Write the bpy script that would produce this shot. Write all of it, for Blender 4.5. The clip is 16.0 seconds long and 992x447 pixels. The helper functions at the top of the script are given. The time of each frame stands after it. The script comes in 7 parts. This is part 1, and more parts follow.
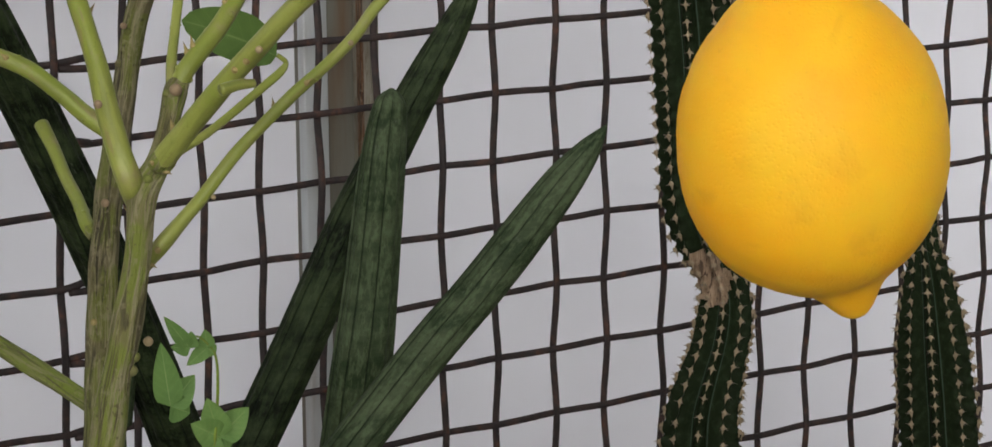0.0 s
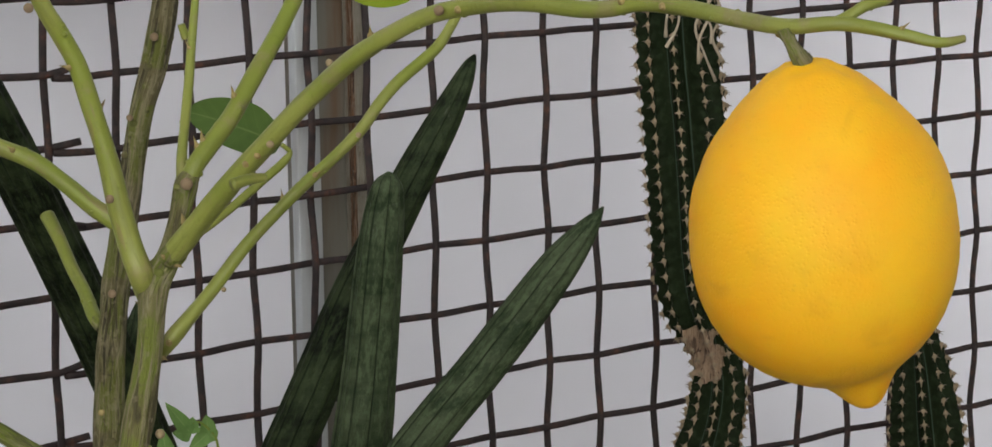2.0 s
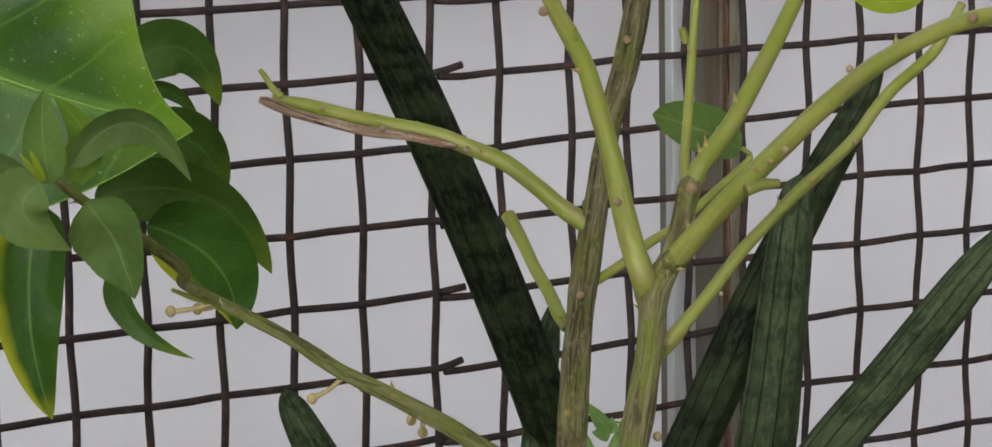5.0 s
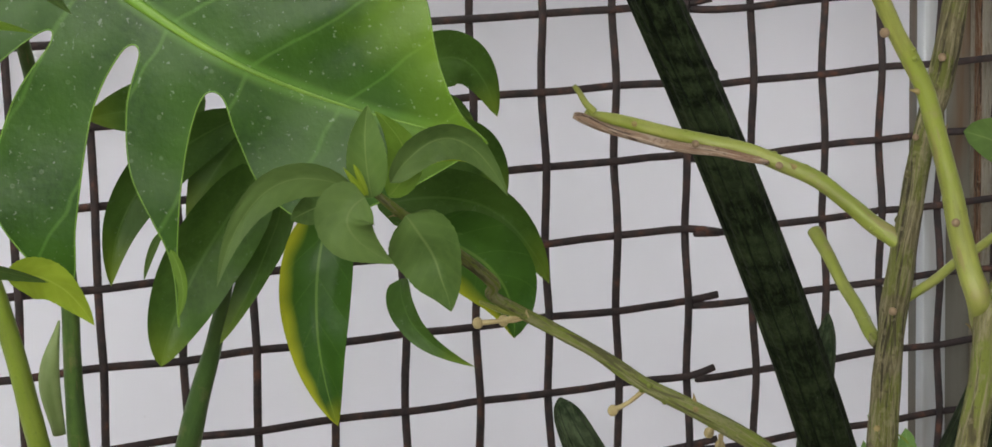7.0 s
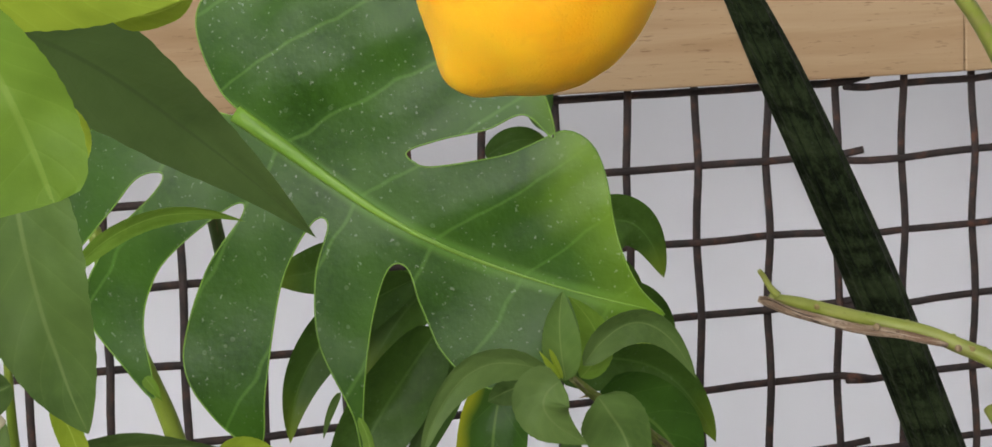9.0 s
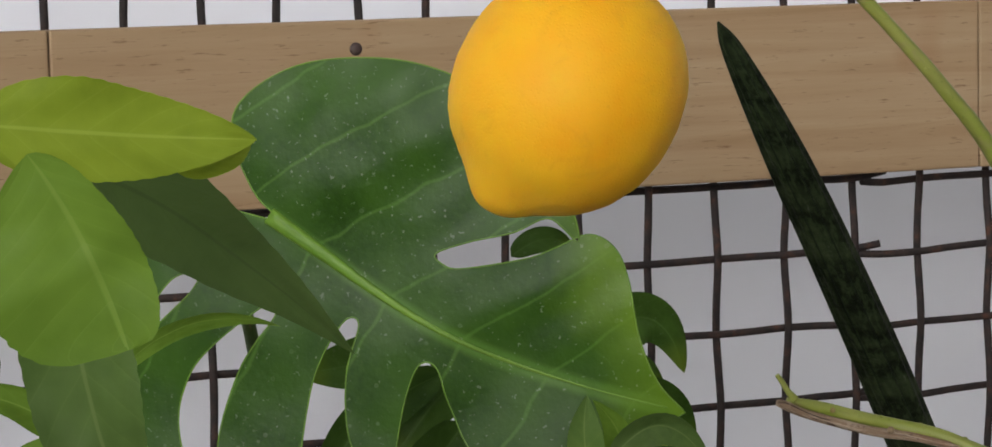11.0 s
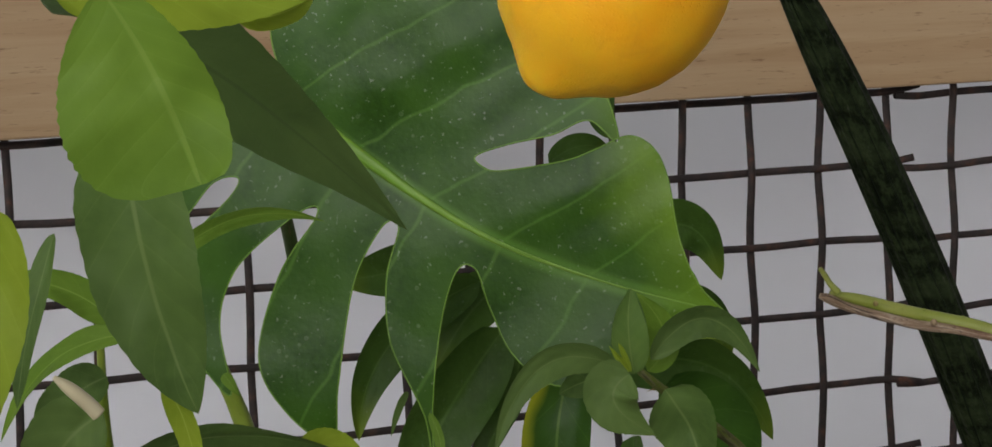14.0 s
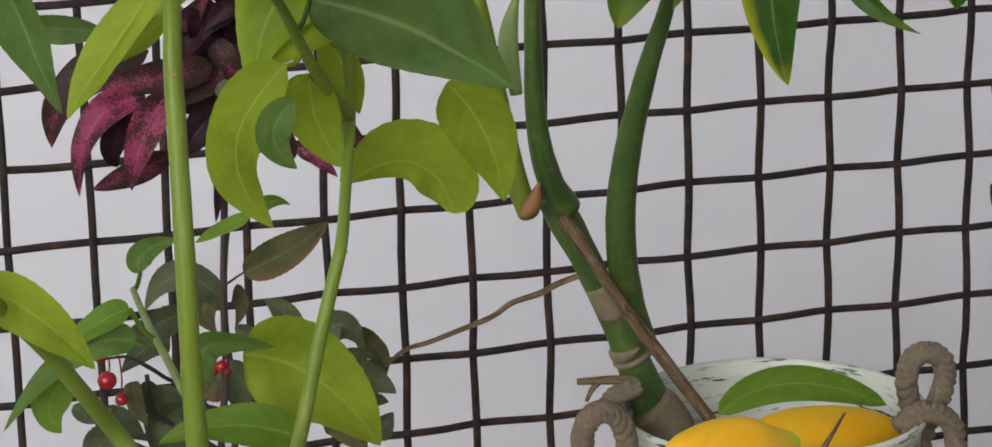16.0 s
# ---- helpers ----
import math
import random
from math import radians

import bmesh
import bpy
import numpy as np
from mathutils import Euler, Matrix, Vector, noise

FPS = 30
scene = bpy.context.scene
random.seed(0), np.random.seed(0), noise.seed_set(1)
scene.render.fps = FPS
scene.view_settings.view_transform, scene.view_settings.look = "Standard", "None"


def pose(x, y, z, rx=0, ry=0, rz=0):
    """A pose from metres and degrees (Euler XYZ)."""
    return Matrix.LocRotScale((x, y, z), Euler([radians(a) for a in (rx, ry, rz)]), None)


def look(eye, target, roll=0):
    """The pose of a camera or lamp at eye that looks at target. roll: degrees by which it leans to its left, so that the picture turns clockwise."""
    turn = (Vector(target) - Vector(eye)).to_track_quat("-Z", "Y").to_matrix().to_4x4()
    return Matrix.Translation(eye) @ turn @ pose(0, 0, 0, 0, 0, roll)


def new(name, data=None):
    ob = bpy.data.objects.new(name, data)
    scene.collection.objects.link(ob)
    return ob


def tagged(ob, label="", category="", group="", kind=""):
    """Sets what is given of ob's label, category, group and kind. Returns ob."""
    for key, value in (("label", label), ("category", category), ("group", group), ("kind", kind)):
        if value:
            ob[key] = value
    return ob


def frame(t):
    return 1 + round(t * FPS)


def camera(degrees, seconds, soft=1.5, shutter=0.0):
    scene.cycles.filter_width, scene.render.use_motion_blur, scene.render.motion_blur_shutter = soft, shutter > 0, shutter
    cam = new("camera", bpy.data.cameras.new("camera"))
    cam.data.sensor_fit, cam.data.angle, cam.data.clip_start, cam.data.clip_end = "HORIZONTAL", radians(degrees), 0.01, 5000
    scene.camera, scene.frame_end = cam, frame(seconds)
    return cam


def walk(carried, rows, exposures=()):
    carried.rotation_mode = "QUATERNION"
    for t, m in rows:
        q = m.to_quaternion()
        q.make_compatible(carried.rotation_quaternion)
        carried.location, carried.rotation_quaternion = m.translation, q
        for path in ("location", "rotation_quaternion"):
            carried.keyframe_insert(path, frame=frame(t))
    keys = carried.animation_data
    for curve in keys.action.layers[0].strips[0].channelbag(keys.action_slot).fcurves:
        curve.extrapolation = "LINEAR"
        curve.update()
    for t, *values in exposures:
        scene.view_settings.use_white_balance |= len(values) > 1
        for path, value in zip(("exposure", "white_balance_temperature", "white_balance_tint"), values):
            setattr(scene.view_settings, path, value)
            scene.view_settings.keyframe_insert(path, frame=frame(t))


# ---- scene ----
import mathutils

# the camera and its way
cam = camera(21.07, 16.0)
walk(cam, [
    (0.0, pose(-0.7219, -1.5965, 0.7890, 78.689, 0.442, -33.946)),
    (0.5, pose(-0.7235, -1.6005, 0.7933, 79.318, 0.627, -34.082)),
    (1.0, pose(-0.7252, -1.5990, 0.7966, 79.898, 0.745, -34.162)),
    (1.5, pose(-0.7268, -1.6004, 0.7980, 80.149, 0.802, -34.354)),
    (2.0, pose(-0.7312, -1.5963, 0.7959, 80.203, 0.904, -34.424)),
    (2.5, pose(-0.7449, -1.5913, 0.7980, 80.217, 0.998, -34.180)),
    (3.0, pose(-0.7501, -1.5870, 0.7983, 80.252, 1.203, -33.548)),
    (3.5, pose(-0.7586, -1.5830, 0.8008, 80.282, 1.202, -32.877)),
    (4.0, pose(-0.7656, -1.5763, 0.7988, 80.298, 1.139, -31.896)),
    (4.5, pose(-0.7832, -1.5717, 0.8021, 80.341, 0.935, -29.946)),
    (5.0, pose(-0.7872, -1.5620, 0.7991, 80.256, 1.001, -28.328)),
    (7.5, pose(-0.8405, -1.5485, 0.8146, 80.576, 1.253, -23.636)),
    (8.0, pose(-0.8480, -1.5561, 0.8237, 81.161, 1.307, -22.995)),
    (8.5, pose(-0.8598, -1.5640, 0.8295, 81.929, 1.488, -22.246)),
    (9.0, pose(-0.8672, -1.5682, 0.8406, 82.648, 1.501, -21.826)),
    (9.5, pose(-0.8691, -1.5732, 0.8428, 83.325, 1.549, -21.664)),
    (12.0, pose(-0.8887, -1.6118, 0.8722, 84.881, 1.004, -21.060)),
    (12.5, pose(-0.8887, -1.6128, 0.8765, 85.376, 0.875, -20.880)),
    (13.0, pose(-0.8899, -1.6116, 0.8719, 85.463, 0.966, -20.885)),
    (13.5, pose(-0.8900, -1.6113, 0.8712, 84.390, 0.932, -20.859)),
    (14.0, pose(-0.8920, -1.6000, 0.8400, 82.996, 1.669, -20.961)),
    (14.5, pose(-0.8959, -1.5807, 0.8041, 81.465, 2.187, -20.506)),
    (14.8, pose(-0.8917, -1.5803, 0.8020, 80.436, 1.908, -19.710)),
    (15.0, pose(-0.8899, -1.5938, 0.7991, 79.902, 1.808, -19.302)),
    (15.5, pose(-0.8686, -1.6124, 0.7926, 77.124, 1.683, -16.995)),
    (16.0, pose(-0.9014, -1.6007, 0.7805, 75.103, 1.475, -16.593)),
], [(0.0, 0.47), (1.5, 0.41), (2.5, 0.36), (5.0, 0.55), (7.5, 0.74), (9.7, 0.63), (11.8, -0.04), (13.6, -0.06), (14.5, 0.25), (15.5, 0.54), (16.0, 0.52)])

# daylight: bright overcast sky, with a soft brighter side up and behind to one side
world = bpy.data.worlds.new("World")
scene.world = world
world.use_nodes = True
wn = world.node_tree
sky = wn.nodes.new("ShaderNodeTexSky")
sky.sky_type = 'NISHITA'
sky.sun_disc = False
sky.sun_elevation = radians(15)
sky.sun_rotation = radians(215)
sky.air_density, sky.dust_density, sky.ozone_density = 1.0, 4.0, 1.0
wn.nodes["Background"].inputs[1].default_value = 0.105
grey = wn.nodes.new("ShaderNodeHueSaturation")
grey.inputs["Saturation"].default_value = 0.10
wn.links.new(sky.outputs[0], grey.inputs["Color"])
wn.links.new(grey.outputs[0], wn.nodes["Background"].inputs[0])
sun = new("sun", bpy.data.lights.new("sun", 'SUN'))
sun.data.energy, sun.data.angle, sun.data.color = 1.50, radians(52), (1.0, 0.98, 0.95)
sun.matrix_world = look((-2.5, -2.9, 1.31), (-0.2, -0.4, 0.4))


# ---------------- materials ----------------
class Nodes:
    """A small helper round a material's node tree."""

    def __init__(self, name):
        self.mat = bpy.data.materials.new(name)
        self.mat.use_nodes = True
        self.t = self.mat.node_tree
        self.bsdf = self.t.nodes["Principled BSDF"]
        self.out = self.t.nodes["Material Output"]

    def add(self, kind, **values):
        n = self.t.nodes.new(kind)
        for key, value in values.items():
            n.inputs[key.replace("_", " ")].default_value = value
        return n

    def link(self, a, b):
        self.t.links.new(a, b)

    def coords(self, kind="Object"):
        return self.add("ShaderNodeTexCoord").outputs[kind]

    def along(self):
        """Place on a stem: round it in x and y, along it in z, in metres."""
        n = self.add("ShaderNodeAttribute")
        n.attribute_name = "along"
        return n.outputs["Vector"]

    def noise(self, scale, detail=4, vec=None, rough=0.55, distort=0.0):
        n = self.add("ShaderNodeTexNoise", Scale=scale, Detail=detail, Roughness=rough, Distortion=distort)
        self.link(vec or self.coords(), n.inputs["Vector"])
        return n.outputs["Fac"]

    def ramp(self, fac, stops):
        n = self.add("ShaderNodeValToRGB")
        e = n.color_ramp.elements
        while len(e) < len(stops):
            e.new(0.5)
        for slot, (pos, col) in zip(e, stops):
            slot.position, slot.color = pos, (*col, 1)
        self.link(fac, n.inputs[0])
        return n.outputs[0]

    def mix(self, fac, a, b, mode='MIX'):
        n = self.add("ShaderNodeMix")
        n.data_type, n.blend_type = 'RGBA', mode
        for value, slot in ((fac, 0), (a, 6), (b, 7)):
            if isinstance(value, (int, float)):
                n.inputs[slot].default_value = value
            elif isinstance(value, tuple):
                n.inputs[slot].default_value = (*value, 1)
            else:
                self.link(value, n.inputs[slot])
        return n.outputs[2]

    def math(self, op, a, b=0.0, c=0.0):
        n = self.add("ShaderNodeMath")
        n.operation = op
        for k, value in enumerate((a, b, c)):
            if isinstance(value, (int, float)):
                n.inputs[k].default_value = value
            else:
                self.link(value, n.inputs[k])
        return n.outputs[0]

    def bump(self, height, strength=0.3, distance=0.001):
        n = self.add("ShaderNodeBump", Strength=strength, Distance=distance)
        self.link(height, n.inputs["Height"])
        self.link(n.outputs[0], self.bsdf.inputs["Normal"])

    def finish(self, color, rough=0.6, metal=0.0, spec=0.5):
        if isinstance(color, tuple):
            self.bsdf.inputs["Base Color"].default_value = (*color, 1)
        else:
            self.link(color, self.bsdf.inputs["Base Color"])
        if isinstance(rough, (int, float)):
            self.bsdf.inputs["Roughness"].default_value = rough
        else:
            self.link(rough, self.bsdf.inputs["Roughness"])
        self.bsdf.inputs["Metallic"].default_value = metal
        self.bsdf.inputs["Specular IOR Level"].default_value = spec
        return self.mat


def leaf_material(name, dark, light, vein, gloss=0.42, glow=0.3, veins=7.0, spots=0.0, edge=None, lace=0.0, tip_zone=False, vein_tone=0.16, tip=0.0):
    """Leaf blade: UV.x runs across (0 to 1, midrib at 0.5), UV.y along."""
    m = Nodes(name)
    uv = m.add("ShaderNodeSeparateXYZ")
    m.link(m.coords("UV"), uv.inputs[0])
    across = m.math('ABSOLUTE', m.math('SUBTRACT', uv.outputs[0], 0.5))
    tone = m.mix(m.ramp(m.noise(26, 4), [(0.34, (0, 0, 0)), (0.66, (1, 1, 1))]), tuple(0.82 * v for v in dark), tuple(1.12 * v for v in light))
    tone = m.mix(m.math('MULTIPLY', m.ramp(m.noise(230, 5, rough=0.7), [(0.40, (0, 0, 0)), (0.62, (1, 1, 1))]), 0.45), tone, light)
    random_tone = m.add("ShaderNodeObjectInfo").outputs["Random"]
    tone = m.mix(m.math('MULTIPLY', random_tone, 0.35), tone, tuple(0.7 * v for v in dark))
    rib = m.ramp(across, [(0.012, (1, 1, 1)), (0.026, (0, 0, 0))])
    lean = 0.45
    if tip_zone:
        lean = m.math('SUBTRACT', m.math('MULTIPLY', m.math('GREATER_THAN', uv.outputs[0], 0.5), 0.78), 0.10)
    wander = m.math('MULTIPLY', m.math('SUBTRACT', m.noise(30, 2), 0.5), 0.05)
    slant = m.math('FRACT', m.math('MULTIPLY', m.math('ADD', wander, m.math('SUBTRACT', uv.outputs[1], m.math('MULTIPLY', across, lean))), veins))
    side = m.ramp(m.math('ABSOLUTE', m.math('SUBTRACT', slant, 0.5)), [(0.008, (1, 1, 1)), (0.032, (0, 0, 0))])
    tone = m.mix(m.math('MULTIPLY', side, vein_tone), tone, vein)
    fold = m.ramp(m.math('ABSOLUTE', m.math('SUBTRACT', slant, 0.5)), [(0.0, (0, 0, 0)), (0.5, (1, 1, 1))])
    tone = m.mix(m.math('MULTIPLY', fold, 0.14), tone, tuple(0.75 * v for v in dark))
    tone = m.mix(m.math('MULTIPLY', rib, 0.65), tone, vein)
    if tip_zone:
        zone = m.add("ShaderNodeMapRange")
        m.link(m.math('ADD', m.math('ADD', uv.outputs[1], m.math('MULTIPLY', m.math('SUBTRACT', uv.outputs[0], 0.5), 0.9)), m.math('MULTIPLY', m.math('SUBTRACT', m.noise(14, 3), 0.5), 0.7)), zone.inputs[0])
        zone.inputs[1].default_value, zone.inputs[2].default_value = 0.80, 1.02
        tone = m.mix(m.math('MULTIPLY', zone.outputs[0], 0.75), tone, (0.12, 0.215, 0.012))
    if tip:
        lime = m.ramp(m.math('ADD', uv.outputs[1], m.math('MULTIPLY', m.math('SUBTRACT', m.noise(30, 3), 0.5), 0.25)), [(0.72, (0, 0, 0)), (1.0, (1, 1, 1))])
        tone = m.mix(m.math('MULTIPLY', lime, tip), tone, (0.15, 0.21, 0.015))
    if edge:
        rim = m.ramp(m.math('ADD', m.math('MAXIMUM', m.math('SUBTRACT', uv.outputs[0], 0.5), m.math('SUBTRACT', uv.outputs[1], 0.66)), m.math('MULTIPLY', m.math('SUBTRACT', m.noise(24, 2), 0.5), 0.5)), [(0.30, (0, 0, 0)), (0.47, (0.85, 0.85, 0.85))])
        tone = m.mix(rim, tone, edge)
    if spots:
        mask = m.ramp(m.noise(420, 2), [(0.66, (0, 0, 0)), (0.72, (1, 1, 1))])
        tone = m.mix(m.math('MULTIPLY', mask, spots), tone, (0.55, 0.58, 0.5))
        drops = m.add("ShaderNodeTexVoronoi", Scale=150.0)
        m.link(m.coords(), drops.inputs["Vector"])
        ring = m.ramp(drops.outputs["Distance"], [(0.05, (0.5, 0.5, 0.5)), (0.13, (0.9, 0.9, 0.9)), (0.19, (0, 0, 0))])
        few = m.ramp(m.noise(34, 2), [(0.55, (0, 0, 0)), (0.62, (1, 1, 1))])
        tone = m.mix(m.math('MULTIPLY', m.math('MULTIPLY', ring, few), 0.8 * spots), tone, (0.38, 0.45, 0.30))
    if lace:
        patch = m.math('MULTIPLY', m.math('SUBTRACT', m.noise(60, 3), 0.5), 0.9)
        flecks = m.math('ADD', m.noise(800, 4, rough=0.75), m.math('ADD', patch, m.math('MULTIPLY', m.math('SUBTRACT', across, 0.10), 0.25)))
        mask = m.ramp(flecks, [(0.50 - 0.12 * (lace - 0.5), (0, 0, 0)), (0.57 - 0.12 * (lace - 0.5), (1, 1, 1))])
        tone = m.mix(m.math('MULTIPLY', mask, 0.93), tone, (0.016, 0.014, 0.009))
    bumps = m.math('ADD', m.math('MULTIPLY', m.noise(260, 4), 0.5), m.math('MULTIPLY', m.math('SMOOTH_MIN', m.math('ABSOLUTE', m.math('SUBTRACT', slant, 0.5)), 0.12, 0.1), 0.9))
    m.bump(bumps, 0.45, 0.0011)
    rough = m.math('ADD', gloss - 0.05, m.math('MULTIPLY', m.noise(60, 3), 0.14))
    m.finish(tone, rough, spec=0.17)
    soft = m.add("ShaderNodeBsdfTranslucent")
    m.link(m.mix(0.3, tone, tuple(min(1, 1.8 * v) for v in light)), soft.inputs[0])
    blend = m.add("ShaderNodeMixShader", Fac=glow)
    m.link(m.bsdf.outputs[0], blend.inputs[1])
    m.link(soft.outputs[0], blend.inputs[2])
    m.link(blend.outputs[0], m.out.inputs[0])
    return m.mat


def bark_material(name, young, old, streak, scale=1.0, rough=0.55, tan=0.0):
    m = Nodes(name)
    stretch = m.add("ShaderNodeMapping", Scale=(1, 1, 0.12))
    m.link(m.along(), stretch.inputs[0])
    grain = m.noise(260 * scale, 5, stretch.outputs[0], 0.65)
    tone = m.mix(m.ramp(m.noise(26 * scale, 4), [(0.42, (0, 0, 0)), (0.58, (1, 1, 1))]), young, old)
    tone = m.mix(m.ramp(grain, [(0.46, (0, 0, 0)), (0.66, (1, 1, 1))]), tone, streak)
    tone = m.mix(m.math('MULTIPLY', m.ramp(m.noise(9 * scale, 3), [(0.45, (0, 0, 0)), (0.6, (1, 1, 1))]), 0.4), tone, old)
    fleck = m.ramp(m.noise(420 * scale, 4, rough=0.7), [(0.60, (0, 0, 0)), (0.68, (1, 1, 1))])
    tone = m.mix(m.math('MULTIPLY', fleck, 0.35), tone, tuple(0.55 * v for v in young))
    tone = m.mix(m.math('MULTIPLY', m.add("ShaderNodeObjectInfo").outputs["Random"], 0.45), tone, tuple(0.78 * v for v in young))
    if tan:
        dry = m.ramp(m.noise(85, 5, rough=0.65), [(0.54, (0, 0, 0)), (0.66, (1, 1, 1))])
        tone = m.mix(m.math('MULTIPLY', dry, tan), tone, (0.20, 0.155, 0.085))
        cork = m.ramp(m.noise(300, 3, stretch.outputs[0]), [(0.64, (0, 0, 0)), (0.70, (1, 1, 1))])
        tone = m.mix(m.math('MULTIPLY', cork, 0.55), tone, (0.17, 0.125, 0.06))
    m.bump(m.math('ADD', m.math('MULTIPLY', grain, 0.6), m.noise(120 * scale, 4)), 0.55, 0.0014)
    return m.finish(tone, rough, spec=0.35)


def old_bark_material(name, base, pale, dark, moss, amount=0.5, stem=True):
    """Fissured bark: long cracks, pale dry ridges and green algae in patches."""
    m = Nodes(name)
    stretch = m.add("ShaderNodeMapping", Scale=(1, 1, 0.10))
    m.link(m.along() if stem else m.coords(), stretch.inputs[0])
    ridge = m.noise(620, 5, stretch.outputs[0], 0.7, 0.6)
    crack = m.noise(330, 4, stretch.outputs[0], 0.6, 1.0)
    tone = m.mix(m.ramp(m.noise(70, 5), [(0.66 - 0.22 * amount, (0, 0, 0)), (0.74 - 0.22 * amount, (0.8, 0.8, 0.8))]), base, moss)
    tone = m.mix(m.math('MULTIPLY', m.ramp(ridge, [(0.46, (0, 0, 0)), (0.60, (1, 1, 1))]), 0.75), tone, pale)
    tone = m.mix(m.ramp(crack, [(0.38, (0.95, 0.95, 0.95)), (0.47, (0, 0, 0))]), tone, dark)
    scale = m.ramp(m.noise(260, 4), [(0.60, (0, 0, 0)), (0.66, (1, 1, 1))])
    tone = m.mix(m.math('MULTIPLY', scale, 0.45), tone, pale)
    pits = m.ramp(m.noise(520, 3), [(0.30, (1, 1, 1)), (0.38, (0, 0, 0))])
    tone = m.mix(m.math('MULTIPLY', pits, 0.6), tone, dark)
    m.bump(m.math('ADD', m.math('MULTIPLY', ridge, 0.6), crack), 1.0, 0.0028)
    return m.finish(tone, 0.85, spec=0.2)


def lemon_material(name="lemon_peel", green_end=None):
    m = Nodes(name)
    tone = m.mix(m.ramp(m.noise(24, 3), [(0.35, (0, 0, 0)), (0.65, (1, 1, 1))]), (0.75, 0.355, 0.010), (0.77, 0.425, 0.016))
    tone = m.mix(m.math('MULTIPLY', m.ramp(m.noise(13, 3), [(0.45, (0, 0, 0)), (0.62, (1, 1, 1))]), 0.55), tone, (0.76, 0.50, 0.030))
    scuff = m.ramp(m.noise(70, 6, distort=0.8), [(0.58, (0, 0, 0)), (0.72, (1, 1, 1))])
    tone = m.mix(m.math('MULTIPLY', scuff, 0.30), tone, (0.55, 0.28, 0.02))
    speck = m.ramp(m.noise(260, 3), [(0.68, (0, 0, 0)), (0.74, (1, 1, 1))])
    tone = m.mix(m.math('MULTIPLY', speck, 0.25), tone, (0.55, 0.30, 0.03))
    if green_end:
        gap = m.add("ShaderNodeVectorMath")
        gap.operation = 'DISTANCE'
        m.link(m.coords(), gap.inputs[0])
        gap.inputs[1].default_value = green_end
        ripe = m.math('ADD', gap.outputs["Value"], m.math('MULTIPLY', m.math('SUBTRACT', m.noise(90, 3), 0.5), 0.012))
        tone = m.mix(m.ramp(ripe, [(0.008, (0.8, 0.8, 0.8)), (0.020, (0, 0, 0))]), tone, (0.42, 0.50, 0.03))
    pores = m.add("ShaderNodeTexVoronoi", Scale=900.0)
    m.link(m.coords(), pores.inputs["Vector"])
    dots = m.ramp(pores.outputs["Distance"], [(0.0, (0, 0, 0)), (0.45, (1, 1, 1))])
    m.bump(m.math('ADD', m.math('MULTIPLY', dots, 0.25), m.math('MULTIPLY', m.noise(60, 4), 1.6)), 0.22, 0.0014)
    m.bsdf.inputs["Subsurface Weight"].default_value = 0.6
    m.bsdf.inputs["Subsurface Radius"].default_value = (0.020, 0.011, 0.002)
    return m.finish(tone, m.math('ADD', 0.46, m.math('MULTIPLY', m.noise(50, 3), 0.2)), spec=0.14)


def snake_leaf_material(name, dark, light):
    m = Nodes(name)
    uv = m.add("ShaderNodeSeparateXYZ")
    m.link(m.coords("UV"), uv.inputs[0])
    squash = m.add("ShaderNodeMapping", Scale=(0.22, 0.22, 1.0))
    m.link(m.coords(), squash.inputs[0])
    bands = m.noise(70, 4, squash.outputs[0], 0.6)
    tone = m.mix(m.ramp(bands, [(0.42, (0, 0, 0)), (0.64, (1, 1, 1))]), dark, light)
    grainy = m.add("ShaderNodeMapping", Scale=(1, 1, 0.35))
    m.link(m.along(), grainy.inputs[0])
    mottle = m.ramp(m.noise(330, 4, grainy.outputs[0], 0.7), [(0.46, (0, 0, 0)), (0.60, (1, 1, 1))])
    tone = m.mix(m.math('MULTIPLY', mottle, 0.42), tone, tuple(1.9 * v for v in light))
    fleck = m.ramp(m.noise(190, 5, grainy.outputs[0], 0.75), [(0.63, (0, 0, 0)), (0.70, (1, 1, 1))])
    tone = m.mix(m.math('MULTIPLY', fleck, 0.5), tone, (0.085, 0.10, 0.07))
    lines = m.math('MULTIPLY', m.math('ADD', uv.outputs[0], m.math('MULTIPLY', m.noise(6, 2), 0.05)), 9.0)
    groove = m.math('ABSOLUTE', m.math('SUBTRACT', m.math('FRACT', lines), 0.5))
    broken = m.ramp(m.noise(22, 3), [(0.22, (0.2, 0.2, 0.2)), (0.42, (1, 1, 1))])
    line = m.ramp(groove, [(0.015, (1, 1, 1)), (0.06, (0, 0, 0))])
    tone = m.mix(m.math('MULTIPLY', m.math('MULTIPLY', line, broken), 0.62), tone, (0.004, 0.007, 0.005))
    m.bump(m.math('ADD', m.math('MULTIPLY', m.math('MULTIPLY', line, -1.0), 0.8), m.noise(300, 4)), 0.7, 0.0016)
    return m.finish(tone, 0.6, spec=0.07)


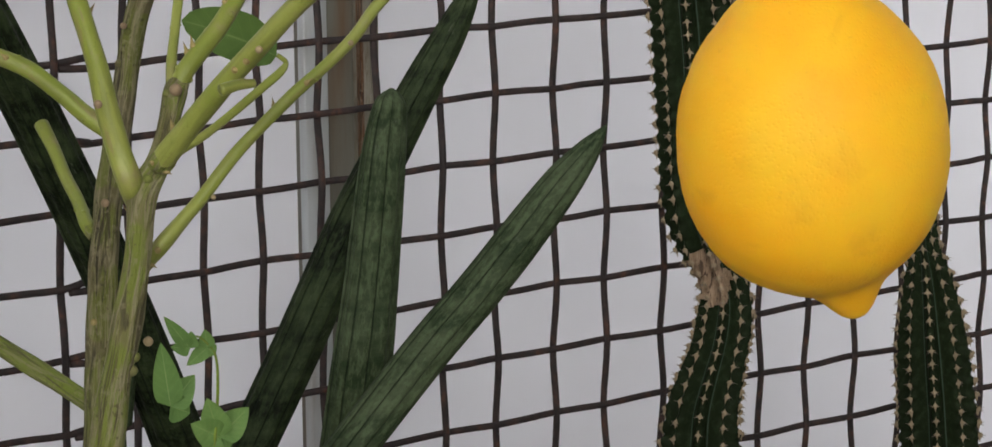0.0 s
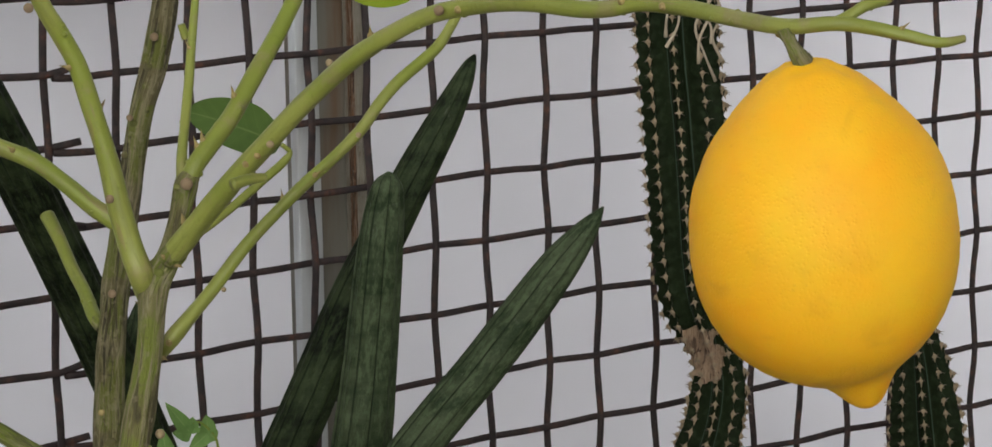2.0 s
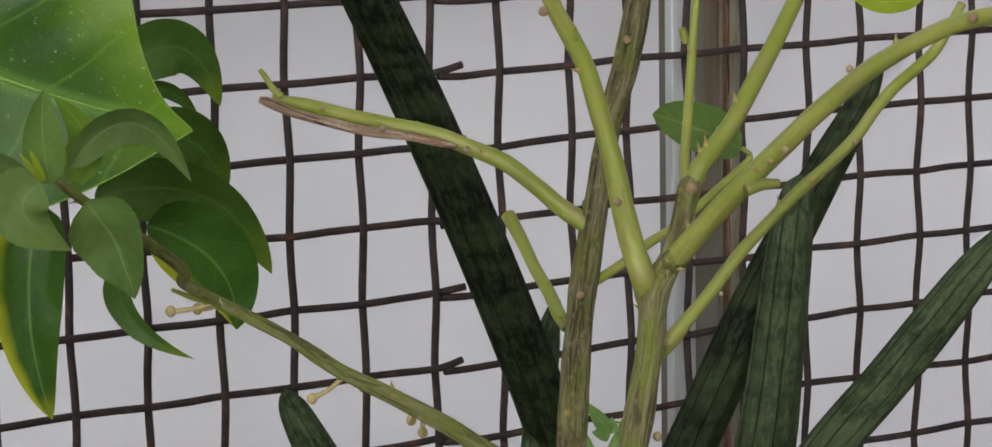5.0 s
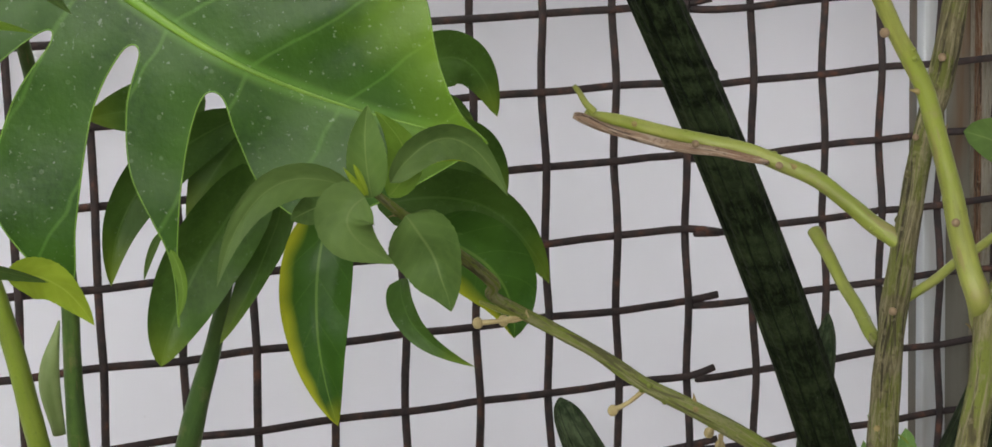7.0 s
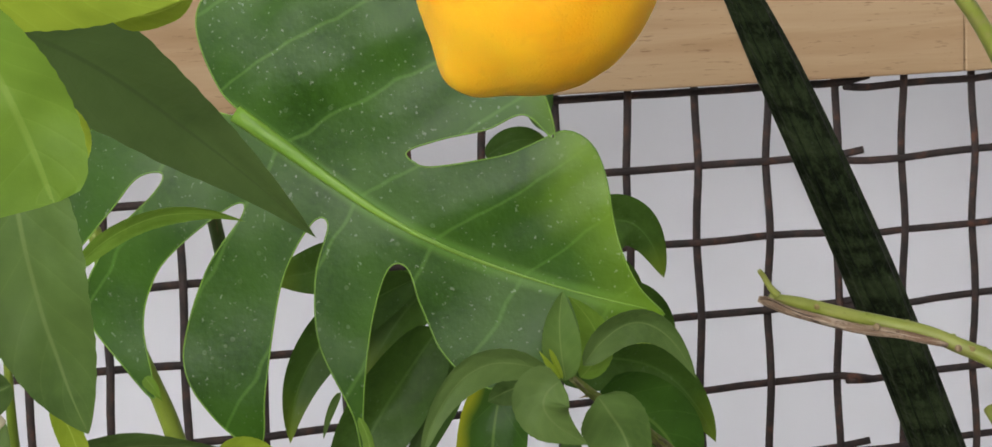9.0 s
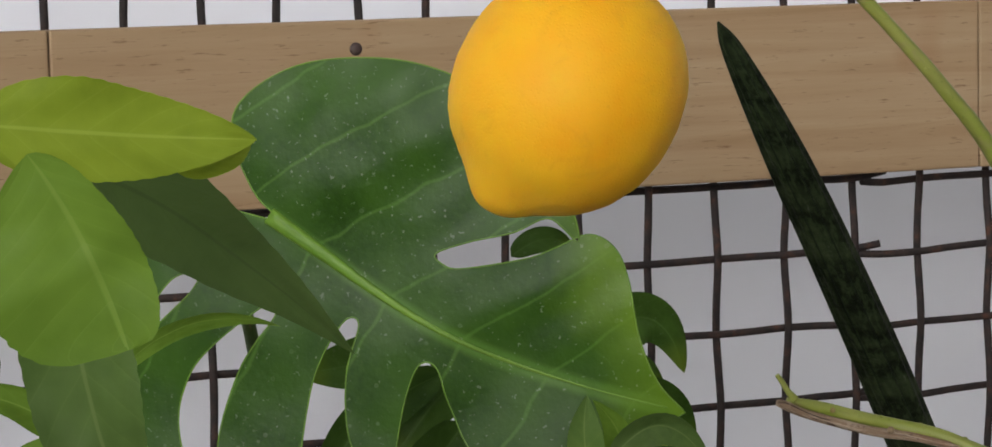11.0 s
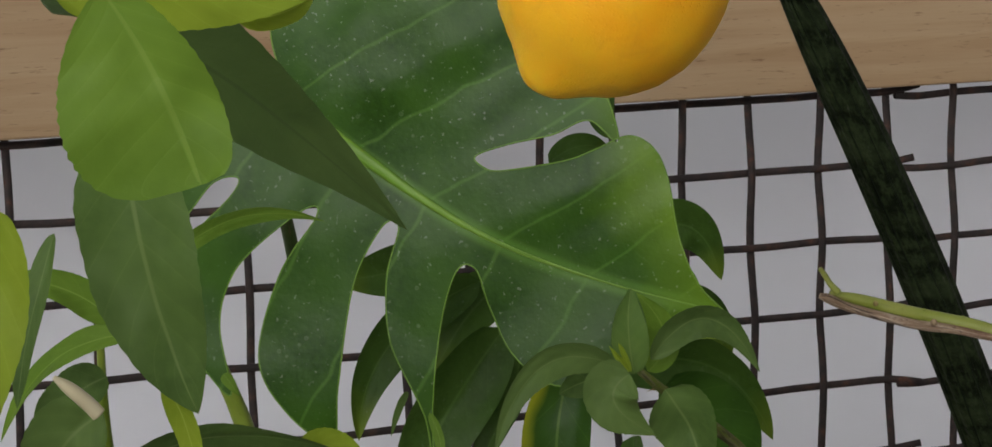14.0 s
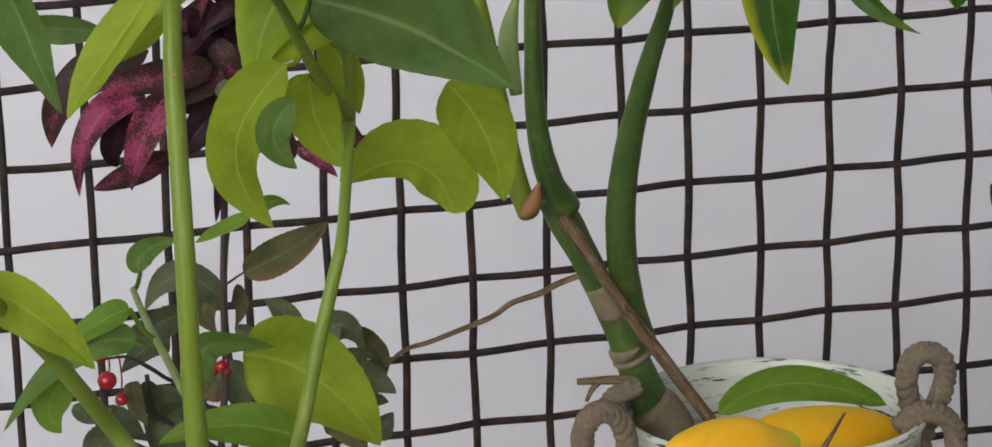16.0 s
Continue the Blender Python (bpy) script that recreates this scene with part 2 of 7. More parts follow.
def cactus_material():
    """UV.x runs round the column; a thin pale seam lies in each groove between its ribs."""
    m = Nodes("cactus_skin")
    uv = m.add("ShaderNodeSeparateXYZ")
    m.link(m.coords("UV"), uv.inputs[0])
    tone = m.mix(m.noise(40, 4), (0.0040, 0.0066, 0.0026), (0.0115, 0.0175, 0.0070))
    tone = m.mix(m.math('MULTIPLY', m.ramp(m.noise(170, 4), [(0.5, (0, 0, 0)), (0.66, (1, 1, 1))]), 0.35), tone, (0.024, 0.036, 0.018))
    seam = m.math('ABSOLUTE', m.math('SUBTRACT', m.math('FRACT', m.math('MULTIPLY', uv.outputs[0], 10.0)), 0.5))
    tone = m.mix(m.math('MULTIPLY', m.math('LESS_THAN', seam, 0.04), 0.5), tone, (0.045, 0.065, 0.05))
    m.bump(m.noise(260, 4), 0.4, 0.001)
    return m.finish(tone, 0.65, spec=0.05)


def wire_material():
    m = Nodes("rusted_wire")
    rust = m.ramp(m.noise(95, 5), [(0.42, (0.018, 0.014, 0.014)), (0.58, (0.034, 0.022, 0.019)), (0.74, (0.098, 0.040, 0.023))])
    tone = m.mix(m.math('MULTIPLY', m.noise(9, 2), 0.4), rust, (0.034, 0.027, 0.027))
    m.bump(m.noise(520, 4), 0.5, 0.0007)
    return m.finish(tone, 0.75, 0.0, 0.2)


def wood_material():
    m = Nodes("pine_board")
    stretch = m.add("ShaderNodeMapping", Scale=(0.05, 1.0, 1.0))
    m.link(m.coords(), stretch.inputs[0])
    wave = m.noise(55, 5, stretch.outputs[0], 0.6, 0.8)
    tone = m.ramp(wave, [(0.3, (0.225, 0.145, 0.078)), (0.5, (0.285, 0.20, 0.118)), (0.68, (0.325, 0.24, 0.15))])
    tone = m.mix(m.math('MULTIPLY', m.noise(300, 3, stretch.outputs[0]), 0.3), tone, (0.25, 0.15, 0.07))
    fine = m.add("ShaderNodeMapping", Scale=(0.12, 1.0, 1.0))
    m.link(m.coords(), fine.inputs[0])
    pits = m.ramp(m.noise(420, 4, fine.outputs[0], 0.7), [(0.60, (0, 0, 0)), (0.68, (1, 1, 1))])
    tone = m.mix(m.math('MULTIPLY', pits, 0.8), tone, (0.12, 0.065, 0.03))
    knot = m.ramp(m.noise(11, 2), [(0.66, (0, 0, 0)), (0.76, (1, 1, 1))])
    tone = m.mix(m.math('MULTIPLY', knot, 0.45), tone, (0.19, 0.09, 0.035))
    tone = m.mix(m.math('MULTIPLY', m.add("ShaderNodeObjectInfo").outputs["Random"], 0.25), tone, (0.27, 0.16, 0.085))
    m.bump(m.noise(400, 4, stretch.outputs[0]), 0.25, 0.0006)
    return m.finish(tone, 0.6, spec=0.3)


def wall_material():
    m = Nodes("white_render")
    tone = m.mix(m.noise(1.7, 4), (0.735, 0.748, 0.815), (0.795, 0.805, 0.87))
    tone = m.mix(m.math('MULTIPLY', m.ramp(m.noise(5.0, 5), [(0.55, (0, 0, 0)), (0.8, (1, 1, 1))]), 0.3), tone, (0.69, 0.69, 0.74))
    speck = m.ramp(m.noise(85, 2), [(0.78, (0, 0, 0)), (0.82, (1, 1, 1))])
    tone = m.mix(m.math('MULTIPLY', speck, 0.25), tone, (0.4, 0.38, 0.37))
    m.bump(m.noise(140, 4), 0.15, 0.001)
    return m.finish(tone, 0.75, spec=0.2)


def ground_material():
    m = Nodes("pale_bounce_soil")
    # ground out of view, kept pale to throw light up under the fruit
    tone = m.mix(m.noise(30, 5), (0.27, 0.24, 0.195), (0.42, 0.38, 0.32))
    m.bump(m.noise(110, 6), 0.8, 0.006)
    return m.finish(tone, 0.9, spec=0.2)


def steel_material():
    m = Nodes("galvanised_steel")
    stretch = m.add("ShaderNodeMapping", Scale=(1, 1, 0.12))
    m.link(m.coords(), stretch.inputs[0])
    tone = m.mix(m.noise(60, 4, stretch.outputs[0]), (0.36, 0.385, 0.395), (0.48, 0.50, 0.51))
    rust = m.ramp(m.noise(38, 5, stretch.outputs[0]), [(0.50, (0, 0, 0)), (0.64, (1, 1, 1))])
    tone = m.mix(m.math('MULTIPLY', rust, 0.35), tone, (0.20, 0.15, 0.095))
    m.bump(m.noise(200, 3), 0.2, 0.0006)
    return m.finish(tone, 0.5, 0.4)


def rust_material():
    m = Nodes("rust_stained_steel")
    stretch = m.add("ShaderNodeMapping", Scale=(1, 1, 0.1))
    m.link(m.coords(), stretch.inputs[0])
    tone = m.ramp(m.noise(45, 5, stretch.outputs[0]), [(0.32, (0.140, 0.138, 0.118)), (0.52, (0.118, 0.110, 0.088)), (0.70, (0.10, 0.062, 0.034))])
    m.bump(m.noise(260, 4), 0.4, 0.0006)
    return m.finish(tone, 0.7, 0.2)


def enamel_material():
    m = Nodes("chipped_white_paint")
    stretch = m.add("ShaderNodeMapping", Scale=(0.35, 0.35, 3.0))
    m.link(m.coords(), stretch.inputs[0])
    chips = m.ramp(m.noise(75, 5, stretch.outputs[0], 0.65), [(0.595, (0, 0, 0)), (0.62, (1, 1, 1))])
    nicks = m.ramp(m.noise(190, 4, stretch.outputs[0], 0.7), [(0.575, (0, 0, 0)), (0.605, (1, 1, 1))])
    where = m.ramp(m.noise(26, 3), [(0.46, (0, 0, 0)), (0.56, (1, 1, 1))])
    chips = m.math('MAXIMUM', chips, m.math('MULTIPLY', nicks, where))
    tone = m.mix(m.noise(30, 3), (0.52, 0.57, 0.50), (0.68, 0.72, 0.66))
    worn = m.ramp(m.noise(60, 5, stretch.outputs[0], 0.7), [(0.50, (0, 0, 0)), (0.66, (1, 1, 1))])
    tone = m.mix(m.math('MULTIPLY', worn, 0.45), tone, (0.38, 0.40, 0.34))
    tone = m.mix(chips, tone, (0.035, 0.03, 0.028))
    m.bump(m.math('SUBTRACT', m.noise(120, 3), chips), 0.4, 0.0008)
    return m.finish(tone, 0.5)


def rope_material():
    m = Nodes("jute_rope")
    tone = m.mix(m.noise(420, 4), (0.085, 0.066, 0.048), (0.25, 0.20, 0.145))
    m.bump(m.noise(700, 4), 0.7, 0.0012)
    return m.finish(tone, 0.9, spec=0.15)


def plain_material(name, a, b, rough=0.5, scale=60.0):
    m = Nodes(name)
    m.bump(m.noise(scale * 4, 3), 0.25, 0.0006)
    return m.finish(m.mix(m.noise(scale, 4), a, b), rough)


LEMON = lemon_material()
LEMON_TURNING = lemon_material("lemon_peel_green_end", (-0.4827, -0.6100, 0.3975))
SNAKE = snake_leaf_material("snake_plant_skin", (0.0030, 0.0050, 0.0018), (0.021, 0.030, 0.013))
# paler copy of the skin, used on some of the spears
SNAKE_PALE = snake_leaf_material("snake_plant_pale_skin", (0.017, 0.027, 0.012), (0.044, 0.059, 0.030))
CACTUS = cactus_material()
WIRE = wire_material()
WOOD = wood_material()
WALL = wall_material()
GROUND = ground_material()
# pale tone of the added walls, chosen for the light they send back
BOUNCE_WALL = plain_material("unseen_bounce_wall", (0.46, 0.44, 0.41), (0.58, 0.56, 0.53), 0.85, 6.0)
SOIL = plain_material("potting_soil", (0.035, 0.026, 0.018), (0.09, 0.07, 0.05), 0.95, 90.0)
STEEL = steel_material()
RUST = rust_material()
ENAMEL = enamel_material()
ROPE = rope_material()
GREENBARK = bark_material("young_green_bark", (0.150, 0.185, 0.022), (0.205, 0.22, 0.048), (0.13, 0.145, 0.028), rough=0.5, tan=0.45)
OLDBARK = old_bark_material("old_grey_bark", (0.090, 0.080, 0.036), (0.200, 0.175, 0.105), (0.030, 0.025, 0.013), (0.092, 0.108, 0.018), 1.00)
MIXBARK = old_bark_material("half_woody_bark", (0.135, 0.130, 0.048), (0.215, 0.19, 0.12), (0.06, 0.052, 0.025), (0.130, 0.160, 0.024), 1.00)
STEMGREEN = bark_material("bright_green_stem", (0.135, 0.205, 0.016), (0.18, 0.24, 0.03), (0.15, 0.20, 0.035), rough=0.45)
DEEPSTEM = bark_material("monstera_stem_skin", (0.042, 0.090, 0.016), (0.075, 0.130, 0.026), (0.035, 0.07, 0.02), rough=0.45, tan=0.25)
MIDRIB = bark_material("monstera_midrib_skin", (0.105, 0.215, 0.018), (0.14, 0.255, 0.025), (0.09, 0.18, 0.02), rough=0.5)
DRYWOOD = old_bark_material("split_dry_wood", (0.24, 0.165, 0.11), (0.40, 0.32, 0.24), (0.05, 0.03, 0.022), (0.17, 0.095, 0.06), 0.5)
SHEATH = bark_material("pale_sheath_skin", (0.23, 0.32, 0.10), (0.30, 0.38, 0.16), (0.20, 0.29, 0.09), rough=0.5)
BROWNROOT = old_bark_material("brown_root", (0.15, 0.095, 0.055), (0.27, 0.20, 0.13), (0.05, 0.03, 0.018), (0.16, 0.10, 0.05), 0.4)
DARKSTEM = bark_material("dark_stem", (0.035, 0.022, 0.02), (0.06, 0.035, 0.03), (0.03, 0.02, 0.02))
MONSTERA = leaf_material("monstera_blade", (0.017, 0.053, 0.004), (0.032, 0.083, 0.007), (0.085, 0.18, 0.028), 0.36, 0.14, 5.0, 0.16, tip_zone=True, vein_tone=0.42)
# blade copy for the shaded lobes behind, its colour lightened to offset that shade
MONSTERA_SHADED = leaf_material("monstera_blade_shaded", (0.038, 0.088, 0.012), (0.064, 0.128, 0.021), (0.08, 0.15, 0.03), 0.42, 0.15, 6.0, 0.05, tip=0.7)
MONSTERA_EDGE = leaf_material("monstera_blade_yellow_rim", (0.024, 0.072, 0.008), (0.042, 0.105, 0.012), (0.12, 0.20, 0.035), 0.38, 0.2, 5.0, 0.03, (0.34, 0.36, 0.02))
CITRUS = leaf_material("citrus_leaf_dark", (0.058, 0.110, 0.024), (0.094, 0.156, 0.038), (0.15, 0.21, 0.07), 0.5, 0.25)
CITRUS_DUSK = leaf_material("citrus_leaf_dull_underside", (0.072, 0.130, 0.032), (0.105, 0.172, 0.046), (0.06, 0.095, 0.03), 0.55, 0.45)
CITRUS_GREY = leaf_material("citrus_leaf_young", (0.062, 0.112, 0.026), (0.098, 0.155, 0.040), (0.13, 0.18, 0.06), 0.55, 0.25)
CITRUS_MID = leaf_material("citrus_leaf_mid", (0.095, 0.185, 0.018), (0.14, 0.235, 0.028), (0.20, 0.30, 0.055), 0.5, 0.35)
# bright lime base colour carries light shining through leaves from behind
CITRUS_BACKLIT_LIME = leaf_material("citrus_leaf_backlit_lime", (0.19, 0.275, 0.018), (0.27, 0.355, 0.032), (0.34, 0.42, 0.07), 0.5, 0.45)
CITRUS_PALE = leaf_material("citrus_leaf_pale_underside", (0.075, 0.145, 0.028), (0.115, 0.19, 0.042), (0.17, 0.24, 0.07), 0.55, 0.35)
PURPLE = leaf_material("purple_leaf", (0.105, 0.015, 0.034), (0.19, 0.036, 0.066), (0.22, 0.05, 0.09), 0.5, 0.10, 9.0, 0.0, None, 0.95)
DARKPURPLE = leaf_material("dark_purple_leaf", (0.010, 0.004, 0.006), (0.030, 0.008, 0.015), (0.06, 0.02, 0.03), 0.55, 0.05, 9.0)
PINK = leaf_material("pink_leaf", (0.17, 0.016, 0.055), (0.28, 0.045, 0.105), (0.32, 0.07, 0.14), 0.5, 0.14, 9.0, 0.0, None, 0.3)
GREYLEAF = leaf_material("grey_green_leaf", (0.050, 0.064, 0.032), (0.092, 0.110, 0.058), (0.13, 0.145, 0.08), 0.6, 0.18)
BRONZE = leaf_material("bronze_leaf", (0.055, 0.060, 0.022), (0.105, 0.105, 0.046), (0.15, 0.13, 0.07), 0.6, 0.2, 8.0, 0.0, (0.17, 0.075, 0.04))
IVY = leaf_material("ivy_leaf", (0.10, 0.20, 0.055), (0.17, 0.28, 0.08), (0.24, 0.34, 0.12), 0.5, 0.3)
BERRY = plain_material("red_berry_skin", (0.20, 0.004, 0.008), (0.30, 0.010, 0.012), 0.25)
MIXGREEN = old_bark_material("greyed_green_bark", (0.135, 0.155, 0.035), (0.20, 0.19, 0.10), (0.075, 0.075, 0.03), (0.13, 0.165, 0.022), 1.0)
KNOTWOOD = plain_material("corky_knot", (0.13, 0.088, 0.045), (0.23, 0.165, 0.10), 0.9, 300.0)
SCAR = plain_material("cut_scar", (0.20, 0.15, 0.075), (0.27, 0.21, 0.12), 0.85)
THORN = plain_material("thorn_wood", (0.20, 0.13, 0.06), (0.22, 0.19, 0.05), 0.7)
SPINE = plain_material("spine_wool", (0.28, 0.215, 0.135), (0.16, 0.12, 0.072), 0.9, 400.0)
SPINETIP = plain_material("spine_tip", (0.10, 0.075, 0.06), (0.18, 0.14, 0.11), 0.7)
FIBRE = plain_material("dry_fibre", (0.33, 0.28, 0.20), (0.22, 0.18, 0.13), 0.9)
BLOSSOM = plain_material("blossom_wax", (0.46, 0.42, 0.28), (0.38, 0.33, 0.21), 0.5)
BUD = plain_material("flower_bud_wax", (0.42, 0.36, 0.16), (0.24, 0.17, 0.08), 0.6, 300.0)
CORK = old_bark_material("cactus_cork", (0.22, 0.15, 0.095), (0.32, 0.235, 0.16), (0.07, 0.045, 0.03), (0.17, 0.11, 0.065), 0.4, False)
JOINT = plain_material("dry_stem_joint", (0.11, 0.085, 0.045), (0.23, 0.185, 0.125), 0.9, 220.0)
RUSTLINE = old_bark_material("flaking_rust", (0.10, 0.045, 0.02), (0.19, 0.15, 0.11), (0.03, 0.018, 0.012), (0.12, 0.055, 0.022), 0.5, False)
TANSTEEL = old_bark_material("tan_weathered_steel", (0.18, 0.165, 0.13), (0.22, 0.205, 0.17), (0.14, 0.12, 0.09), (0.16, 0.14, 0.10), 0.5, False)
BUDBROWN = plain_material("dry_sheath", (0.16, 0.07, 0.025), (0.25, 0.13, 0.05), 0.7)


# ---------------- building helpers ----------------
def part(name, bm, material, parent=None, label="", smooth=True):
    me = bpy.data.meshes.new(name)
    bm.to_mesh(me)
    bm.free()
    me.materials.append(material)
    if smooth:
        me.polygons.foreach_set("use_smooth", [True] * len(me.polygons))
    ob = new(name, me)
    if parent is not None:
        ob.parent = parent
        spot = parent.location if parent.type == 'EMPTY' else Vector((0, 0, 0))
        ob.matrix_parent_inverse = Matrix.Translation(-spot)
    return tagged(ob, label)


def thing(name, at, label, category, group=""):
    ob = new(name)
    ob.location = at
    ob.empty_display_size = 0.03
    return tagged(ob, label, category, group)


def spline(points, steps):
    """Catmull-Rom through the points; each point may carry extra values (radius)."""
    pts = [np.array(p, float) for p in points]
    pts = [2 * pts[0] - pts[1]] + pts + [2 * pts[-1] - pts[-2]]
    out = []
    for a, b, c, d in zip(pts, pts[1:], pts[2:], pts[3:]):
        for k in range(steps):
            s = k / steps
            out.append(0.5 * (2 * b + (c - a) * s + (2 * a - 5 * b + 4 * c - d) * s * s + (3 * b - a - 3 * c + d) * s ** 3))
    out.append(pts[-2])
    return out


def add_tube(bm, points, radii, sides=10, steps=6, lumps=0.0, ribs=None, flat=1.0, seed=0.0, closed=True):
    uv = bm.loops.layers.uv.verify()
    way = bm.verts.layers.float_vector.get("along") or bm.verts.layers.float_vector.new("along")
    gone = 0.1 * seed
    if isinstance(radii, (int, float)):
        radii = [radii] * len(points)
    line = [[float(v) for v in p] for p in spline([(*p, r) for p, r in zip(points, radii)], steps)]
    places = [Vector(p[:3]) for p in line]
    side = None
    rings = []
    for k, p in enumerate(places):
        ahead = (places[min(k + 1, len(places) - 1)] - places[max(k - 1, 0)]).normalized()
        if side is None:
            side = ahead.cross(Vector((0.4, 0.9, 0.1))).normalized()
        side = (side - ahead * side.dot(ahead)).normalized()
        other = ahead.cross(side)
        ring = []
        for j in range(sides):
            a = 2 * math.pi * j / sides
            r = max(line[k][3], 1e-5)
            if lumps:
                r *= 1 + lumps * noise.noise(p * 60 + Vector((math.cos(a), math.sin(a), seed)))
            if ribs:
                r *= 1 + ribs[1] * (abs(math.cos(a * ribs[0] / 2)) - 0.6)
            v = bm.verts.new(p + side * math.cos(a) * r + other * math.sin(a) * r * flat)
            v[way] = (math.cos(a) * r, math.sin(a) * r, gone)
            ring.append(v)
        rings.append(ring)
        gone += (places[min(k + 1, len(places) - 1)] - p).length
    total = len(rings) - 1
    for k in range(total):
        for j in range(sides):
            f = bm.faces.new((rings[k][j], rings[k][(j + 1) % sides], rings[k + 1][(j + 1) % sides], rings[k + 1][j]))
            for loop, (u, v) in zip(f.loops, ((j, k), (j + 1, k), (j + 1, k + 1), (j, k + 1))):
                loop[uv].uv = (u / sides, v / total)
    if closed:
        bm.faces.new(rings[0][::-1])
        bm.faces.new(rings[-1])
    return places


def tube(points, radii, **options):
    bm = bmesh.new()
    add_tube(bm, points, radii, **options)
    return bm


TOWARD = Vector((-0.42, -0.89, 0.18)).normalized()


def add_blade(bm, base, mid, tip, width, turn=0.0, cup=0.12, wave=0.0, shape=(0.75, 0.8), rows=20, cols=10, seed=0.0, teeth=0.0, fold=0.22, twist=None, sides=(1, 1)):
    """A leaf blade along base, mid and tip; turn leans it about its midrib away from facing the room; sides widen its two halves."""
    uv = bm.loops.layers.uv.verify()
    base, mid, tip = Vector(base), Vector(mid), Vector(tip)
    bend = 2 * mid - 0.5 * (base + tip)
    p, q = shape
    top = (p / (p + q)) ** p * (q / (p + q)) ** q
    grid = []
    for k in range(rows + 1):
        s = k / rows
        place = base * (1 - s) ** 2 + bend * 2 * s * (1 - s) + tip * s * s
        ahead = ((bend - base) * (1 - s) + (tip - bend) * s).normalized()
        face = (TOWARD - ahead * TOWARD.dot(ahead)).normalized()
        spin = 18 * math.sin(seed * 3.1) if twist is None else twist
        face = Matrix.Rotation(radians(turn + spin * (s - 0.4)), 3, ahead) @ face
        across = ahead.cross(face).normalized()
        w = 0.5 * width * max(s, 1e-4) ** p * max(1 - s, 1e-4) ** q / top
        row = []
        for j in range(cols + 1):
            x = 2 * j / cols - 1
            edge = 1 + (teeth * math.sin(s * 95 + seed) if abs(x) > 0.9 else 0)
            lift = cup * w * (x * x - 0.25) + wave * w * x * math.sin(s * 9 + seed + (1.5 if x > 0 else 0))
            lift += fold * w * abs(x) + 0.16 * w * noise.noise(Vector((s * 5 + seed, x * 2, seed)))
            row.append(bm.verts.new(place + across * w * x * edge * sides[x > 0] + face * lift))
        grid.append(row)
    for k in range(rows):
        for j in range(cols):
            f = bm.faces.new((grid[k][j], grid[k][j + 1], grid[k + 1][j + 1], grid[k + 1][j]))
            for loop, (u, v) in zip(f.loops, ((j, k), (j + 1, k), (j + 1, k + 1), (j, k + 1))):
                loop[uv].uv = (u / cols, v / rows)


def leaf(parent, material, points, width, label="", name="leaf", stalk=None, **options):
    """One leaf on a plant. stalk: where its little stem joins the branch."""
    bm = bmesh.new()
    options.setdefault("seed", 13.7 * points[0][0] + 31.1 * points[2][2])
    add_blade(bm, *points, width, **options)
    if stalk:
        middle = (Vector(stalk) + Vector(points[0])) * 0.5 - Vector((0, 0, 0.002))
        add_tube(bm, [stalk, middle, points[0]], [0.0011, 0.0010, 0.0009], sides=6, steps=3)
    return part(name, bm, material, parent, label)


def add_cone(bm, at, way, length, radius, sides=6):
    way = Vector(way).normalized()
    side = way.orthogonal().normalized()
    other = way.cross(side)
    at = Vector(at)
    ring = [bm.verts.new(at + radius * (side * math.cos(6.2832 * k / sides) + other * math.sin(6.2832 * k / sides))) for k in range(sides)]
    peak = bm.verts.new(at + way * length)
    for k in range(sides):
        bm.faces.new((ring[k], ring[(k + 1) % sides], peak))


def add_ball(bm, at, radius, squash=1.0, seg=14):
    m = Matrix.Translation(at) @ Matrix.Diagonal((1, 1, squash, 1))
    bmesh.ops.create_uvsphere(bm, u_segments=seg, v_segments=max(6, seg // 2 + 2), radius=radius, matrix=m)


LINES = {}


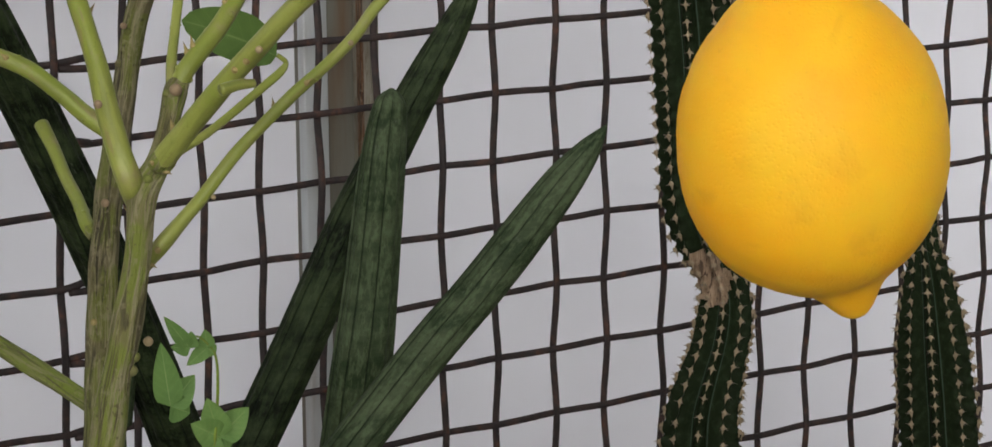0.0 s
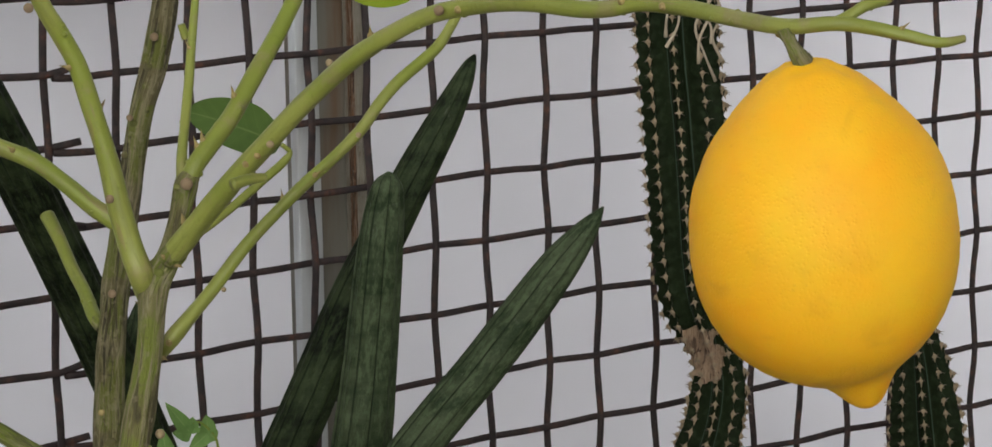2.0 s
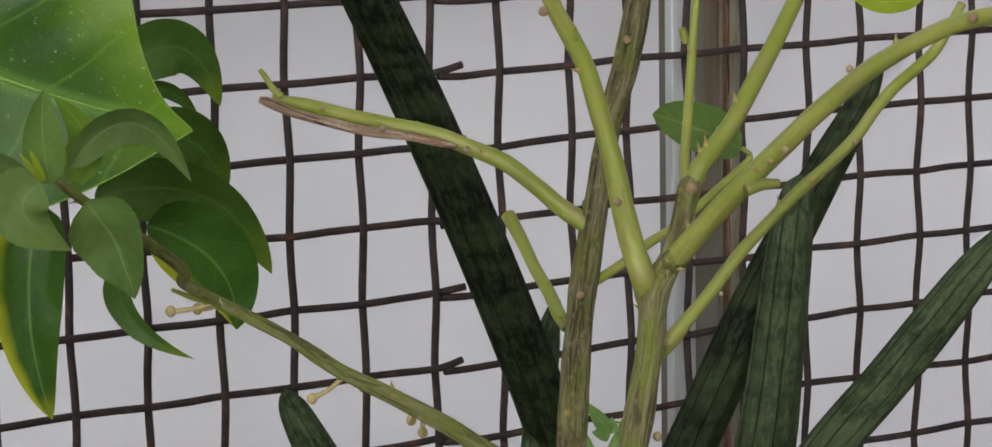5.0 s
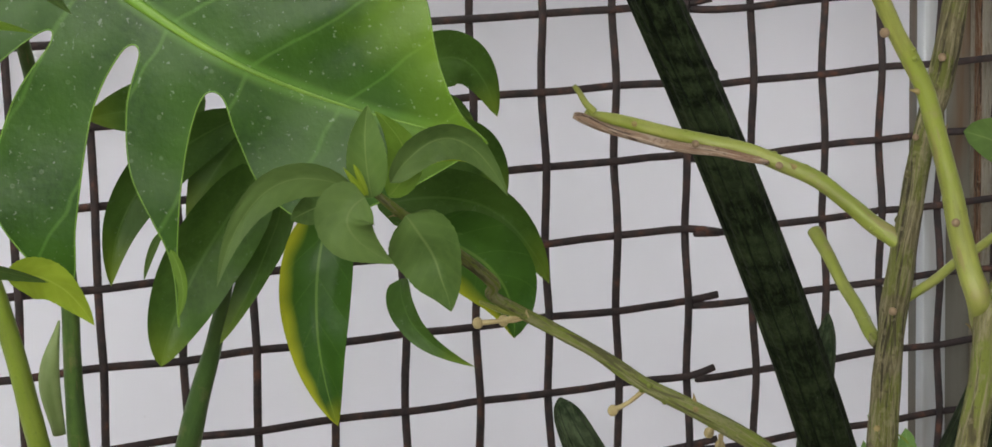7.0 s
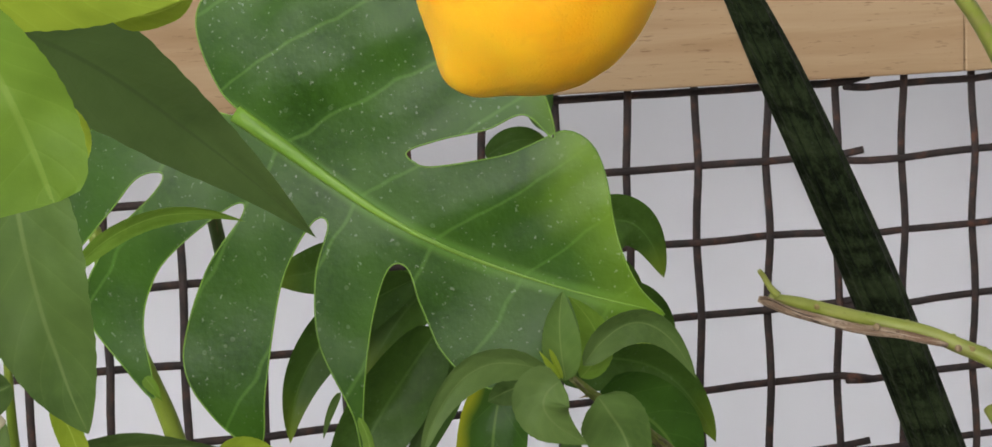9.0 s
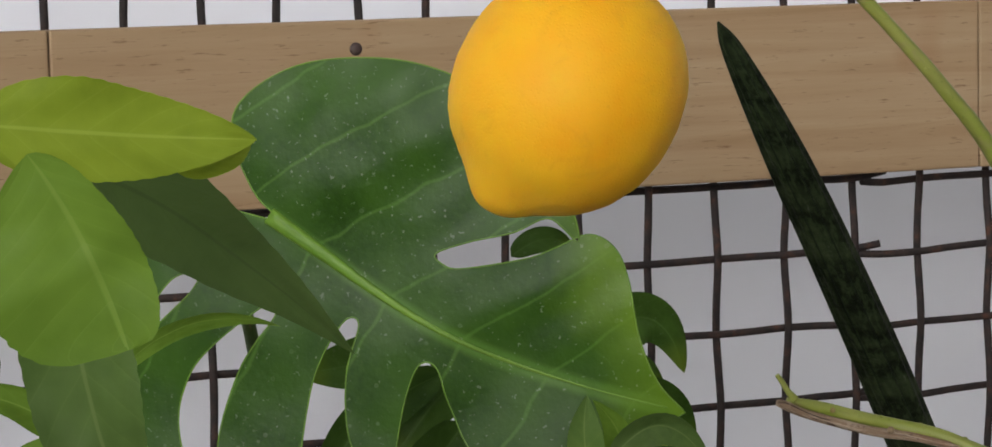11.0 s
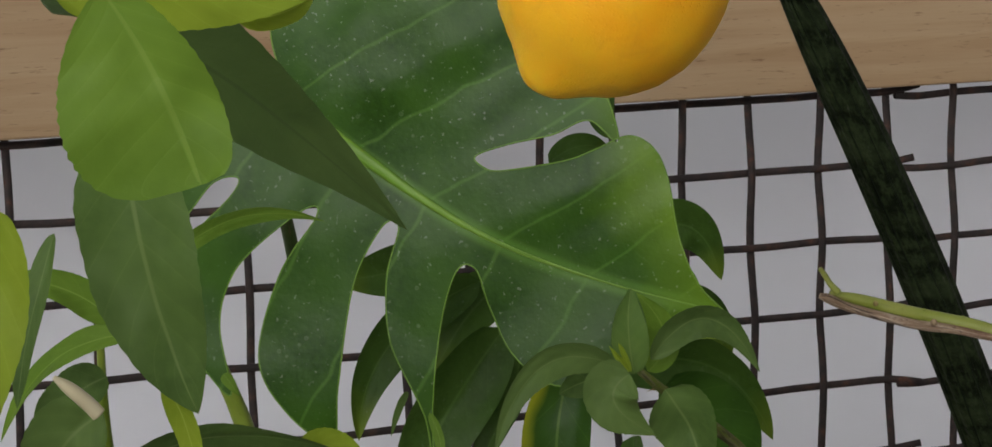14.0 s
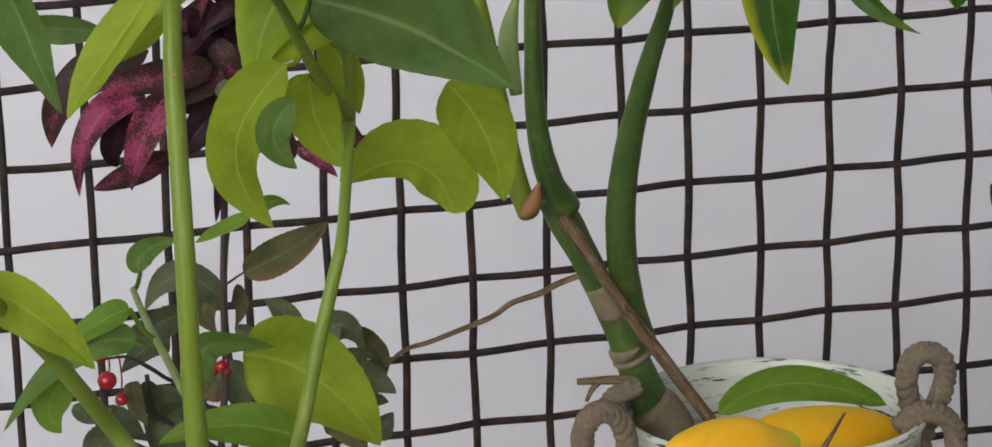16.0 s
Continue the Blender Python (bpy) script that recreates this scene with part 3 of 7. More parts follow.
def branch(parent, material, points, radii, thorns=0, name="branch", label="", knobs=0, seed=1, sides=16, thorn_size=0.005, collar=False):
    """A woody shoot with leaf scars, knobs and thorns."""
    rng = random.Random(seed)
    bm = tube(points, radii, sides=sides, steps=8, lumps=0.10 if material in (GREENBARK, STEMGREEN) else 0.20, seed=seed)
    line = [[float(v) for v in p] for p in spline([(*p, r) for p, r in zip(points, radii)], 8)]
    ob = part(name, bm, material, parent, label)
    LINES.setdefault(parent.name, []).extend(Vector(p[:3]) for p in line)
    if collar:
        ring = tube([line[0][:3], line[2][:3], line[4][:3], line[6][:3]], [line[0][3] * 1.04, line[2][3] * 1.10, line[4][3] * 1.06, line[6][3] * 0.95], sides=sides, steps=5, lumps=0.3, seed=seed)
        part("collar", ring, MIXBARK, ob, "corky swollen branch collar")
    for k in range(knobs):
        i = rng.randrange(2, len(line) - 2)
        at, r = Vector(line[i][:3]), line[i][3]
        ahead = (Vector(line[i + 1][:3]) - at).normalized()
        out = Matrix.Rotation(rng.uniform(0, 6.28), 3, ahead) @ ahead.orthogonal().normalized()
        bump = bmesh.new()
        bmesh.ops.create_uvsphere(bump, u_segments=10, v_segments=7, radius=1, matrix=Matrix.Translation(at + out * r * 0.78) @ Matrix.Diagonal((r * 0.42, r * 0.42, r * 0.36, 1)))
        part("knob", bump, SCAR if k % 4 == 1 and material is STEMGREEN else material, ob)
    for k in range(thorns):
        i = rng.randrange(2, len(line) - 2)
        at, r = Vector(line[i][:3]), line[i][3]
        ahead = (Vector(line[i + 1][:3]) - at).normalized()
        out = Matrix.Rotation(rng.uniform(0, 6.28), 3, ahead) @ ahead.orthogonal().normalized()
        bm = bmesh.new()
        bmesh.ops.create_uvsphere(bm, u_segments=8, v_segments=6, radius=min(r, 0.0022) * 0.5, matrix=Matrix.Translation(at + out * r * 0.92))
        add_cone(bm, at + out * r, out + ahead * 0.7, thorn_size * 0.7, r * 0.26)
        part("thorn", bm, THORN, ob)
    return ob


def lemon(stalk, tip, middle, half_length, half_width, label, neck=34, nipple=15, lean=0.0, peel=LEMON):
    """A lemon: an egg round its middle, drawn out into a neck at the stalk and a nipple at the tip."""
    stalk, tip, middle = Vector(stalk), Vector(tip), Vector(middle)
    axis = (tip - stalk).normalized()
    side = (tip - middle) - axis * (tip - middle).dot(axis)
    side = side.normalized() if side.length > 1e-4 else axis.orthogonal().normalized()
    axis = (axis - side * lean).normalized()
    side = (side - axis * side.dot(axis)).normalized()
    other = axis.cross(side)

    def egg(way):
        along, out = way.dot(axis) / (upper if way.dot(axis) < 0 else lower), (way - axis * way.dot(axis)).length / half_width
        power = 2.1 if along > 0 else 2.2
        return 1 / (abs(along) ** power + out ** power) ** (1 / power)

    upper, lower = half_length if isinstance(half_length, tuple) else (half_length, half_length)
    pulls = []
    for spot, spread, power in ((stalk, neck, 2.5), (tip, nipple, 2.6)):
        way = spot - middle
        reach = way.length
        way.normalize()
        pulls.append((way, max(0.0, reach - egg(way)), radians(spread), power))
    bm = bmesh.new()
    rings, n, m = [], 90, 72
    for k in range(n + 1):
        a = math.pi * (k + 0.02) / (n + 0.04)
        ring = []
        for j in range(m):
            b = 2 * math.pi * j / m
            way = axis * -math.cos(a) + (side * math.cos(b) + other * math.sin(b)) * math.sin(a)
            place = way * egg(way) * (1 + 0.010 * noise.noise(way * 2.3 + stalk * 9) + 0.006 * noise.noise(way * 5) + 0.0042 * noise.noise(way * 11 + stalk * 3) + 0.0022 * noise.noise(way * 21))
            for pull, height, spread, power in pulls:
                gap = way.angle(pull)
                place += pull * height * math.exp(-(gap / spread) ** power)
            crease = way.angle(pulls[0][0])
            place *= 1 + 0.022 * noise.noise(way * 9 + stalk) * math.exp(-(crease / 0.4) ** 2)
            ring.append(bm.verts.new(middle + place))
        rings.append(ring)
    for a, b in zip(rings, rings[1:]):
        for j in range(m):
            bm.faces.new((a[j], a[(j + 1) % m], b[(j + 1) % m], b[j]))
    bm.faces.new(rings[0][::-1])
    bm.faces.new(rings[-1])
    bmesh.ops.recalc_face_normals(bm, faces=bm.faces)
    fruit = thing("lemon", stalk, label, "lemon", "lemons")
    part("peel", bm, peel, fruit)
    cap = bmesh.new()
    add_tube(cap, [stalk - axis * 0.002, stalk + axis * 0.002], [0.0016, 0.0026], sides=9, steps=2, lumps=0.3)
    part("calyx", cap, MIXBARK, fruit, "small green stalk end")
    return fruit


# ---------------- the setting ----------------
def box(bm, lo, hi, bevel=0.0):
    lo, hi = Vector(lo), Vector(hi)
    made = bmesh.ops.create_cube(bm, size=1, matrix=Matrix.Translation((lo + hi) / 2) @ Matrix.Diagonal((*(hi - lo), 1)))
    if bevel:
        edges = list({e for v in made["verts"] for e in v.link_edges})
        bmesh.ops.bevel(bm, geom=edges, offset=bevel, segments=2, affect='EDGES', profile=0.5)


bm = bmesh.new()
bmesh.ops.create_grid(bm, x_segments=120, y_segments=120, size=1.0, matrix=Matrix.Diagonal((3.2, 3.2, 1, 1)))
for v in bm.verts:
    v.co.z = 0.012 * noise.noise(v.co * 6) + 0.005 * noise.noise(v.co * 25)
far = bmesh.ops.create_grid(bm, x_segments=1, y_segments=1, size=400.0)["verts"]
for v in far:
    v.co.z = -0.03
tagged(part("ground", bm, GROUND), "unseen bare soil under the plants, made pale to bounce light up", "ground", kind="structure")

bm = bmesh.new()
box(bm, (-3.2, 0.34, -0.05), (3.4, 0.54, 2.4))
tagged(part("wall_north", bm, WALL, smooth=False), "plain off-white rendered wall behind the wire mesh", "wall", kind="structure")

# unseen low walls behind and beside the camera, added to block and bounce light
for side_name, lo, hi in (("unseen_wall_south", (-3.2, -3.6, -0.05), (3.4, -3.4, 1.0)), ("unseen_wall_west", (-3.4, -3.6, -0.05), (-3.2, 0.54, 1.0)), ("unseen_wall_east", (3.4, -3.6, -0.05), (3.6, 0.54, 1.0))):
    bm = bmesh.new()
    box(bm, lo, hi)
    tagged(part(side_name, bm, BOUNCE_WALL, smooth=False), "plain pale wall, unseen, added to block and bounce light", "wall", kind="structure")

CELL = 0.05
ROW0 = 0.50
GAUGE = 0.0026


OFFSET = {-15: 2, -14: 3.5, -11: 1, -9: -2.5, -8: -2.5, -6: -4, -5: -3.5, -4: -3, -3: -2.5, -2: -2, -1: -1, 0: 1.5, 1: 2.5, 2: 8, 3: 3, 4: 1, 5: -2, 6: 2.5, 7: -2, 8: 2, 9: -1.5, 10: 4, 16: -3, 17: -7}


def column_x(i):
    """Wires stand a few millimetres off an even spacing."""
    return i * CELL + 0.001 * OFFSET.get(i, 0)


def row_z(j):
    return ROW0 + j * CELL * 0.996 + 0.001


def mesh_panel(label, first, last, start, end, drop):
    """Woven crimped wire: uprights first to last, cross wires from start to end."""
    panel = thing("wire_mesh", ((start + end) / 2, 0, 0), label, "wire mesh", "wire mesh panels")
    rng = random.Random(first + 50)
    for i in range(first, last + 1):
        pts = []
        lean = rng.uniform(-0.0012, 0.0012)
        for j2 in range(-20, 26):
            j = j2 / 2
            wave = GAUGE * 0.9 * math.cos(math.pi * (j + i))
            pts.append((column_x(i) + lean * j / 6 + rng.uniform(-0.0004, 0.0004), wave, row_z(j)))
        part("wire", tube(pts, GAUGE, sides=8, steps=2, lumps=0.05, seed=i), WIRE, panel)
    for j in range(-9, 13):
        pts = []
        tilt = rng.uniform(-0.001, 0.001)
        i2 = math.ceil(start / CELL * 2)
        stop = math.floor(end / CELL * 2)
        pts.append((start, -GAUGE * 0.9 * math.cos(math.pi * (start / CELL + j)) - (0.002 if drop else 0.004), row_z(j) - drop * 0.6))
        while i2 <= stop:
            i = i2 / 2
            near = math.exp(-abs(i2 * CELL / 2 - 0.03) / 0.09)
            pts.append((column_x(i2 // 2) if i2 % 2 == 0 else i * CELL, -GAUGE * 0.9 * math.cos(math.pi * (i + j)), row_z(j) - drop * near + tilt * 0.5 + rng.uniform(-0.0004, 0.0004)))
            i2 += 1
        if end - pts[-1][0] > 0.004:
            pts.append((end + rng.uniform(-0.003, 0.003), -0.004, row_z(j) + (0.004 if drop == 0 else 0) * (1 if j != 0 else -0.8)))
        part("wire", tube(pts, GAUGE, sides=8, steps=2, lumps=0.05, seed=j), WIRE, panel)
    return panel


mesh_panel("rusty dark brown crimped wire mesh with cut wire ends", -22, 0, -1.12, 0.022, 0.0)
mesh_panel("rusty dark brown crimped wire mesh overlapping its neighbour", 1, 24, 0.006, 1.22, 0.0045)

# the steel post behind the mesh: a bright flange and a rust-stained channel
post = thing("steel_post", (0.235, 0.05, 0), "galvanised steel post with a rust-stained channel", "post")
bm = bmesh.new()
box(bm, (0.203, 0.022, -0.02), (0.222, 0.032, 1.5), 0.001)
part("flange", bm, STEEL, post, "bright galvanised flange")
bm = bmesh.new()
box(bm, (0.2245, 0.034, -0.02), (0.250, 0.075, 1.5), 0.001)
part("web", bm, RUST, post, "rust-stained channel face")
bm = bmesh.new()
box(bm, (0.2505, 0.024, -0.02), (0.266, 0.075, 1.5), 0.002)
part("lip", bm, TANSTEEL, post, "tan weathered lip")
bm = bmesh.new()
box(bm, (0.2500, 0.0235, -0.02), (0.2525, 0.030, 1.5), 0.0006)
part("rust_line", bm, RUSTLINE, post, "line of brown rust along the edge")

# the pine boards fixed in front of the mesh
BEAM_LO, BEAM_HI = 0.7046, 0.8187
for number, (x0, x1) in enumerate(((-1.3, -0.5523), (-0.5523 + 0.0008, 0.0864), (0.0864 + 0.0008, 1.2))):
    bm = bmesh.new()
    box(bm, (x0, -0.024, BEAM_LO), (x1, -0.0062, BEAM_HI), 0.0015)
    tagged(part("timber_board", bm, WOOD, smooth=False), "pale knotty pine board fixed across the wire mesh", "board", "pine boards")
screw = bmesh.new()
add_tube(screw, [(-0.360, -0.024, 0.801), (-0.360, -0.025, 0.801)], [0.0042, 0.0036], sides=14, steps=1)
tagged(part("screw", screw, DARKSTEM), "dark screw head sunk in the pine board", "screw")


# ---------------- the pruned lemon tree ----------------
tree = thing("lemon_tree", (-0.400, -0.850, 0.0), "pruned lemon tree with green thorny branches and two stems", "tree", "lemon trees")
branch(tree, OLDBARK, [(-0.3400, -0.7720, -0.0100), (-0.3385, -0.7715, 0.2500), (-0.3364, -0.7700, 0.4956), (-0.3325, -0.7650, 0.5401), (-0.3289, -0.7600, 0.5616), (-0.3274, -0.7600, 0.5843), (-0.3252, -0.7600, 0.6069), (-0.3211, -0.7600, 0.6291), (-0.3164, -0.7600, 0.6512), (-0.3123, -0.7600, 0.6732), (-0.3050, -0.7600, 0.6950), (-0.2997, -0.7600, 0.7168), (-0.2964, -0.7600, 0.7300), (-0.2934, -0.7600, 0.7431)], [0.0062, 0.0056, 0.0058, 0.0054, 0.0052, 0.0054, 0.0051, 0.0047, 0.0044, 0.0042, 0.0044, 0.0047, 0.0044, 0.0042], thorns=4, knobs=14, seed=3, name="stem", label="grey-brown woody stem", thorn_size=0.003)
branch(tree, MIXBARK, [(-0.4180, -0.9000, -0.0100), (-0.4150, -0.9000, 0.2000), (-0.4080, -0.9000, 0.4000), (-0.3975, -0.9000, 0.5429), (-0.3917, -0.9000, 0.5810), (-0.3876, -0.9000, 0.5997), (-0.3823, -0.8980, 0.6179), (-0.3790, -0.8960, 0.6325), (-0.3775, -0.8960, 0.6439), (-0.3731, -0.8970, 0.6521), (-0.3707, -0.8980, 0.6606), (-0.3688, -0.8990, 0.6681), (-0.3674, -0.9000, 0.6746), (-0.3656, -0.9000, 0.6771)], [0.0062, 0.0056, 0.0050, 0.0051, 0.0049, 0.0047, 0.0042, 0.0041, 0.0043, 0.0034, 0.0031, 0.0032, 0.0035, 0.0026], knobs=8, seed=4, name="stem", label="half green, half woody stem")
branch(tree, GREENBARK, [(-0.3737, -0.8860, 0.6329), (-0.3769, -0.8900, 0.6405), (-0.3815, -0.8960, 0.6482), (-0.3834, -0.8940, 0.6567), (-0.3857, -0.8920, 0.6690), (-0.3876, -0.8900, 0.6818), (-0.3911, -0.8880, 0.6970), (-0.3947, -0.8870, 0.7102), (-0.3988, -0.8860, 0.7190), (-0.4040, -0.8860, 0.7278), (-0.4093, -0.8860, 0.7382), (-0.4381, -0.8860, 0.7906), (-0.4552, -0.8840, 0.8133), (-0.4698, -0.8820, 0.8296), (-0.4854, -0.8800, 0.8458), (-0.5019, -0.8760, 0.8608), (-0.5172, -0.8740, 0.8682), (-0.5281, -0.8720, 0.8700), (-0.5411, -0.8700, 0.8652), (-0.5483, -0.8670, 0.8579), (-0.5528, -0.8660, 0.8511)], [0.0017, 0.0030, 0.0038, 0.0036, 0.0034, 0.0032, 0.0030, 0.0029, 0.0028, 0.0026, 0.0026, 0.0026, 0.0024, 0.0022, 0.0022, 0.0020, 0.0019, 0.0017, 0.0015, 0.0016, 0.0016], thorns=8, knobs=7, seed=5, collar=True, label="long green branch arching over to a lemon")
branch(tree, GREENBARK, [(-0.5210, -0.8730, 0.8689), (-0.5253, -0.8730, 0.8738), (-0.5285, -0.8730, 0.8806)], [0.0016, 0.0014, 0.0012], seed=6, label="short green side shoot")
branch(tree, GREENBARK, [(-0.3674, -0.9000, 0.6742), (-0.3643, -0.9000, 0.6796), (-0.3598, -0.8990, 0.6840), (-0.3509, -0.8970, 0.6919), (-0.3430, -0.8940, 0.7000), (-0.3339, -0.8900, 0.7091), (-0.3260, -0.8870, 0.7178), (-0.3179, -0.8840, 0.7280), (-0.3113, -0.8820, 0.7373)], [0.0026, 0.0028, 0.0029, 0.0028, 0.0028, 0.0027, 0.0026, 0.0025, 0.0024], thorns=3, knobs=5, seed=7)
branch(tree, GREENBARK, [(-0.3681, -0.8990, 0.6761), (-0.3660, -0.8950, 0.6826), (-0.3620, -0.8900, 0.6912), (-0.3572, -0.8840, 0.7017), (-0.3539, -0.8800, 0.7107), (-0.3503, -0.8760, 0.7218), (-0.3477, -0.8740, 0.7330)], [0.0019, 0.0016, 0.0015, 0.0015, 0.0014, 0.0013, 0.0012], thorns=2, knobs=5, seed=8)
branch(tree, GREENBARK, [(-0.3533, -0.8760, 0.7150), (-0.3541, -0.8760, 0.7174), (-0.3547, -0.8760, 0.7193)], [0.0013, 0.0012, 0.0011], seed=18, label="short cut spur")
branch(tree, GREENBARK, [(-0.3741, -0.9000, 0.6527), (-0.3728, -0.9050, 0.6576), (-0.3694, -0.9120, 0.6658), (-0.3655, -0.9250, 0.6782), (-0.3603, -0.9380, 0.6910), (-0.3550, -0.9520, 0.7039), (-0.3507, -0.9660, 0.7145), (-0.3467, -0.9800, 0.7227), (-0.3418, -0.9950, 0.7293), (-0.3374, -1.0100, 0.7326), (-0.3348, -1.0300, 0.7345), (-0.3294, -1.0450, 0.7337), (-0.3267, -1.0550, 0.7342), (-0.3232, -1.0650, 0.7360), (-0.3218, -1.0800, 0.7357), (-0.3203, -1.0980, 0.7341), (-0.3188, -1.1140, 0.7333), (-0.3126, -1.1250, 0.7343), (-0.3051, -1.1300, 0.7330), (-0.2987, -1.1350, 0.7311), (-0.2933, -1.1400, 0.7296), (-0.2875, -1.1420, 0.7303)], [0.0032, 0.0036, 0.0034, 0.0032, 0.0031, 0.0029, 0.0028, 0.0026, 0.0025, 0.0024, 0.0023, 0.0023, 0.0022, 0.0022, 0.0022, 0.0021, 0.0020, 0.0018, 0.0016, 0.0015, 0.0013, 0.0009], thorns=14, knobs=12, seed=9, collar=True, label="green thorny branch that carries a lemon", thorn_size=0.004)
branch(tree, GREENBARK, [(-0.3116, -1.1250, 0.7347), (-0.3081, -1.1260, 0.7365), (-0.3045, -1.1270, 0.7384), (-0.2991, -1.1270, 0.7390), (-0.2963, -1.1270, 0.7397)], [0.0015, 0.0013, 0.0015, 0.0012, 0.0006], knobs=6, seed=10)
branch(tree, GREENBARK, [(-0.3729, -0.8840, 0.6179), (-0.3723, -0.8900, 0.6232), (-0.3694, -0.8930, 0.6280), (-0.3628, -0.8930, 0.6341), (-0.3556, -0.8930, 0.6407), (-0.3453, -0.8940, 0.6521), (-0.3359, -0.8950, 0.6606), (-0.3256, -0.8960, 0.6691), (-0.3151, -0.8970, 0.6768), (-0.3047, -0.8970, 0.6849), (-0.2976, -0.8970, 0.6926), (-0.2905, -0.8970, 0.6988), (-0.2822, -0.8970, 0.7041), (-0.2755, -0.8970, 0.7088), (-0.2701, -0.8970, 0.7154), (-0.2647, -0.8970, 0.7232)], [0.0012, 0.0022, 0.0025, 0.0022, 0.0021, 0.0020, 0.0019, 0.0019, 0.0019, 0.0019, 0.0019, 0.0019, 0.0019, 0.0018, 0.0016, 0.0014], thorns=6, knobs=7, seed=11, collar=True)
branch(tree, GREENBARK, [(-0.3192, -0.7600, 0.6180), (-0.3069, -0.7600, 0.6236), (-0.2958, -0.7570, 0.6284), (-0.2838, -0.7550, 0.6329), (-0.2711, -0.7530, 0.6393), (-0.2566, -0.7510, 0.6478), (-0.2488, -0.7500, 0.6524), (-0.2460, -0.7500, 0.6559), (-0.2493, -0.7500, 0.6590)], [0.0018, 0.0018, 0.0017, 0.0016, 0.0016, 0.0016, 0.0015, 0.0010, 0.0009], knobs=6, seed=12, label="thin twig ending in one leaf")
branch(tree, GREENBARK, [(-0.3739, -0.9400, 0.6798), (-0.3686, -0.9400, 0.6808), (-0.3632, -0.9400, 0.6808)], [0.0018, 0.0016, 0.0013], knobs=2, seed=19, label="short budding spur")
branch(tree, GREENBARK, [(-0.3281, -0.7570, 0.6027), (-0.3288, -0.7520, 0.6058), (-0.3261, -0.7400, 0.6118), (-0.3247, -0.7270, 0.6188), (-0.3234, -0.7150, 0.6272), (-0.3234, -0.7050, 0.6348)], [0.0025, 0.0025, 0.0024, 0.0023, 0.0024, 0.0027], knobs=4, seed=13, collar=True, label="short cut-back green stub")
branch(tree, GREENBARK, [(-0.3195, -0.7600, 0.6372), (-0.3231, -0.7570, 0.6407), (-0.3272, -0.7520, 0.6445), (-0.3329, -0.7450, 0.6513), (-0.3401, -0.7350, 0.6593), (-0.3500, -0.7260, 0.6650), (-0.3590, -0.7180, 0.6694), (-0.3716, -0.7080, 0.6727), (-0.3887, -0.7020, 0.6773), (-0.4021, -0.6980, 0.6815), (-0.4129, -0.6960, 0.6840)], [0.0034, 0.0034, 0.0032, 0.0031, 0.0030, 0.0029, 0.0028, 0.0027, 0.0025, 0.0023, 0.0016], thorns=5, knobs=9, seed=14, label="green twig with a split dry brown end")
branch(tree, DRYWOOD, [(-0.3561, -0.7280, 0.6658), (-0.3611, -0.7220, 0.6673), (-0.3691, -0.7130, 0.6692), (-0.3813, -0.7070, 0.6711), (-0.3947, -0.7040, 0.6750), (-0.4075, -0.7000, 0.6794), (-0.4163, -0.7010, 0.6834), (-0.4195, -0.7000, 0.6846)], [0.0009, 0.0016, 0.0017, 0.0018, 0.0018, 0.0018, 0.0018, 0.0011], seed=15, label="dry brown strip of bark")
branch(tree, GREENBARK, [(-0.4108, -0.6990, 0.6850), (-0.4136, -0.6980, 0.6883), (-0.4155, -0.6970, 0.6919), (-0.4176, -0.6970, 0.6947)], [0.0015, 0.0012, 0.0011, 0.0009], seed=16)
# low shoot with flower buds and a rosette of young leaves
branch(tree, MIXGREEN, [(-0.3061, -0.7200, 0.5244), (-0.3261, -0.6850, 0.5424), (-0.3396, -0.6800, 0.5527), (-0.3531, -0.6750, 0.5613), (-0.3638, -0.6700, 0.5676), (-0.3745, -0.6650, 0.5738), (-0.3825, -0.6600, 0.5802), (-0.3935, -0.6560, 0.5886), (-0.4049, -0.6530, 0.5955), (-0.4175, -0.6500, 0.6032), (-0.4330, -0.6550, 0.6129), (-0.4359, -0.6620, 0.6196), (-0.4595, -0.6750, 0.6372), (-0.4808, -0.6900, 0.6517), (-0.4950, -0.7000, 0.6621)], [0.0038, 0.0035, 0.0034, 0.0032, 0.0031, 0.0030, 0.0029, 0.0026, 0.0025, 0.0024, 0.0022, 0.0023, 0.0021, 0.0018, 0.0014], thorns=5, knobs=12, seed=17, label="low green shoot with flower buds")
for stalk, bud in (((-0.4170, -0.6520, 0.6042), (-0.4346, -0.6450, 0.6006)), ((-0.4165, -0.6520, 0.6032), (-0.4239, -0.6450, 0.6004)), ((-0.3672, -0.6520, 0.5689), (-0.3782, -0.6450, 0.5599)), ((-0.3378, -0.6520, 0.5498), (-0.3358, -0.6450, 0.5458)), ((-0.3343, -0.6520, 0.5460), (-0.3309, -0.6450, 0.5400))):
    bm = bmesh.new()
    add_tube(bm, [stalk, (Vector(stalk) + Vector(bud)) / 2 + Vector((0, 0, -0.001)), bud], [0.0011, 0.0009, 0.0012], sides=7, steps=3)
    add_ball(bm, bud, 0.0021, 1.1, 10)
    part("flower_bud", bm, BUD, tree, "pale round flower bud")
bm = tube([(-0.4175, -0.6500, 0.6029), (-0.4263, -0.6500, 0.6054), (-0.4357, -0.6500, 0.6098)], [0.0014, 0.0012, 0.0007], sides=8)
part("spur", bm, GREENBARK, tree)
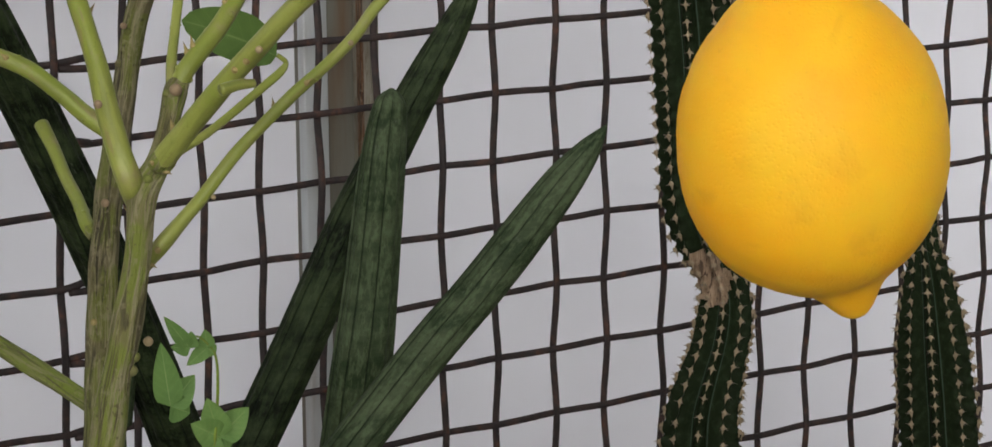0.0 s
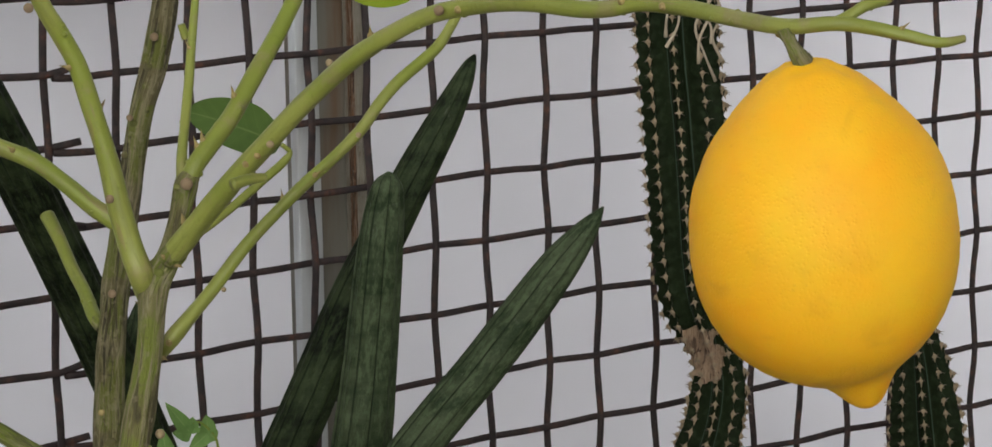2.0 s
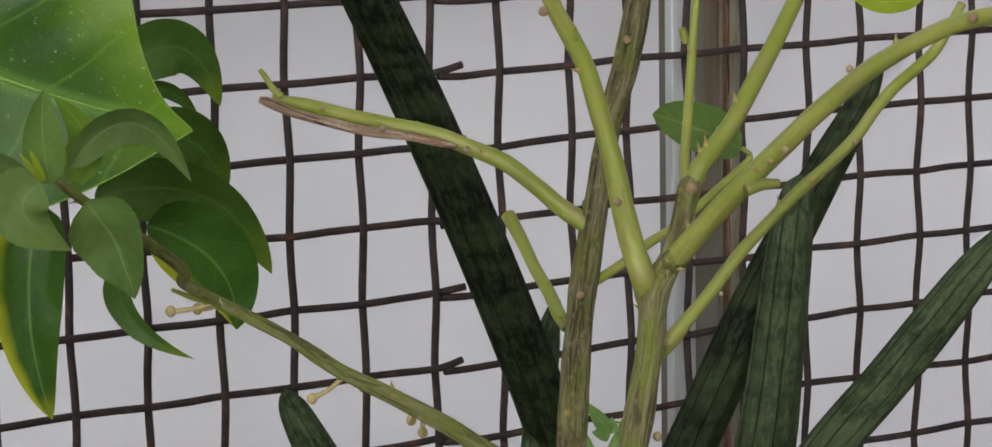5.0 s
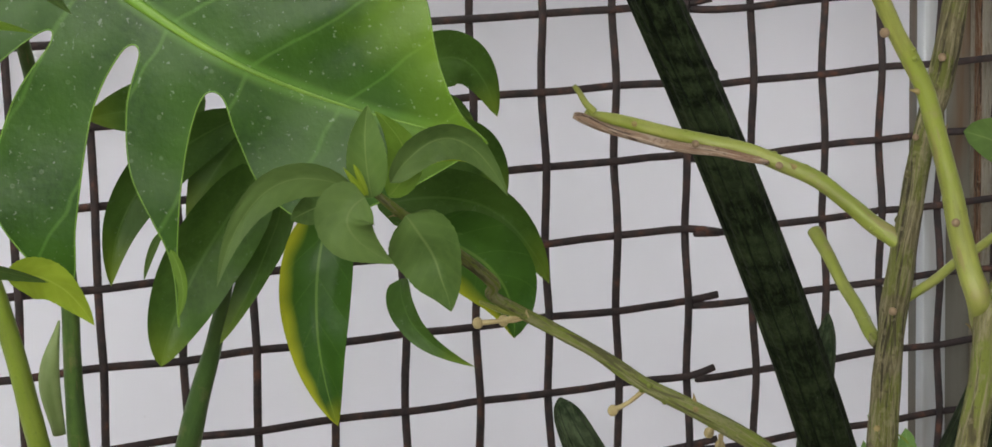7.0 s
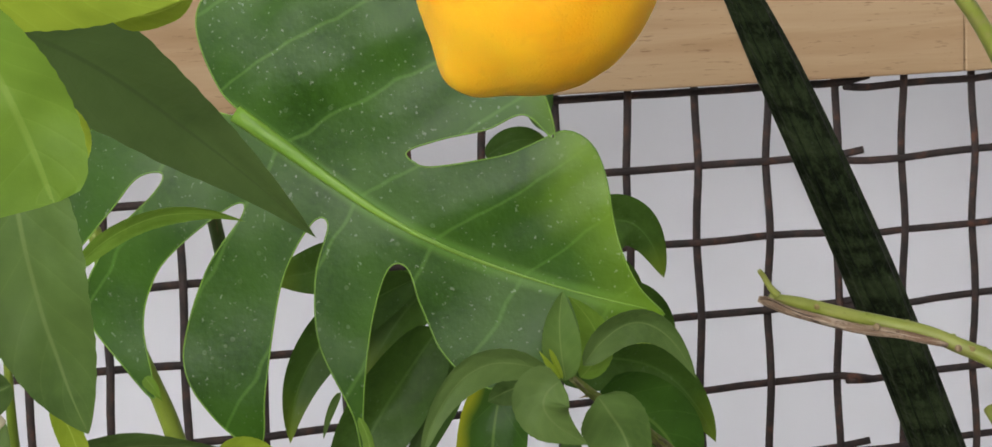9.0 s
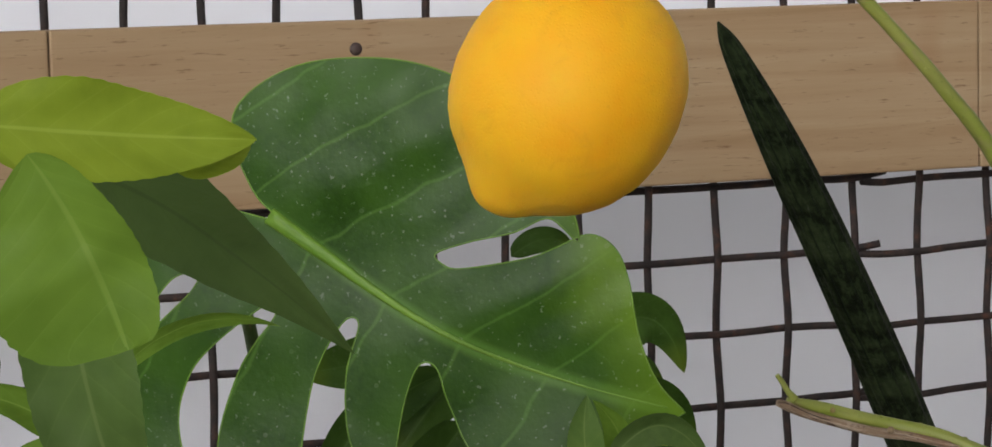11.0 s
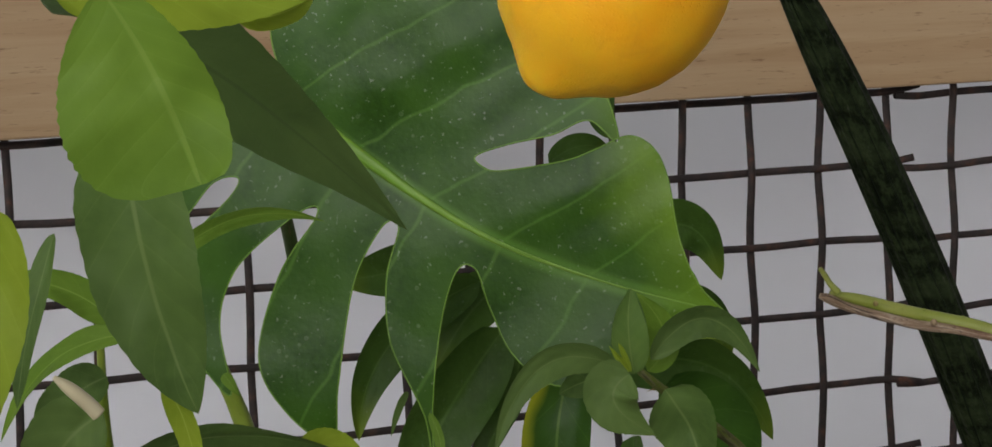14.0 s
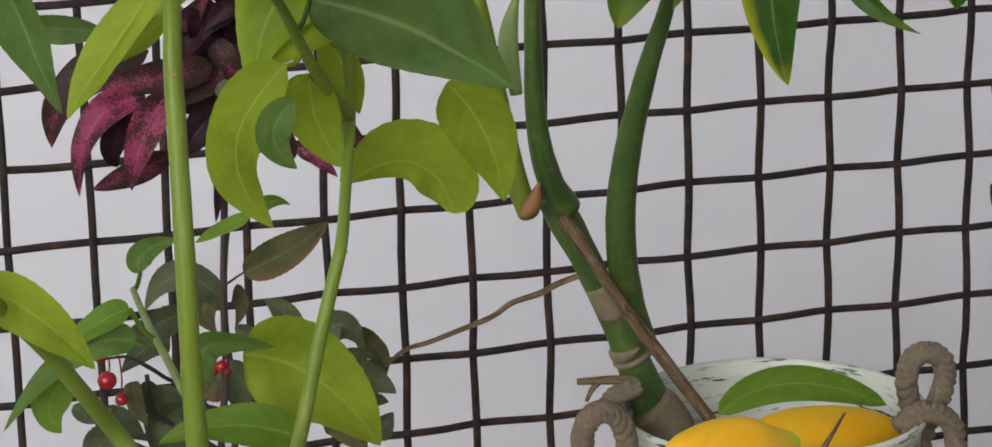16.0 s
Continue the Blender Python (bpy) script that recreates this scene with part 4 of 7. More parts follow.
leaf(tree, CITRUS, [(-0.2499, -0.7500, 0.6588), (-0.2682, -0.7500, 0.6676), (-0.2881, -0.7500, 0.6746)], 0.0184, turn=10, label="single oval green leaf", shape=(0.5, 0.55))
leaf(tree, CITRUS_BACKLIT_LIME, [(-0.2972, -0.9200, 0.7289), (-0.3105, -0.9200, 0.7280), (-0.3235, -0.9200, 0.7310)], 0.0068, turn=-25, shape=(0.6, 0.6))
for mat, pts, w, turn, shp, halves in (
        (CITRUS_PALE, [(-0.4974, -0.7000, 0.6614), (-0.4994, -0.7000, 0.6782), (-0.4980, -0.7000, 0.6940)], 0.0142, 8, (0.5, 0.9), (1, 1)),
        (CITRUS_MID, [(-0.4875, -0.6900, 0.6599), (-0.4803, -0.6900, 0.6730), (-0.4916, -0.6900, 0.6903)], 0.0140, -15, (0.5, 0.9), (1, 1)),
        (CITRUS_GREY, [(-0.4905, -0.7000, 0.6662), (-0.4683, -0.7035, 0.6802), (-0.4488, -0.7070, 0.6585)], 0.0139, 24, (0.5, 0.9), (1, 1)),
        (CITRUS_BACKLIT_LIME, [(-0.4825, -0.6950, 0.6679), (-0.4671, -0.6950, 0.6740), (-0.4498, -0.6950, 0.6661)], 0.0054, 10, (0.5, 0.95), (1, 1)),
        (CITRUS_GREY, [(-0.5095, -0.7100, 0.6675), (-0.5396, -0.7100, 0.6684), (-0.5581, -0.7100, 0.6376)], 0.0126, -20, (0.45, 0.925), (1, 1)),
        (CITRUS_GREY, [(-0.5059, -0.7150, 0.6644), (-0.5123, -0.7150, 0.6544), (-0.4958, -0.7150, 0.6405)], 0.0214, 10, (0.4, 0.925), (1, 1)),
        (CITRUS, [(-0.4850, -0.7000, 0.6543), (-0.4751, -0.7000, 0.6378), (-0.4688, -0.7000, 0.6183)], 0.0253, 12, (0.4, 0.9), (1, 1)),
        (CITRUS, [(-0.5074, -0.6900, 0.6598), (-0.5171, -0.6900, 0.6573), (-0.5239, -0.6900, 0.6545)], 0.0112, -5, (0.5, 0.9), (1, 1)),
        (CITRUS_BACKLIT_LIME, [(-0.5018, -0.7050, 0.6634), (-0.5055, -0.7050, 0.6682), (-0.5097, -0.7050, 0.6740)], 0.0024, 0, (0.5, 0.9), (1, 1)),
        (CITRUS_BACKLIT_LIME, [(-0.5013, -0.7060, 0.6635), (-0.5044, -0.7060, 0.6710), (-0.5062, -0.7060, 0.6747)], 0.0022, 0, (0.5, 0.9), (1, 1))):
    leaf(tree, mat, pts, w, turn=turn, wave=0.12, shape=shp, sides=halves, cup=0.2, teeth=0.02, rows=36)
for mat, spot, size in ((SCAR, (-0.3640, -0.9450, 0.6910), 0.0011), (SCAR, (-0.3074, -0.9000, 0.6837), 0.0009), (KNOTWOOD, (-0.3936, -0.9020, 0.6730), 0.0013), (KNOTWOOD, (-0.4118, -0.8920, 0.7291), 0.0015), (KNOTWOOD, (-0.3441, -1.0030, 0.7314), 0.0014), (KNOTWOOD, (-0.3710, -0.9070, 0.6758), 0.0019), (SCAR, (-0.3528, -0.9600, 0.7145), 0.0011), (SCAR, (-0.3545, -0.8970, 0.6406), 0.0008), (KNOTWOOD, (-0.3285, -0.7670, 0.6157), 0.0015), (KNOTWOOD, (-0.3181, -0.7650, 0.6765), 0.0012), (KNOTWOOD, (-0.3079, -0.7660, 0.7041), 0.0015), (KNOTWOOD, (-0.3812, -0.7200, 0.6737), 0.0014), (KNOTWOOD, (-0.3557, -0.7350, 0.6657), 0.0014), (SCAR, (-0.3792, -0.9000, 0.6002), 0.0015)):
    bm = bmesh.new()
    add_ball(bm, Vector(spot) - TOWARD * size * 0.75, size, 1.0, 12)
    part("scar", bm, mat, tree, "round leaf scar" if mat is SCAR else "corky brown knot")

# ---------------- the lemons ----------------
lemon((-0.3156, -1.1170, 0.7249), (-0.2981, -1.1220, 0.6389), (-0.3090, -1.1170, 0.6813), (0.0379, 0.0361), 0.0324, "ripe yellow lemon hanging from a green thorny branch", neck=25, nipple=11.5, lean=0.15)
part("fruit_stalk", tube([(-0.3198, -1.1150, 0.7329), (-0.3187, -1.1160, 0.7295), (-0.3176, -1.1170, 0.7268), (-0.3156, -1.1170, 0.7246)], [0.0019, 0.0016, 0.0021, 0.0026], sides=10, lumps=0.15), MIXBARK, tree)
lemon((-0.5549, -0.8660, 0.8492), (-0.5989, -0.8640, 0.7817), (-0.5733, -0.8660, 0.8161), 0.0374, 0.0343, "ripe orange-yellow lemon hanging by the pine board", neck=30, nipple=17)


# ---------------- snake plant ----------------
snake = thing("snake_plant", (-0.100, -0.430, 0.0), "cylindrical snake plant with dark green banded spear leaves", "snake plant")


def spear(points, widths, skin=SNAKE):
    """One stiff round leaf, pointed at its far end."""
    low = Vector(points[0]) * 1.5 - Vector(points[1]) * 0.5
    foot = low * 0.7 + Vector((-0.100, -0.430, 0)) * 0.3
    points, widths = [(foot.x, foot.y, -0.005), tuple(low)] + points, [widths[0] * 0.8, widths[0]] + widths
    bm = tube(points, [w / 2 for w in widths], sides=42, steps=8, ribs=(9, 0.13), flat=0.85)
    part("spear_leaf", bm, skin, snake)


spear([(-0.0975, -0.3906, 0.3600), (-0.1272, -0.4145, 0.4200), (-0.1589, -0.4384, 0.4800), (-0.1927, -0.4624, 0.5400), (-0.2285, -0.4865, 0.6000), (-0.2663, -0.5107, 0.6600), (-0.3062, -0.5349, 0.7200), (-0.3304, -0.5490, 0.7550), (-0.3495, -0.5599, 0.7820), (-0.3647, -0.5684, 0.8030), (-0.3756, -0.5745, 0.8180), (-0.3819, -0.5780, 0.8265)], [0.0288, 0.0279, 0.0269, 0.0260, 0.0250, 0.0240, 0.0218, 0.0200, 0.0166, 0.0124, 0.0080, 0.0012])
spear([(-0.0886, -0.3850, 0.3595), (-0.0460, -0.3950, 0.4432), (-0.0288, -0.3980, 0.4775), (-0.0111, -0.4010, 0.5136), (0.0108, -0.4050, 0.5522), (0.0297, -0.4080, 0.5842), (0.0444, -0.4110, 0.6085), (0.0536, -0.4130, 0.6256), (0.0592, -0.4140, 0.6369), (0.0626, -0.4140, 0.6421)], [0.0252, 0.0259, 0.0255, 0.0245, 0.0229, 0.0205, 0.0171, 0.0123, 0.0069, 0.0014])
spear([(-0.0273, -0.4100, 0.3541), (-0.0307, -0.4400, 0.4463), (-0.0270, -0.4430, 0.4822), (-0.0239, -0.4450, 0.5157), (-0.0214, -0.4480, 0.5491), (-0.0178, -0.4480, 0.5718), (-0.0172, -0.4500, 0.5819), (-0.0163, -0.4500, 0.5870), (-0.0158, -0.4500, 0.5906)], [0.0330, 0.0307, 0.0279, 0.0258, 0.0233, 0.0197, 0.0164, 0.0111, 0.0020], SNAKE_PALE)
spear([(-0.0904, -0.4900, 0.3968), (-0.0327, -0.5000, 0.4610), (-0.0043, -0.5100, 0.4940), (0.0176, -0.5180, 0.5217), (0.0343, -0.5280, 0.5471), (0.0446, -0.5340, 0.5619), (0.0499, -0.5370, 0.5698), (0.0544, -0.5390, 0.5763)], [0.0229, 0.0231, 0.0228, 0.0222, 0.0192, 0.0134, 0.0077, 0.0010], SNAKE_PALE)
spear([(-0.1739, -0.3600, 0.3252), (-0.2141, -0.3650, 0.3942), (-0.2377, -0.3700, 0.4320), (-0.2559, -0.3720, 0.4632), (-0.2660, -0.3730, 0.4828), (-0.2697, -0.3730, 0.4906), (-0.2716, -0.3730, 0.4955)], [0.0232, 0.0227, 0.0224, 0.0202, 0.0160, 0.0107, 0.0020], SNAKE_PALE)
spear([(-0.1669, -0.3200, 0.2668), (-0.2021, -0.3250, 0.3307), (-0.2159, -0.3270, 0.3550), (-0.2323, -0.3300, 0.3853), (-0.2432, -0.3300, 0.4066), (-0.2485, -0.3300, 0.4165), (-0.2520, -0.3300, 0.4225)], [0.0219, 0.0214, 0.0202, 0.0176, 0.0126, 0.0077, 0.0014], SNAKE_PALE)
spear([(-0.1659, -0.4300, 0.4336), (-0.1625, -0.4350, 0.4797), (-0.1605, -0.4400, 0.5093), (-0.1581, -0.4400, 0.5250), (-0.1568, -0.4400, 0.5331), (-0.1564, -0.4400, 0.5388)], [0.0134, 0.0140, 0.0132, 0.0107, 0.0063, 0.0013], SNAKE_PALE)


# ---------------- cacti ----------------
STEP = 0.0112


def cactus(label, points, radii, ribs=10, cork=None):
    """A ribbed column, each rib a row of small bumps with felt and spines. cork: place, reach and side of a dry scar."""
    points = [(points[0][0], points[0][1], -0.01)] + list(points)
    radii = [radii[0]] + list(radii)
    plant = thing("columnar_cactus", points[0], label, "cactus", "cacti")
    rough = [[float(v) for v in p] for p in spline([(*p, r) for p, r in zip(points, radii)], 14)]
    gone = [0.0]
    for a, b in zip(rough, rough[1:]):
        gone.append(gone[-1] + (Vector(b[:3]) - Vector(a[:3])).length)
    count = int(gone[-1] / (STEP / 8))
    line = [[float(np.interp(k * STEP / 8, gone, [p[c] for p in rough])) for c in range(4)] for k in range(count)]
    bm, felt, spines, scar = bmesh.new(), bmesh.new(), bmesh.new(), bmesh.new()
    uv = bm.loops.layers.uv.verify()
    rng = random.Random(7)
    side, sides = None, ribs * 7
    rings, crust = [], []
    for k in range(count):
        at, r = Vector(line[k][:3]), line[k][3]
        ahead = (Vector(line[min(k + 1, count - 1)][:3]) - Vector(line[max(k - 1, 0)][:3])).normalized()
        if side is None:
            side = ahead.cross(Vector((0.4, 0.9, 0.1))).normalized()
        side = (side - ahead * side.dot(ahead)).normalized()
        other = ahead.cross(side)
        ring, skin = [], []
        for j in range(sides):
            a = 2 * math.pi * j / sides
            rib = int(round(a / (2 * math.pi / ribs))) % ribs
            phase = k / 8 + 0.5 * (rib % 2)
            bump = 0.5 + 0.5 * math.cos(2 * math.pi * phase)
            crest = abs(math.cos(a * ribs / 2)) ** 1.7
            out = side * math.cos(a) + other * math.sin(a)
            rr = r * (0.68 + crest * (0.38 + 0.12 * bump)) * (1 + 0.03 * noise.noise(at * 40 + out))
            ring.append(bm.verts.new(at + out * rr))
            if cork:
                hold = 1.0 - ((at.z - cork[0]) / cork[1]) ** 2 - ((1 - out.dot(cork[2])) / 0.42) ** 2 + 0.8 * noise.noise(at * 130 + out * 2.0)
                skin.append((at + out * (rr + 0.0006), hold))
        rings.append(ring)
        crust.append(skin)
        for rib in range(ribs):
            if k % 8 != (0 if rib % 2 == 0 else 4) or not 1 < k < count - 2:
                continue
            a = 2 * math.pi * rib / ribs
            out = side * math.cos(a) + other * math.sin(a)
            across = ahead.cross(out)
            spot = at + out * r * 1.17 + ahead * rng.uniform(-0.001, 0.001)
            for way in (ahead, -ahead):
                add_cone(felt, spot, way + out * 0.4, 0.0024, rng.uniform(0.0017, 0.0022), 7)
            add_cone(felt, spot - out * 0.0010, -ahead + out * 0.12, rng.uniform(0.0048, 0.0062), 0.0014, 5)
            add_cone(felt, spot - out * 0.0010, ahead + out * 0.10, rng.uniform(0.0030, 0.0042), 0.0011, 5)
            for swing in (-1.0, 1.0):
                add_cone(felt, spot - out * 0.0006, across * swing + out * 0.35 + ahead * rng.uniform(-0.35, 0.1), rng.uniform(0.0030, 0.0040), 0.0009, 4)
                add_cone(spines, spot, across * swing + out * rng.uniform(0.3, 0.8) + ahead * rng.uniform(-0.6, 0.3), rng.uniform(0.0042, 0.0060), 0.0005, 4)
            add_cone(spines, spot, out + ahead * rng.uniform(-0.5, 0.3), rng.uniform(0.0038, 0.0055), 0.0006, 4)
    for k in range(count - 1):
        for j in range(sides):
            f = bm.faces.new((rings[k][j], rings[k][(j + 1) % sides], rings[k + 1][(j + 1) % sides], rings[k + 1][j]))
            for loop, (u, v) in zip(f.loops, ((j, k), (j + 1, k), (j + 1, k + 1), (j, k + 1))):
                loop[uv].uv = (u / sides, v / count)
            if cork:
                four = [crust[k][j], crust[k][(j + 1) % sides], crust[k + 1][(j + 1) % sides], crust[k + 1][j]]
                if min(p[1] for p in four) > 0:
                    scar.faces.new([scar.verts.new(p[0]) for p in four])
    bm.faces.new(rings[-1])
    part("column", bm, CACTUS, plant)
    tagged(part("felt_cover", felt, SPINE, plant, "rows of pale brown felt", smooth=False), kind="stuff")
    tagged(part("spine_cover", spines, SPINETIP, plant, "short dark spines", smooth=False), kind="stuff")
    if cork:
        bmesh.ops.remove_doubles(scar, verts=scar.verts, dist=0.00002)
        part("neck_scar", scar, CORK, plant, "dry pale brown corky scar")
    else:
        scar.free()
    return plant


c1 = cactus("dark green ribbed columnar cactus with a corky narrow neck", [(0.452, -0.110, 0.188), (0.453, -0.110, 0.213), (0.455, -0.110, 0.245), (0.457, -0.110, 0.269), (0.464, -0.110, 0.292), (0.472, -0.110, 0.315), (0.476, -0.110, 0.333), (0.477, -0.110, 0.352), (0.473, -0.110, 0.371), (0.464, -0.110, 0.399), (0.457, -0.110, 0.421), (0.453, -0.110, 0.449), (0.450, -0.110, 0.495), (0.446, -0.110, 0.541), (0.441, -0.110, 0.587), (0.438, -0.110, 0.632), (0.434, -0.110, 0.695)],
            [0.0287, 0.0282, 0.0269, 0.0248, 0.0220, 0.0195, 0.0195, 0.0179, 0.0166, 0.0245, 0.0268, 0.0272, 0.0275, 0.0272, 0.0268, 0.026, 0.025], cork=(0.374, 0.024, Vector((-0.93, -0.37, 0.0))))
c2 = cactus("dark green ribbed columnar cactus beside the mesh", [(0.714, -0.110, -0.091), (0.701, -0.110, 0.100), (0.696, -0.110, 0.174), (0.691, -0.110, 0.232), (0.684, -0.110, 0.289), (0.678, -0.110, 0.335), (0.672, -0.110, 0.366), (0.661, -0.110, 0.412), (0.650, -0.110, 0.452), (0.644, -0.110, 0.477)],
            [0.025, 0.0265, 0.0288, 0.0284, 0.0255, 0.0188, 0.012, 0.014, 0.013, 0.004])
rng = random.Random(9)
for n in range(5):
    top = Vector((0.626, -0.120, 0.509))
    pts = [top + Vector((0.004 * s + rng.uniform(-0.004, 0.004), rng.uniform(-0.004, 0.004), 0.0045 * s + rng.uniform(-0.003, 0.003) - (0.006 if s == 5 else 0))) for s in range(6)]
    part("dry_tendril", tube(pts, 0.0004, sides=5, steps=5), DARKSTEM, c2, "dry curled dark tendril")
rng = random.Random(5)
for shift, drop in ((-0.0195, 0.8), (0.0, 1.0), (0.0036, 0.8), (0.009, 1.2), (0.021, 1.0), (-0.024, 0.7)):
    bm = bmesh.new()
    top = Vector((0.417, -0.150, 0.637)) + Vector((shift, -0.012, 0.02))
    pts = [top]
    for s in range(1, 5):
        pts.append(top + Vector((rng.uniform(-0.009, 0.009), rng.uniform(-0.004, 0.004), -0.017 * s * drop)))
    add_tube(bm, pts, [0.0010, 0.0008, 0.0011, 0.0008, 0.0013], sides=6, steps=5, flat=0.35, lumps=0.3)
    part("root_fibre", bm, FIBRE, c1, "dry hanging root fibre")


# ---------------- monstera ----------------
POT = Vector((-0.3545, -0.27, 0.2873))
monstera = thing("monstera", POT - Vector((0.02, 0, 0.02)), "monstera with large split glossy leaves growing from a pot", "monstera")


def split_leaf(base, tip, upper, lower, material, turn=0.0, cup=0.10, label=""):
    """A split leaf round its midrib. upper, lower: the swells, points and clefts of its lobes, along and out from the midrib, in midrib lengths."""
    base, tip = Vector(base), Vector(tip)
    ahead = (tip - base).normalized()
    span = (tip - base).length
    face = (TOWARD - ahead * TOWARD.dot(ahead)).normalized()
    face = Matrix.Rotation(radians(turn), 3, ahead) @ face
    up = face.cross(ahead)
    rim = [(float(p[0]), float(p[1])) for p in spline(upper, 9)][:-1] + [(float(p[0]), -float(p[1])) for p in spline(lower, 9)][::-1][:-1]
    count = len(rim)
    inner = [(0.02 * i, -0.069 * math.sin(0.02 * math.pi * i)) for i in range(1, 49)]
    step = 0.021
    for i in range(-18, 50):
        for j in range(-34, 25):
            inner.append((i * step + 0.5 * step * (j % 2), j * step + 0.0035))
    done = mathutils.geometry.delaunay_2d_cdt([Vector(p) for p in rim + inner], [(i, (i + 1) % count) for i in range(count)], [], 1, 0.0004)
    bm = bmesh.new()
    uv = bm.loops.layers.uv.verify()
    verts = []
    for p in done[0]:
        along, out = p
        bow = -0.069 * math.sin(math.pi * min(1, max(0, along)))
        far = abs(out - bow)
        lift = cup * (0.55 * far - 1.1 * far * far) - 0.10 * max(0, -along) - 0.22 * max(0, along - 0.75) ** 2
        vein = abs(((along - (0.68 if out > bow else -0.10) * far) * 6.0) % 1.0 - 0.5)
        lift += 0.010 * min(1, far * 6) * (vein - 0.25) + 0.026 * noise.noise(Vector((along * 3.2, out * 3.2, 4.0))) + 0.003 * noise.noise(Vector((along * 11, out * 11, 1.0)))
        verts.append(bm.verts.new(base + span * (ahead * along + up * out + face * lift)))
    def inside(p):
        hit = False
        for (x1, y1), (x2, y2) in zip(rim, rim[1:] + rim[:1]):
            if (y1 > p.y) != (y2 > p.y) and p.x < (x2 - x1) * (p.y - y1) / (y2 - y1) + x1:
                hit = not hit
        return hit

    for f in done[2]:
        if not inside((done[0][f[0]] + done[0][f[1]] + done[0][f[2]]) / 3):
            continue
        try:
            face_made = bm.faces.new([verts[i] for i in f])
        except ValueError:
            continue
        for loop, i in zip(face_made.loops, f):
            loop[uv].uv = (0.5 + done[0][i][1] + 0.069 * math.sin(math.pi * min(1, max(0, done[0][i][0]))), done[0][i][0])
    verts_at = [v.co.copy() for v in verts]
    ob = part("leaf", bm, material, monstera, label)
    # pale tube along the outline stands in for light caught on the leaf edge
    edge = []
    for i, p in enumerate(rim):
        near = min(range(len(done[0])), key=lambda q: (done[0][q] - Vector(p)).length_squared)
        edge.append(verts_at[near])
    part("rim", tube(edge + edge[:1], 0.00038, sides=5, steps=1), MIDRIB, ob, "thin pale line standing in for light caught on the edge")
    rib = [base + span * (ahead * s - up * 0.069 * math.sin(math.pi * max(0, s)) + face * (0.0025 - 0.22 * max(0, s - 0.75) ** 2 + 0.026 * noise.noise(Vector((s * 3.2, -0.22 * math.sin(math.pi * max(0, s)), 4.0))))) for s in (-0.02, 0.12, 0.25, 0.38, 0.5, 0.62, 0.75, 0.86, 0.97)]
    part("midrib", tube(rib, [0.0042, 0.0032, 0.0023, 0.0016, 0.0011, 0.0008, 0.0005, 0.0004, 0.0003], sides=10, flat=0.5), MIDRIB, ob, "raised pale green midrib")
    return ob


split_leaf((-0.535, -0.430, 0.739), (-0.380, -0.530, 0.652),
           [(0, 0.004), (-0.08, 0.035), (-0.18, 0.13), (-0.185, 0.22), (-0.10, 0.335), (0.05, 0.42), (0.19, 0.457), (0.32, 0.45), (0.45, 0.40), (0.56, 0.34), (0.64, 0.245), (0.56, 0.262), (0.50, 0.20), (0.42, 0.14), (0.362, 0.085),
            (0.385, 0.07), (0.43, 0.08), (0.55, 0.16), (0.60, 0.21), (0.655, 0.268), (0.72, 0.265), (0.78, 0.21), (0.85, 0.11), (0.93, 0.035), (1.01, 0)],
           [(0, 0.004), (-0.15, 0.04), (-0.28, 0.12), (-0.33, 0.30), (-0.25, 0.455), (-0.195, 0.33), (-0.165, 0.225), (-0.118, 0.19), (-0.115, 0.235), (-0.168, 0.385), (-0.165, 0.54), (-0.03, 0.615), (0.068, 0.65), (-0.02, 0.52), (-0.04, 0.42), (-0.02, 0.33), (0.055, 0.188), (0.085, 0.195),
            (0.06, 0.35), (0.09, 0.54), (0.20, 0.63), (0.325, 0.645), (0.29, 0.52), (0.225, 0.30), (0.232, 0.15), (0.268, 0.135), (0.29, 0.25), (0.36, 0.38), (0.50, 0.50), (0.578, 0.63), (0.505, 0.47), (0.445, 0.29), (0.43, 0.165), (0.468, 0.145),
            (0.53, 0.21), (0.625, 0.285), (0.75, 0.30), (0.88, 0.18), (1.01, 0)],
           MONSTERA, turn=8, label="large glossy split green monstera leaf")
